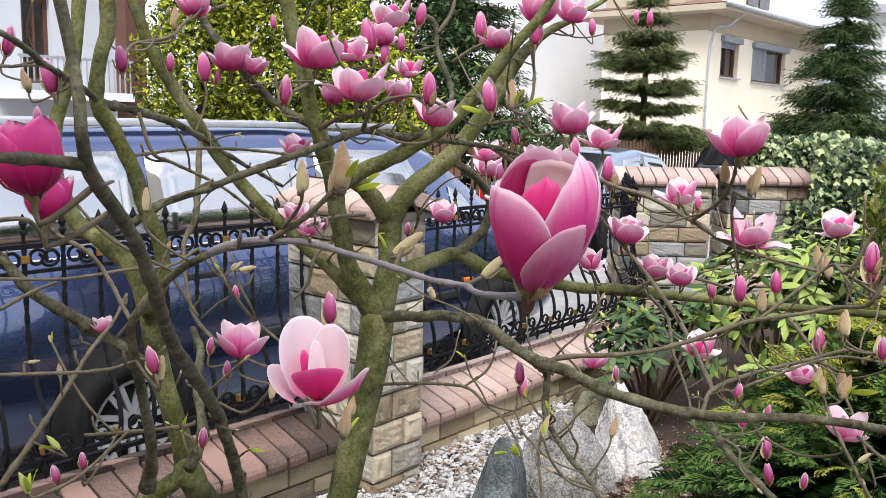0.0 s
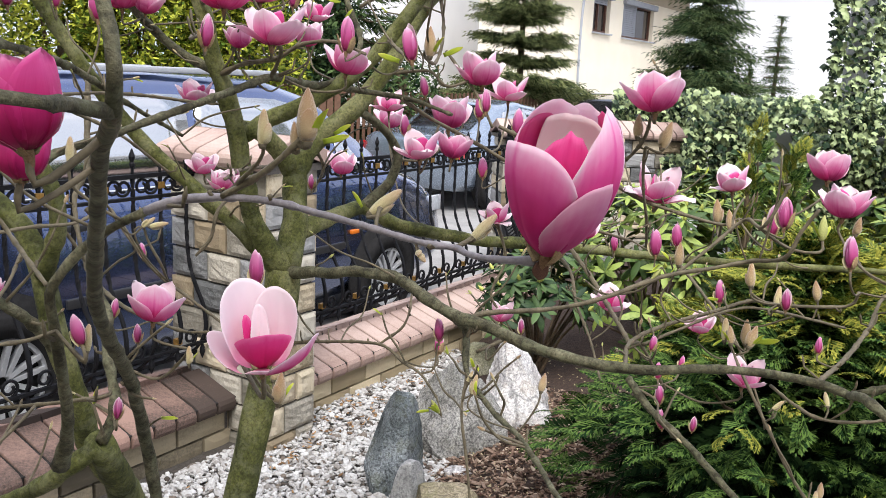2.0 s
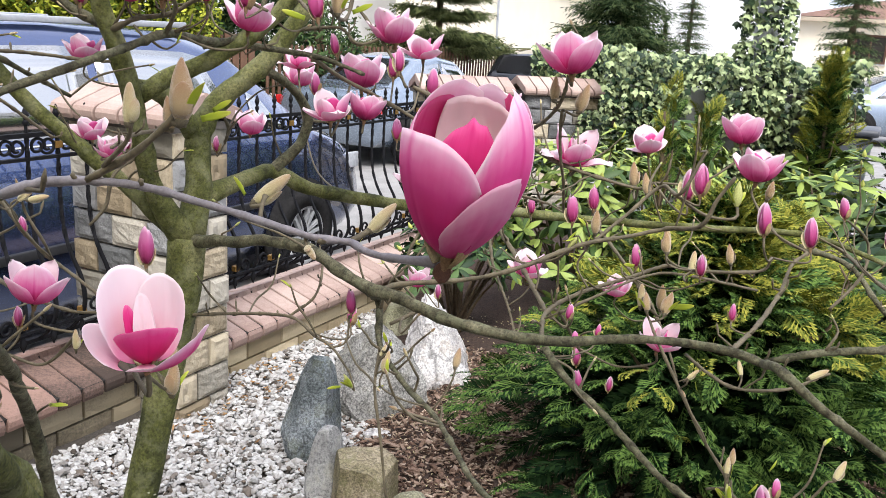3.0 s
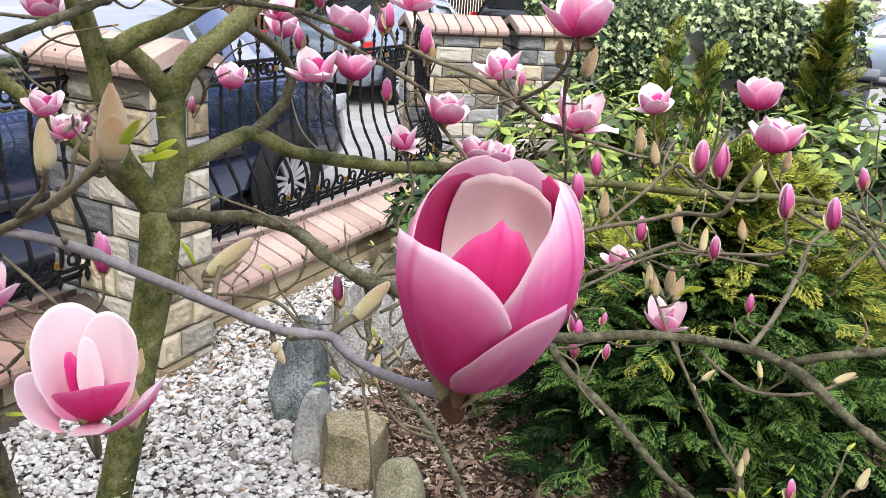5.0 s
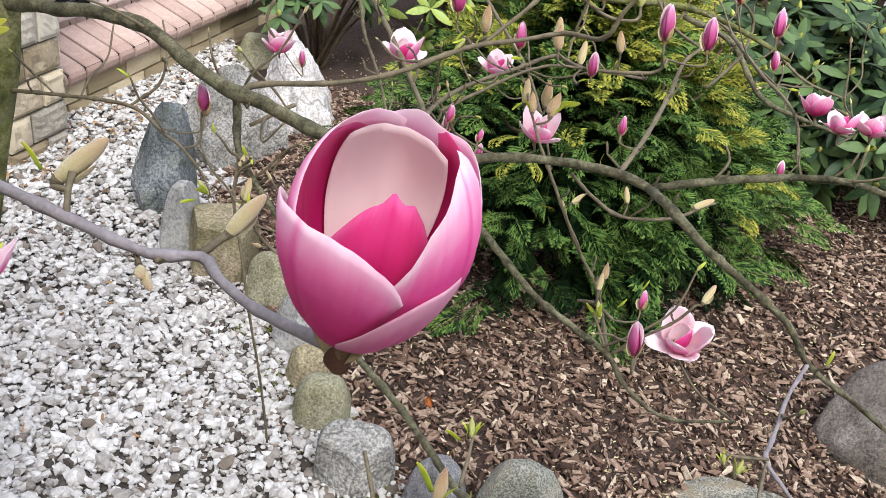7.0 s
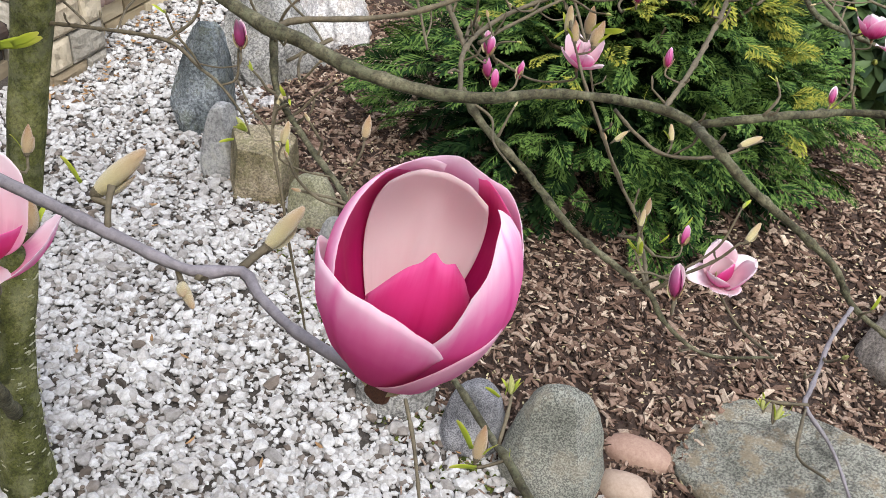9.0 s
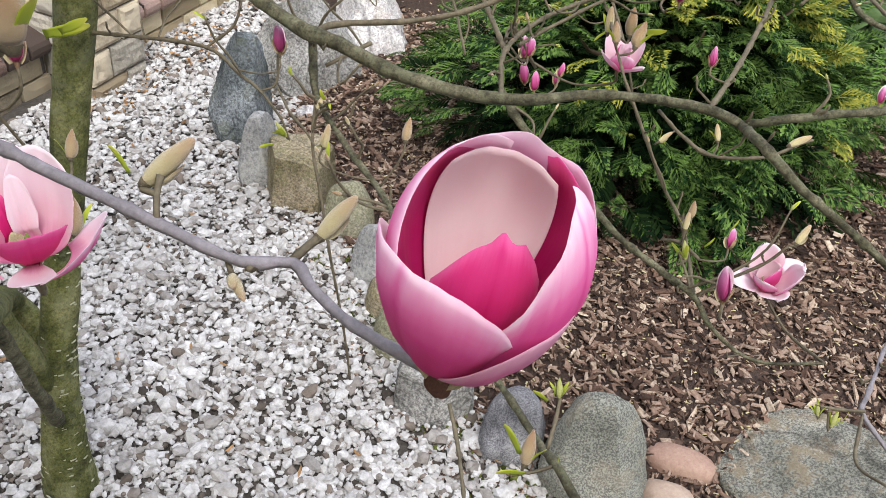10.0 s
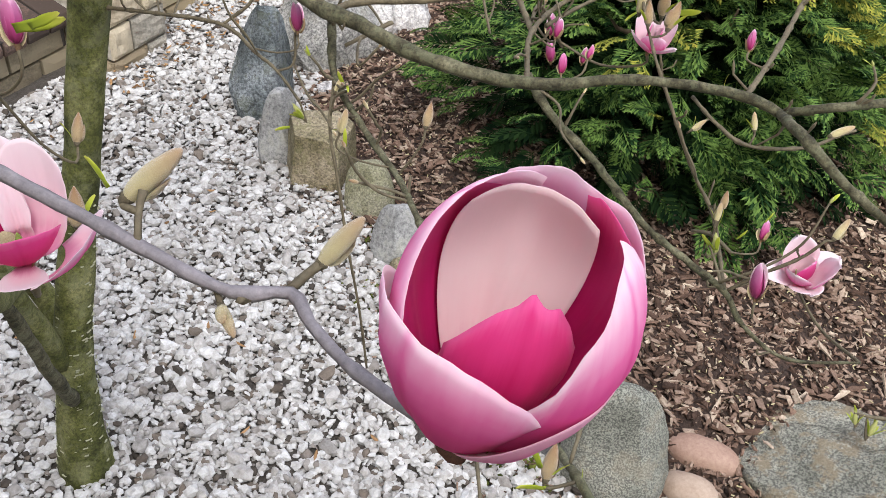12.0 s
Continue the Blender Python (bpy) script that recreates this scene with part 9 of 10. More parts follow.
limb("twig", [(-1.510, 1.880, 1.704, 0.0070), (-1.615, 1.690, 1.692, 0.0047), (-1.685, 1.617, 1.696, 0.0039)])
limb("twig", [(-1.503, 1.862, 1.658, 0.0059), (-1.797, 1.577, 1.624, 0.0041), (-1.991, 1.337, 1.620, 0.0029)])
limb("branch", [(-1.337, 1.768, 1.544, 0.0086), (-1.271, 1.728, 1.570, 0.0074), (-1.193, 1.732, 1.646, 0.0076), (-1.166, 1.802, 1.750, 0.0078), (-1.164, 1.814, 1.814, 0.0078), (-1.203, 1.867, 1.851, 0.0065), (-1.223, 1.903, 1.902, 0.0052)])
limb("twig", [(-1.162, 1.806, 1.789, 0.0072), (-1.136, 1.787, 1.841, 0.0065), (-1.121, 1.785, 1.906, 0.0059)])
limb("twig", [(-1.162, 1.761, 1.723, 0.0058), (-1.149, 1.706, 1.754, 0.0057), (-1.155, 1.639, 1.769, 0.0043)])
limb("twig", [(-1.030, 1.761, 1.585, 0.0062), (-1.016, 1.670, 1.593, 0.0053), (-1.035, 1.607, 1.562, 0.0052), (-0.990, 1.560, 1.583, 0.0046)])
limb("twig", [(-0.939, 1.701, 1.783, 0.0068), (-0.986, 1.655, 1.680, 0.0060), (-1.047, 1.633, 1.613, 0.0059), (-1.316, 1.482, 1.620, 0.0044), (-1.392, 1.419, 1.638, 0.0042)])
limb("twig", [(-1.210, 1.645, 1.651, 0.0055), (-1.424, 1.452, 1.617, 0.0047), (-1.459, 1.415, 1.616, 0.0040)])
limb("twig", [(-0.986, 1.645, 1.640, 0.0053), (-0.993, 1.557, 1.550, 0.0052), (-0.993, 1.508, 1.475, 0.0052)])
limb("twig", [(-1.207, 1.853, 1.422, 0.0067), (-1.158, 1.861, 1.365, 0.0062), (-1.093, 1.929, 1.318, 0.0050)])
limb("twig", [(-1.382, 1.815, 1.383, 0.0056), (-1.628, 1.642, 1.410, 0.0047), (-1.855, 1.446, 1.430, 0.0034)])
limb("twig", [(-1.423, 1.851, 1.333, 0.0056), (-1.492, 1.847, 1.303, 0.0054), (-1.510, 1.854, 1.243, 0.0054), (-1.533, 1.872, 1.207, 0.0042)])
limb("twig", [(-0.814, 1.590, 1.250, 0.0057), (-0.806, 1.556, 1.137, 0.0057), (-0.838, 1.573, 1.051, 0.0050), (-0.825, 1.545, 0.995, 0.0043)])
bloom("goblet", (-2.2653, 0.7448, 1.5296), 0.0872, (-0.050, -0.15, 0.98), 0)
bloom("saucer", (-1.085, 1.643, 1.437), 0.081, (-0.00, 0.07, 1.00), 20)
bloom("cup", (-0.997, 1.604, 1.433), 0.072, (0.17, -0.06, 0.98), 70)
bloom("cup", (-0.788, 1.752, 1.498), 0.096, (0.12, 0.02, 0.99), 10)
bloom("half", (-0.839, 1.631, 1.519), 0.077, (0.21, 0.06, 0.98), 0)
bloom("half", (-0.904, 1.486, 1.470), 0.070, (0.25, 0.20, 0.95), 30)
bloom("half", (-0.852, 1.849, 1.454), 0.063, (0.21, 0.28, 0.94), 50)
bloom("half", (-0.877, 1.595, 1.369), 0.057, (0.25, 0.20, 0.95), 10)
bloom("saucer", (-0.768, 1.965, 1.517), 0.071, (0.08, 0.11, 0.99), 60)
bloom("bowl", (-2.142, 1.094, 1.347), 0.075, (-0.02, 0.02, 1.00), -8)
bloom("cup", (-1.101, 1.100, 1.580), 0.090, (0.02, 0.05, 1.00), 40)
bloom("saucer", (-0.846, 1.162, 1.378), 0.096, (-0.06, -0.15, 0.99), 80)
bloom("saucer", (-0.390, 1.123, 1.361), 0.083, (-0.04, 0.12, 0.99), 10)
bloom("cup", (-0.690, 0.844, 1.437), 0.077, (0.06, -0.02, 1.00), 50)
bloom("cup", (-0.795, 0.789, 1.375), 0.077, (0.19, -0.06, 0.98), 110)
bloom("half", (-1.247, 0.817, 1.394), 0.057, (0.24, 0.07, 0.97), 0)
bloom("closed", (-2.540, 0.817, 1.572), 0.035, (-0.08, 0.16, 0.98), 0)
bloom("closed", (-2.508, 0.867, 1.550), 0.026, (0.09, -0.03, 1.00), 60)
bloom("half", (-2.334, 1.262, 1.586), 0.022, (0.02, 0.05, 1.00), 60)
bloom("half", (-2.167, 1.711, 1.687), 0.048, (0.22, -0.04, 0.97), 30)
bloom("half", (-2.160, 1.613, 1.637), 0.054, (-0.10, 0.32, 0.94), 20)
bloom("half", (-1.989, 1.734, 1.674), 0.048, (0.03, 0.19, 0.98), 20)
bloom("half", (-1.799, 1.902, 1.686), 0.040, (0.10, 0.11, 0.99), 20)
bloom("cup", (-1.699, 1.969, 1.808), 0.055, (0.10, 0.11, 0.99), 20)
bloom("half", (-1.759, 1.854, 1.679), 0.065, (0.03, 0.19, 0.98), 120)
bloom("cup", (-1.602, 1.990, 1.718), 0.070, (0.02, 0.05, 1.00), 20)
bloom("cup", (-1.573, 1.953, 1.700), 0.049, (0.07, -0.16, 0.98), 70)
bloom("half", (-1.624, 2.005, 1.671), 0.035, (0.22, -0.04, 0.97), 20)
bloom("cup", (-1.686, 1.623, 1.713), 0.076, (0.05, 0.01, 1.00), 20)
bloom("saucer", (-1.701, 1.504, 1.659), 0.080, (0.05, 0.01, 1.00), 35)
bloom("saucer", (-1.577, 1.654, 1.727), 0.065, (-0.05, -0.02, 1.00), 95)
bloom("half", (-1.518, 1.668, 1.749), 0.075, (-0.00, 0.22, 0.97), 5)
bloom("cup", (-1.462, 1.682, 1.756), 0.050, (0.22, -0.04, 0.97), 5)
bloom("half", (-1.465, 1.677, 1.718), 0.050, (0.16, 0.04, 0.99), 5)
bloom("saucer", (-1.303, 1.823, 1.828), 0.082, (-0.05, -0.02, 1.00), 35)
bloom("half", (-1.259, 1.771, 1.821), 0.062, (0.22, -0.04, 0.97), 5)
bloom("half", (-1.570, 1.890, 1.781), 0.034, (0.03, 0.19, 0.98), 15)
bloom("cup", (-1.538, 1.744, 1.639), 0.044, (0.02, 0.05, 1.00), 15)
bloom("cup", (-1.455, 1.651, 1.653), 0.053, (-0.05, -0.02, 1.00), 15)
bloom("saucer", (-1.363, 1.710, 1.704), 0.053, (-0.05, -0.02, 1.00), 15)
bloom("cup", (-1.409, 1.588, 1.614), 0.069, (0.15, -0.10, 0.98), 15)
bloom("half", (-1.566, 1.468, 1.644), 0.064, (0.13, 0.07, 0.99), 15)
bloom("half", (-1.441, 1.655, 1.741), 0.042, (0.10, 0.11, 0.99), 15)
bloom("half", (-1.136, 1.702, 1.805), 0.076, (0.10, 0.11, 0.99), 15)
bloom("cup", (-1.152, 1.638, 1.779), 0.057, (0.09, -0.03, 1.00), 15)
bloom("cup", (-1.002, 1.636, 1.858), 0.086, (0.02, 0.05, 1.00), 15)
bloom("half", (-1.012, 1.635, 1.800), 0.076, (0.16, 0.04, 0.99), 15)
bloom("cup", (-0.864, 1.633, 1.867), 0.066, (0.02, 0.05, 1.00), 15)
bloom("half", (-0.750, 1.648, 1.834), 0.046, (0.10, 0.11, 0.99), 15)
bloom("half", (-0.582, 1.618, 1.875), 0.042, (0.10, 0.11, 0.99), 15)
bloom("half", (-0.559, 1.590, 1.872), 0.045, (0.16, 0.04, 0.99), 15)
bloom("half", (-1.475, 1.407, 1.637), 0.070, (-0.00, 0.22, 0.97), 15)
bloom("half", (-1.988, 1.333, 1.624), 0.043, (0.16, 0.04, 0.99), 35)
bloom("cup", (-0.979, 1.554, 1.609), 0.086, (0.03, 0.12, 0.99), 15)
bloom("saucer", (-0.669, 1.649, 1.569), 0.084, (-0.05, -0.02, 1.00), 45)
bloom("half", (-0.997, 1.526, 1.536), 0.062, (0.13, 0.07, 0.99), 45)
bloom("half", (-0.936, 1.476, 1.488), 0.070, (0.13, 0.07, 0.99), 45)
bloom("half", (-1.027, 1.675, 1.560), 0.053, (0.03, 0.19, 0.98), 45)
bloom("saucer", (-0.737, 1.390, 1.440), 0.077, (-0.05, -0.02, 1.00), 15)
bloom("half", (-0.806, 1.310, 1.418), 0.042, (0.16, 0.04, 0.99), 15)
bloom("cup", (-0.637, 2.052, 1.463), 0.071, (0.01, -0.09, 1.00), 15)
bloom("cup", (-0.665, 2.206, 1.316), 0.077, (-0.06, -0.15, 0.99), 15)
bloom("cup", (-1.463, 1.943, 1.533), 0.057, (0.01, -0.09, 1.00), 15)
bloom("cup", (-1.739, 1.620, 1.432), 0.039, (-0.19, -0.01, 0.98), 15)
bloom("cup", (-1.789, 1.521, 1.419), 0.035, (-0.07, -0.27, 0.96), 75)
bloom("half", (-1.706, 1.577, 1.411), 0.027, (-0.07, -0.27, 0.96), 75)
bloom("half", (-1.105, 1.943, 1.318), 0.043, (0.02, 0.05, 1.00), 75)
bloom("cup", (-0.899, 1.434, 1.355), 0.076, (0.01, -0.09, 1.00), 15)
bloom("saucer", (-0.809, 1.586, 1.257), 0.063, (-0.05, -0.02, 1.00), 15)
bloom("cup", (-0.866, 1.377, 1.272), 0.061, (0.01, -0.09, 1.00), 15)
bloom("cup", (-0.662, 1.408, 1.223), 0.066, (-0.05, -0.02, 1.00), 15)
bloom("half", (-0.615, 1.344, 1.183), 0.049, (0.10, 0.11, 0.99), 15)
bloom("half", (-1.197, 1.042, 1.307), 0.055, (0.10, 0.11, 0.99), 15)
bloom("half", (-0.656, 1.171, 1.234), 0.067, (0.10, 0.11, 0.99), 15)
bloom("saucer", (-1.066, 1.166, 1.159), 0.062, (0.01, -0.09, 1.00), 15)
bloom("half", (-0.806, 1.017, 1.148), 0.063, (0.10, 0.11, 0.99), 15)
bloom("cup", (-0.706, 1.078, 1.044), 0.054, (-0.05, -0.02, 1.00), 15)
bloom("saucer", (-0.888, 0.924, 1.007), 0.075, (0.04, -0.13, 0.99), 60)
bloom("cup", (-0.824, 1.547, 1.007), 0.057, (-0.05, -0.02, 1.00), 60)
bloom("half", (-0.795, 1.504, 0.968), 0.043, (0.10, 0.11, 0.99), 60)
bloom("half", (-1.446, 1.339, 1.140), 0.047, (0.10, 0.11, 0.99), 60)
bloom("half", (-0.319, 1.279, 0.699), 0.067, (0.10, 0.11, 0.99), 60)
bloom("half", (-0.323, 1.267, 0.626), 0.067, (0.03, 0.19, 0.98), 60)
bloom("half", (-0.258, 1.188, 0.610), 0.054, (0.22, -0.04, 0.97), 60)
bloom("cup", (-1.966, 1.462, 1.275), 0.060, (0.09, -0.03, 1.00), 60)
bloom("half", (-2.265, 1.192, 1.355), 0.031, (-0.03, 0.26, 0.97), 60)
bloom("half", (-1.944, 1.296, 1.342), 0.049, (0.13, 0.07, 0.99), 60)
bloom("cup", (-2.032, 1.736, 1.260), 0.029, (-0.05, -0.02, 1.00), 60)
bloom("half", (-1.955, 1.513, 1.216), 0.032, (0.10, 0.11, 0.99), 60)
bloom("half", (-1.912, 1.620, 1.223), 0.031, (0.16, 0.04, 0.99), 60)
bloom("half", (-1.877, 1.598, 1.309), 0.027, (0.03, 0.19, 0.98), 60)
bloom("half", (-2.071, 1.404, 1.168), 0.030, (0.16, 0.04, 0.99), 60)
bloom("half", (-2.201, 1.474, 1.154), 0.026, (0.02, 0.05, 1.00), 60)
bloom("half", (-2.247, 1.451, 1.156), 0.027, (-0.11, 0.19, 0.98), 60)
bloom("half", (-0.877, 0.908, 1.329), 0.078, (0.16, 0.04, 0.99), 60)
bloom("half", (-1.127, 0.729, 1.324), 0.061, (0.19, 0.15, 0.97), 60)
bloom("half", (-0.986, 0.662, 1.285), 0.063, (0.21, 0.11, 0.97), 60)
bloom("half", (-0.565, 0.628, 1.271), 0.053, (0.19, 0.15, 0.97), 60)
bloom("half", (-1.071, 0.830, 1.213), 0.046, (0.24, 0.07, 0.97), 60)
bloom("half", (-1.514, 0.635, 1.012), 0.055, (0.19, 0.15, 0.97), 60)
bloom("half", (-0.454, 0.527, 1.203), 0.074, (0.36, 0.08, 0.93), 60)
bloom("half", (-0.427, 0.507, 1.111), 0.046, (0.34, 0.13, 0.93), 60)
bloom("saucer", (-1.185, 0.554, 0.826), 0.078, (-0.30, 0.10, 0.94), 30)
bloom("half", (-1.247, 0.637, 0.907), 0.037, (0.63, 0.04, 0.78), 30)
bloom("cup", (-0.716, 0.428, 1.131), 0.053, (0.34, 0.16, 0.93), 30)
bloom("saucer", (-0.768, 0.380, 1.128), 0.054, (0.37, 0.07, 0.93), 30)
bloom("saucer", (-0.751, 0.323, 1.132), 0.056, (0.37, 0.07, 0.93), 70)
bloom("half", (-0.783, 0.454, 1.006), 0.038, (0.55, 0.02, 0.83), 70)
bloom("half", (-1.214, 0.746, 1.178), 0.034, (0.62, 0.08, 0.78), 70)
sprout((-2.230, 0.911, 1.492), 0.015, (0.03, 0.69, 0.72))
sprout((-1.997, 0.764, 1.133), 0.032, (0.10, 0.62, 0.78))
sprout((-2.004, 0.756, 1.122), 0.026, (-0.53, 0.84, 0.10))
sprout((-1.944, 0.760, 1.148), 0.018, (-0.21, 0.82, 0.53))
sprout((-1.941, 0.756, 1.149), 0.016, (0.37, 0.20, 0.91))
sprout((-1.992, 0.733, 1.127), 0.014, (0.38, 0.15, 0.91))
sprout((-1.556, 1.282, 1.035), 0.023, (-0.74, 0.67, -0.09))
sprout((-1.647, 0.496, 0.976), 0.017, (0.27, 0.41, 0.87))
sprout((-1.648, 0.474, 0.966), 0.020, (0.35, 0.24, 0.91))
sprout((-1.645, 0.468, 0.967), 0.017, (0.44, -0.19, 0.88))
sprout((-1.412, 1.470, 1.606), 0.044, (-0.77, 0.58, 0.27))
sprout((-1.360, 1.412, 1.620), 0.040, (0.43, -0.80, 0.42))
sprout((-1.466, 1.554, 1.678), 0.021, (0.19, -0.66, 0.73))
sprout((-1.468, 1.563, 1.704), 0.025, (-0.82, 0.55, 0.14))
sprout((-2.212, 0.965, 1.533), 0.022, (0.45, -0.85, 0.27))
sprout((-1.513, 1.620, 1.711), 0.025, (0.41, -0.86, 0.31))
sprout((-1.311, 0.994, 1.292), 0.024, (-0.81, 0.25, -0.53))
sprout((-1.295, 0.973, 1.287), 0.022, (-0.68, 0.09, -0.73))
sprout((-1.037, 0.886, 1.112), 0.050, (0.44, -0.89, 0.12))
sprout((-1.074, 0.951, 1.191), 0.027, (-0.80, 0.58, 0.17))
sprout((-1.077, 0.935, 1.116), 0.027, (-0.81, 0.43, -0.40))
sprout((-2.217, 0.950, 1.540), 0.016, (0.24, -0.82, 0.51))
sprout((-1.359, 0.706, 1.116), 0.020, (0.43, -0.06, 0.90))
sprout((-1.280, 0.759, 1.152), 0.020, (-0.83, -0.04, -0.56))
sprout((-1.304, 0.702, 0.923), 0.030, (0.40, 0.04, 0.92))
sprout((-1.323, 0.705, 0.901), 0.023, (-0.00, 0.69, 0.73))
sprout((-1.303, 0.672, 0.912), 0.023, (0.42, -0.48, 0.77))
sprout((-1.286, 0.780, 1.073), 0.019, (-0.68, -0.47, -0.57))
sprout((-1.326, 0.645, 0.970), 0.022, (0.44, -0.34, 0.83))
bud("brown", (-2.222, 0.970, 1.553), 0.039, (0.13, 0.07, 0.99), 1)
bud("brown", (-2.222, 0.982, 1.537), 0.021, (0.03, 0.19, 0.98), 0)
bud("cream", (-2.251, 0.986, 1.544), 0.025, (0.16, 0.04, 0.99), 0)
bud("cream", (-2.219, 0.899, 1.497), 0.027, (0.57, -0.51, 0.65), 1)
bud("cream", (-2.2066, 0.8254, 1.4874), 0.0225, (0.0139, -0.0084, 0.0152), 0)
bud("cream", (-2.2478, 0.8480, 1.4690), 0.0135, (-0.58, -0.78, -0.22), 0)
bud("cream", (-2.276, 1.178, 1.513), 0.021, (0.10, 0.11, 0.99), 0)
bud("brown", (-1.842, 1.814, 1.758), 0.037, (0.10, 0.11, 0.99), 1)
bud("brown", (-1.391, 1.419, 1.644), 0.052, (0.13, 0.07, 0.99), 1)
bud("brown", (-2.011, 1.193, 1.228), 0.036, (0.16, 0.04, 0.99), 1)
bud("brown", (-1.050, 1.148, 1.506), 0.044, (0.16, 0.04, 0.99), 0)
bud("brown", (-1.011, 1.100, 1.490), 0.055, (0.33, -0.18, 0.93), 0)
bud("brown", (-0.689, 1.071, 1.307), 0.053, (0.10, 0.11, 0.99), 0)
bud("brown", (-1.273, 0.974, 1.307), 0.038, (0.13, 0.07, 0.99), 1)
bud("cream", (-1.027, 0.906, 1.240), 0.046, (0.10, 0.11, 0.99), 0)
bud("brown", (-1.042, 0.900, 1.132), 0.046, (0.16, 0.04, 0.99), 1)
bud("cream", (-1.069, 0.932, 1.136), 0.042, (0.16, 0.04, 0.99), 1)
bud("cream", (-2.255, 1.194, 1.345), 0.024, (0.16, 0.04, 0.99), 0)
bud("cream", (-1.920, 1.506, 1.365), 0.025, (0.66, -0.72, 0.22), 0)
bud("cream", (-1.960, 1.478, 1.377), 0.020, (0.58, -0.54, 0.61), 0)
bud("cream", (-2.349, 1.259, 1.356), 0.011, (0.66, -0.74, 0.12), 0)
bud("cream", (-1.945, 1.421, 1.201), 0.024, (0.10, 0.11, 0.99), 1)
bud("brown", (-2.209, 1.510, 1.267), 0.017, (0.03, 0.19, 0.98), 0)
bud("cream", (-1.651, 1.143, 1.141), 0.029, (0.28, -0.11, 0.95), 0)
bud("brown", (-1.101, 0.892, 1.253), 0.038, (0.30, 0.22, 0.93), 0)
bud("brown", (-0.832, 1.005, 1.311), 0.044, (0.30, 0.22, 0.93), 0)
bud("green", (-1.123, 0.776, 1.365), 0.053, (0.37, 0.04, 0.93), 1)
bud("brown", (-0.735, 0.768, 1.315), 0.040, (0.43, -0.14, 0.89), 0)
bud("cream", (-0.945, 0.869, 1.187), 0.042, (0.37, 0.04, 0.93), 0)
bud("brown", (-0.811, 0.820, 1.184), 0.040, (0.30, 0.22, 0.93), 0)
bud("cream", (-1.374, 0.769, 1.117), 0.021, (0.50, -0.60, 0.62), 1)
bud("brown", (-1.137, 0.907, 1.146), 0.034, (0.48, 0.30, 0.83), 1)
bud("brown", (-1.126, 0.870, 1.148), 0.043, (0.57, -0.07, 0.82), 1)
bud("cream", (-1.366, 0.705, 1.140), 0.023, (0.55, 0.31, 0.77), 1)
bud("cream", (-1.333, 0.600, 1.144), 0.031, (0.55, -0.72, 0.43), 0)
bud("cream", (-1.329, 0.549, 1.003), 0.033, (0.65, -0.32, 0.69), 0)
bud("brown", (-1.278, 0.706, 0.958), 0.027, (0.63, 0.04, 0.78), 1)
bud("green", (-1.340, 0.699, 0.928), 0.035, (0.55, 0.31, 0.77), 1)
bud("cream", (-1.308, 0.708, 0.954), 0.027, (0.63, 0.04, 0.78), 1)
bud("brown", (-1.991, 0.760, 1.139), 0.029, (0.62, 0.08, 0.78), 1)
bud("green", (-1.933, 0.755, 1.160), 0.021, (0.57, 0.27, 0.78), 1)
bud("brown", (-1.592, 1.061, 1.147), 0.029, (0.61, 0.13, 0.78), 0)
bud("cream", (-1.502, 1.237, 1.090), 0.021, (0.65, -0.13, 0.75), 1)
bud("green", (-1.664, 0.481, 0.991), 0.023, (0.65, -0.19, 0.73), 1)
bud("green", (-1.665, 0.503, 0.997), 0.019, (0.55, 0.31, 0.77), 1)
bud("green", (-1.481, 1.321, 1.012), 0.033, (-0.11, 0.62, 0.78), 1)
bud("green", (-2.225, 1.508, 1.178), 0.029, (-0.40, 0.61, 0.68), 1)
bud("green", (-2.294, 1.431, 1.170), 0.033, (-0.21, 0.44, 0.87), 1)
bud("brown", (-2.157, 1.687, 1.634), 0.031, (-0.10, 0.32, 0.94), 0)
bud("green", (-1.335, 0.993, 1.275), 0.028, (-0.49, 0.40, -0.77), 1)
bud("brown", (-1.862, 1.341, 1.176), 0.031, (0.56, 0.27, 0.78), 1)
bloom("half", (-1.328, 1.414, 1.072), 0.052, (0.55, 0.31, 0.77), 30)
bloom("half", (-1.245, 1.013, 1.134), 0.035, (0.63, 0.04, 0.78), 30)
bloom("half", (-1.272, 0.991, 1.094), 0.034, (0.58, 0.22, 0.78), 30)
bloom("half", (-1.247, 0.958, 1.112), 0.027, (0.64, -0.05, 0.76), 30)


def join_tips():
    """A short stalk from each flower and bud back to the nearest wood."""
    wood = np.array([w[:3] for w in WOOD])
    for base, axis, r in TIPS:
        b, a = np.array(base), np.array(axis)
        d = np.linalg.norm(wood - b, axis=1) + 0.6 * np.maximum(0, (wood - b) @ a)
        k = int(np.argmin(d))
        gap = np.linalg.norm(wood[k] - b)
        if gap > 0.45:
            continue
        rows = [(*wood[k], r * 1.05), (*(wood[k] * 0.45 + (b - a * gap * 0.35) * 0.55), r * 1.0), (*(b - a * min(gap * 0.25, 0.02)), r), (*(b + a * 0.004), r)]
        pts = spline(rows, 0.01)
        pts[:, :3] -= np.array([-1.61, 1.84, 0])
        part_mesh("stalk", tube_mesh("stalk", pts, 6, 0.15), M_TWIG, magnolia)


join_tips()


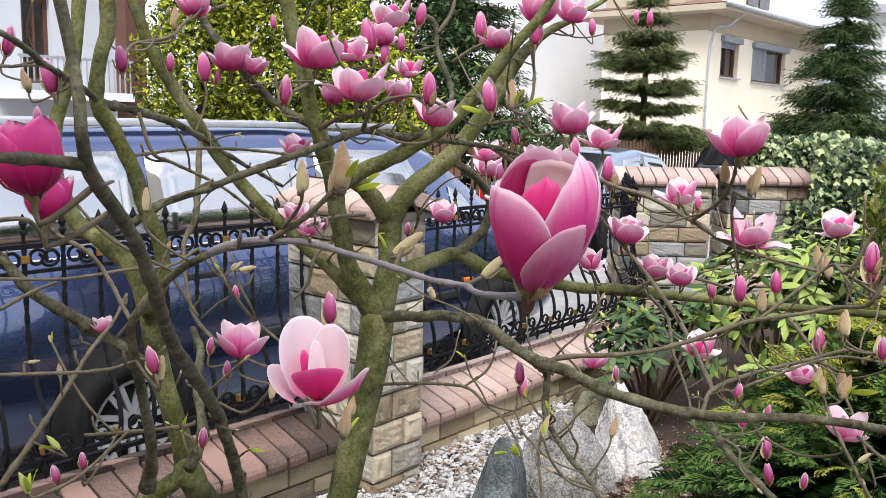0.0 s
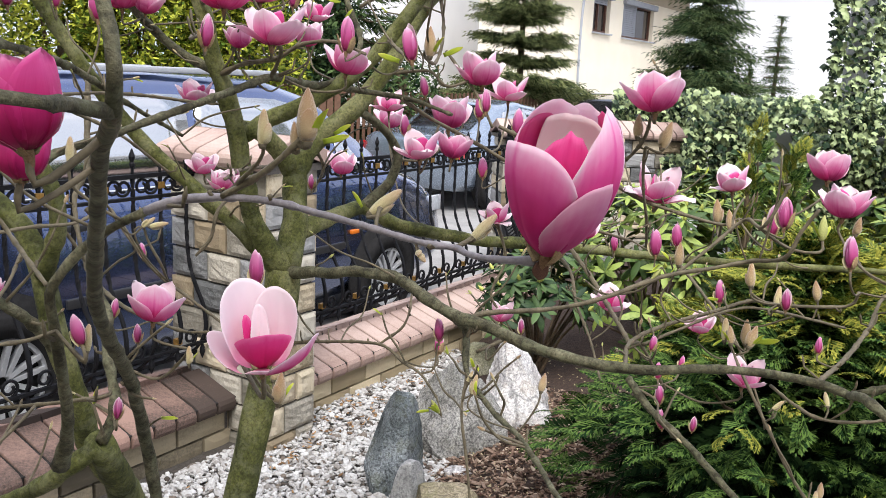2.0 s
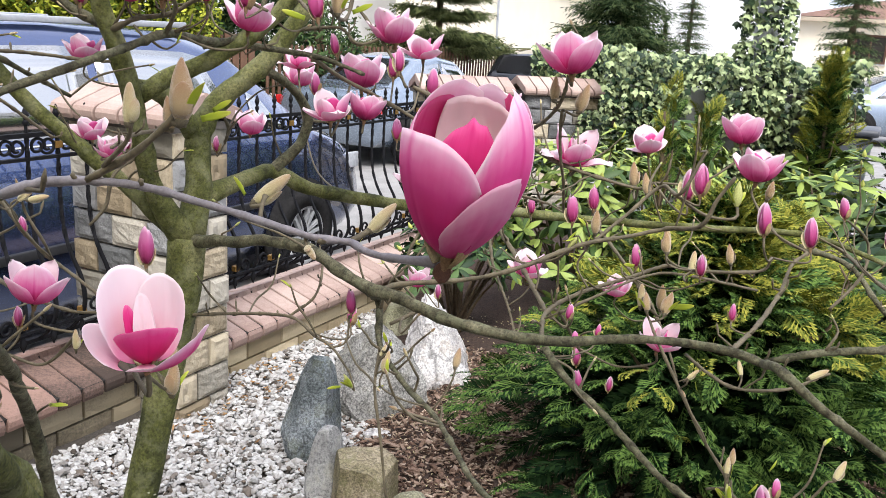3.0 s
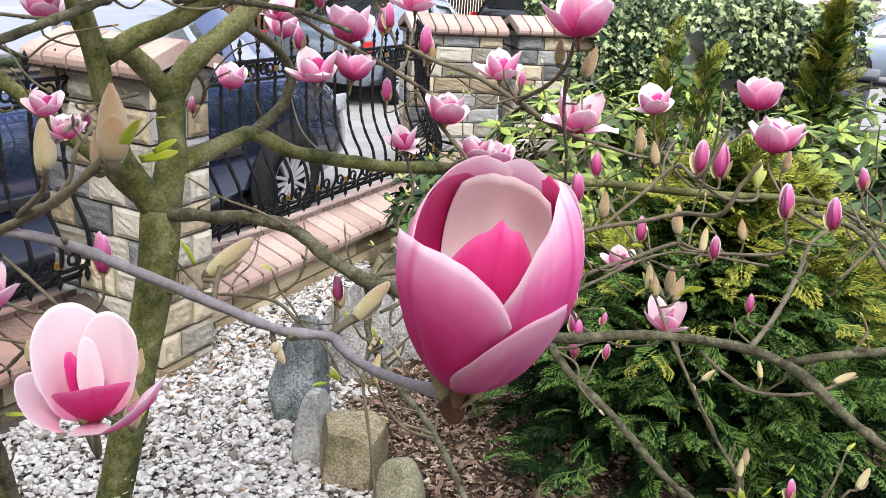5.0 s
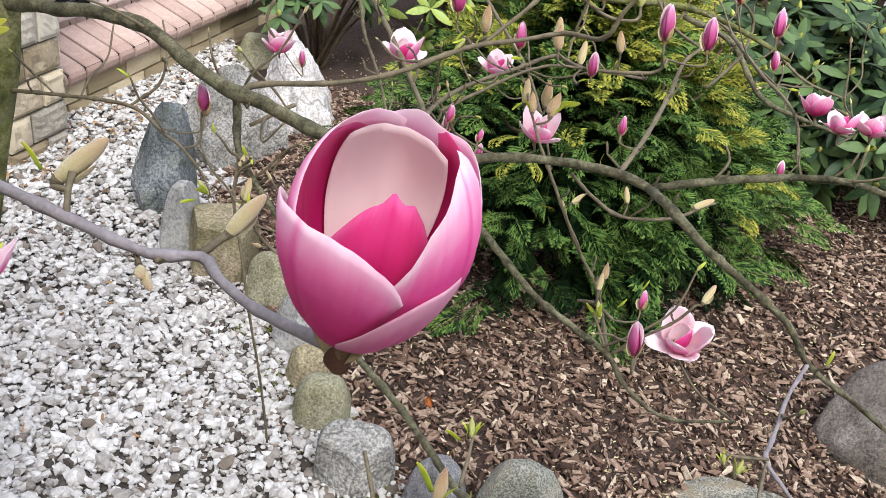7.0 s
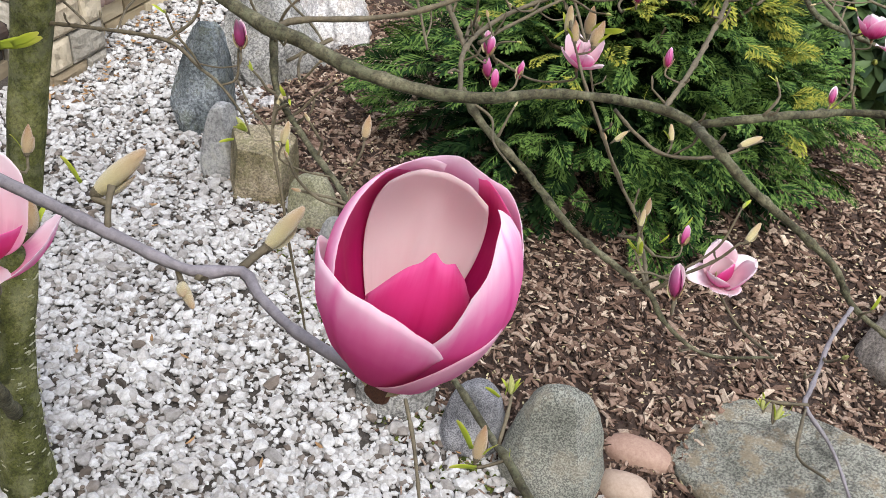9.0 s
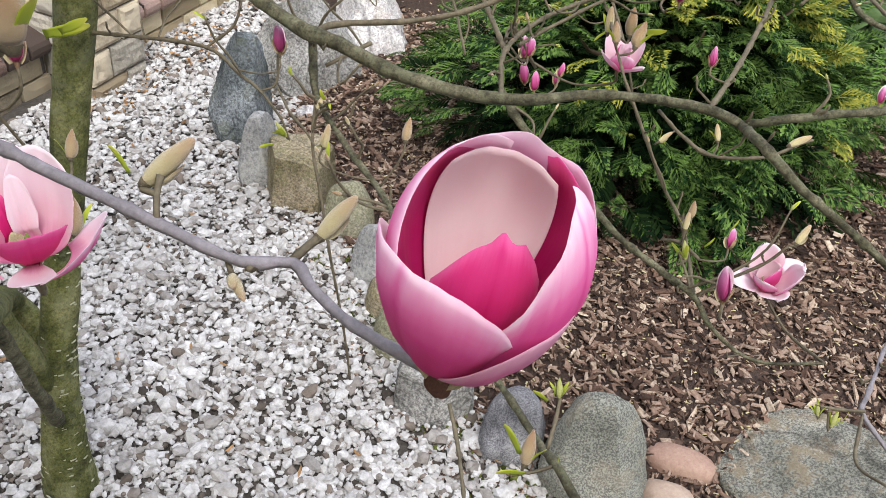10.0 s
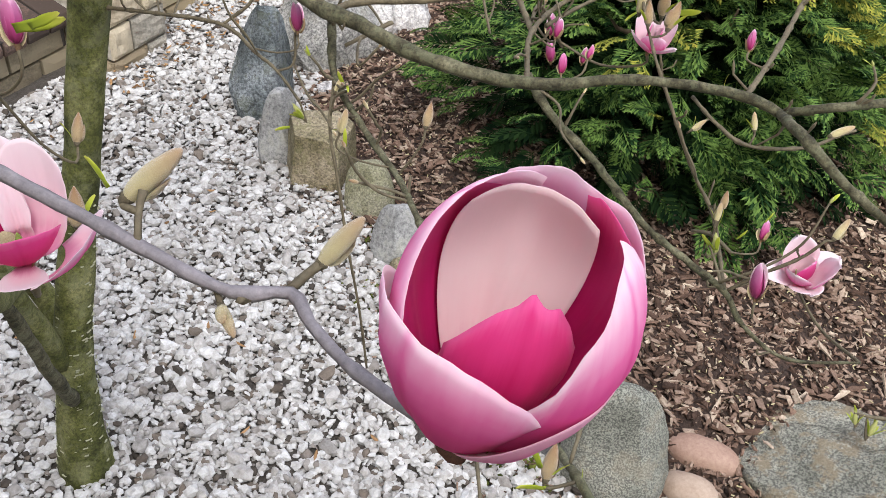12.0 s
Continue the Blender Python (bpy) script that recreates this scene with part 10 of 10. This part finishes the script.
def spurs():
    """Short dormant spurs and leaf scars along the younger wood."""
    r8 = random.Random(8)
    for k, w in enumerate(WOOD):
        if 0.0022 < w[3] < 0.011 and r8.random() < 0.045:
            d = Vector((r8.gauss(0, 1), r8.gauss(0, 1), r8.gauss(0.6, 0.6))).normalized()
            ln = r8.uniform(0.008, 0.035)
            if (Vector(w[:3]) - Vector((-2.4, 0.75, 1.55))).length < 0.35:
                ln = 0.005
            p = Vector(w[:3]) - Vector((-1.61, 1.84, 0))
            q = p + d * ln
            e = q + Vector((0, 0, 1)) * ln * 0.5 + d * ln * 0.2
            part_mesh("spur", tube_mesh("spur", [(*p, w[3] * 0.55), (*q, 0.0016), (*(q * 0.4 + e * 0.6), 0.0022), (*e, 0.0006)], 5), M_TWIG, magnolia)


spurs()


def side_shoots():
    """Fine crooked shoots in the crown, each ending in a small bud."""
    r9 = random.Random(19)
    eye = Vector((-2.55, 0.58, 1.62))
    pool = [w for w in WOOD if 0.0025 < w[3] < 0.02 and w[2] > 0.75 and (Vector(w[:3]) - eye).length > 0.95]
    for w in r9.sample(pool, min(150, len(pool))):
        p = Vector(w[:3]) - Vector((-1.61, 1.84, 0))
        d = Vector((r9.gauss(0, 1), r9.gauss(0, 1), r9.gauss(0.5, 0.7))).normalized()
        ln = r9.uniform(0.05, 0.20)
        rows, q = [(*p, min(w[3] * 0.5, 0.003))], p
        for k in range(3):
            d = (d + Vector((r9.gauss(0, 0.45), r9.gauss(0, 0.45), r9.gauss(0.25, 0.35)))).normalized()
            q = q + d * ln / 3
            rows.append((*q, 0.0022 - 0.0003 * k))
        part_mesh("twig", tube_mesh("twig", spline(rows, 0.012), 5, 0.25), M_TWIG, magnolia)
        tip = new("leaf_bud", BUDS[r9.choice(("green", "brown", "cream"))])
        tip.parent = magnolia
        tip.matrix_local = aim(q, d, r9.uniform(0, 360), r9.uniform(0.007, 0.014))
        if r9.random() < 0.35:
            leaf = new("young_leaf", YOUNG)
            leaf.parent = magnolia
            leaf.matrix_local = aim(q, d, r9.uniform(0, 360), r9.uniform(0.015, 0.030))


side_shoots()
bpy.context.view_layer.update()
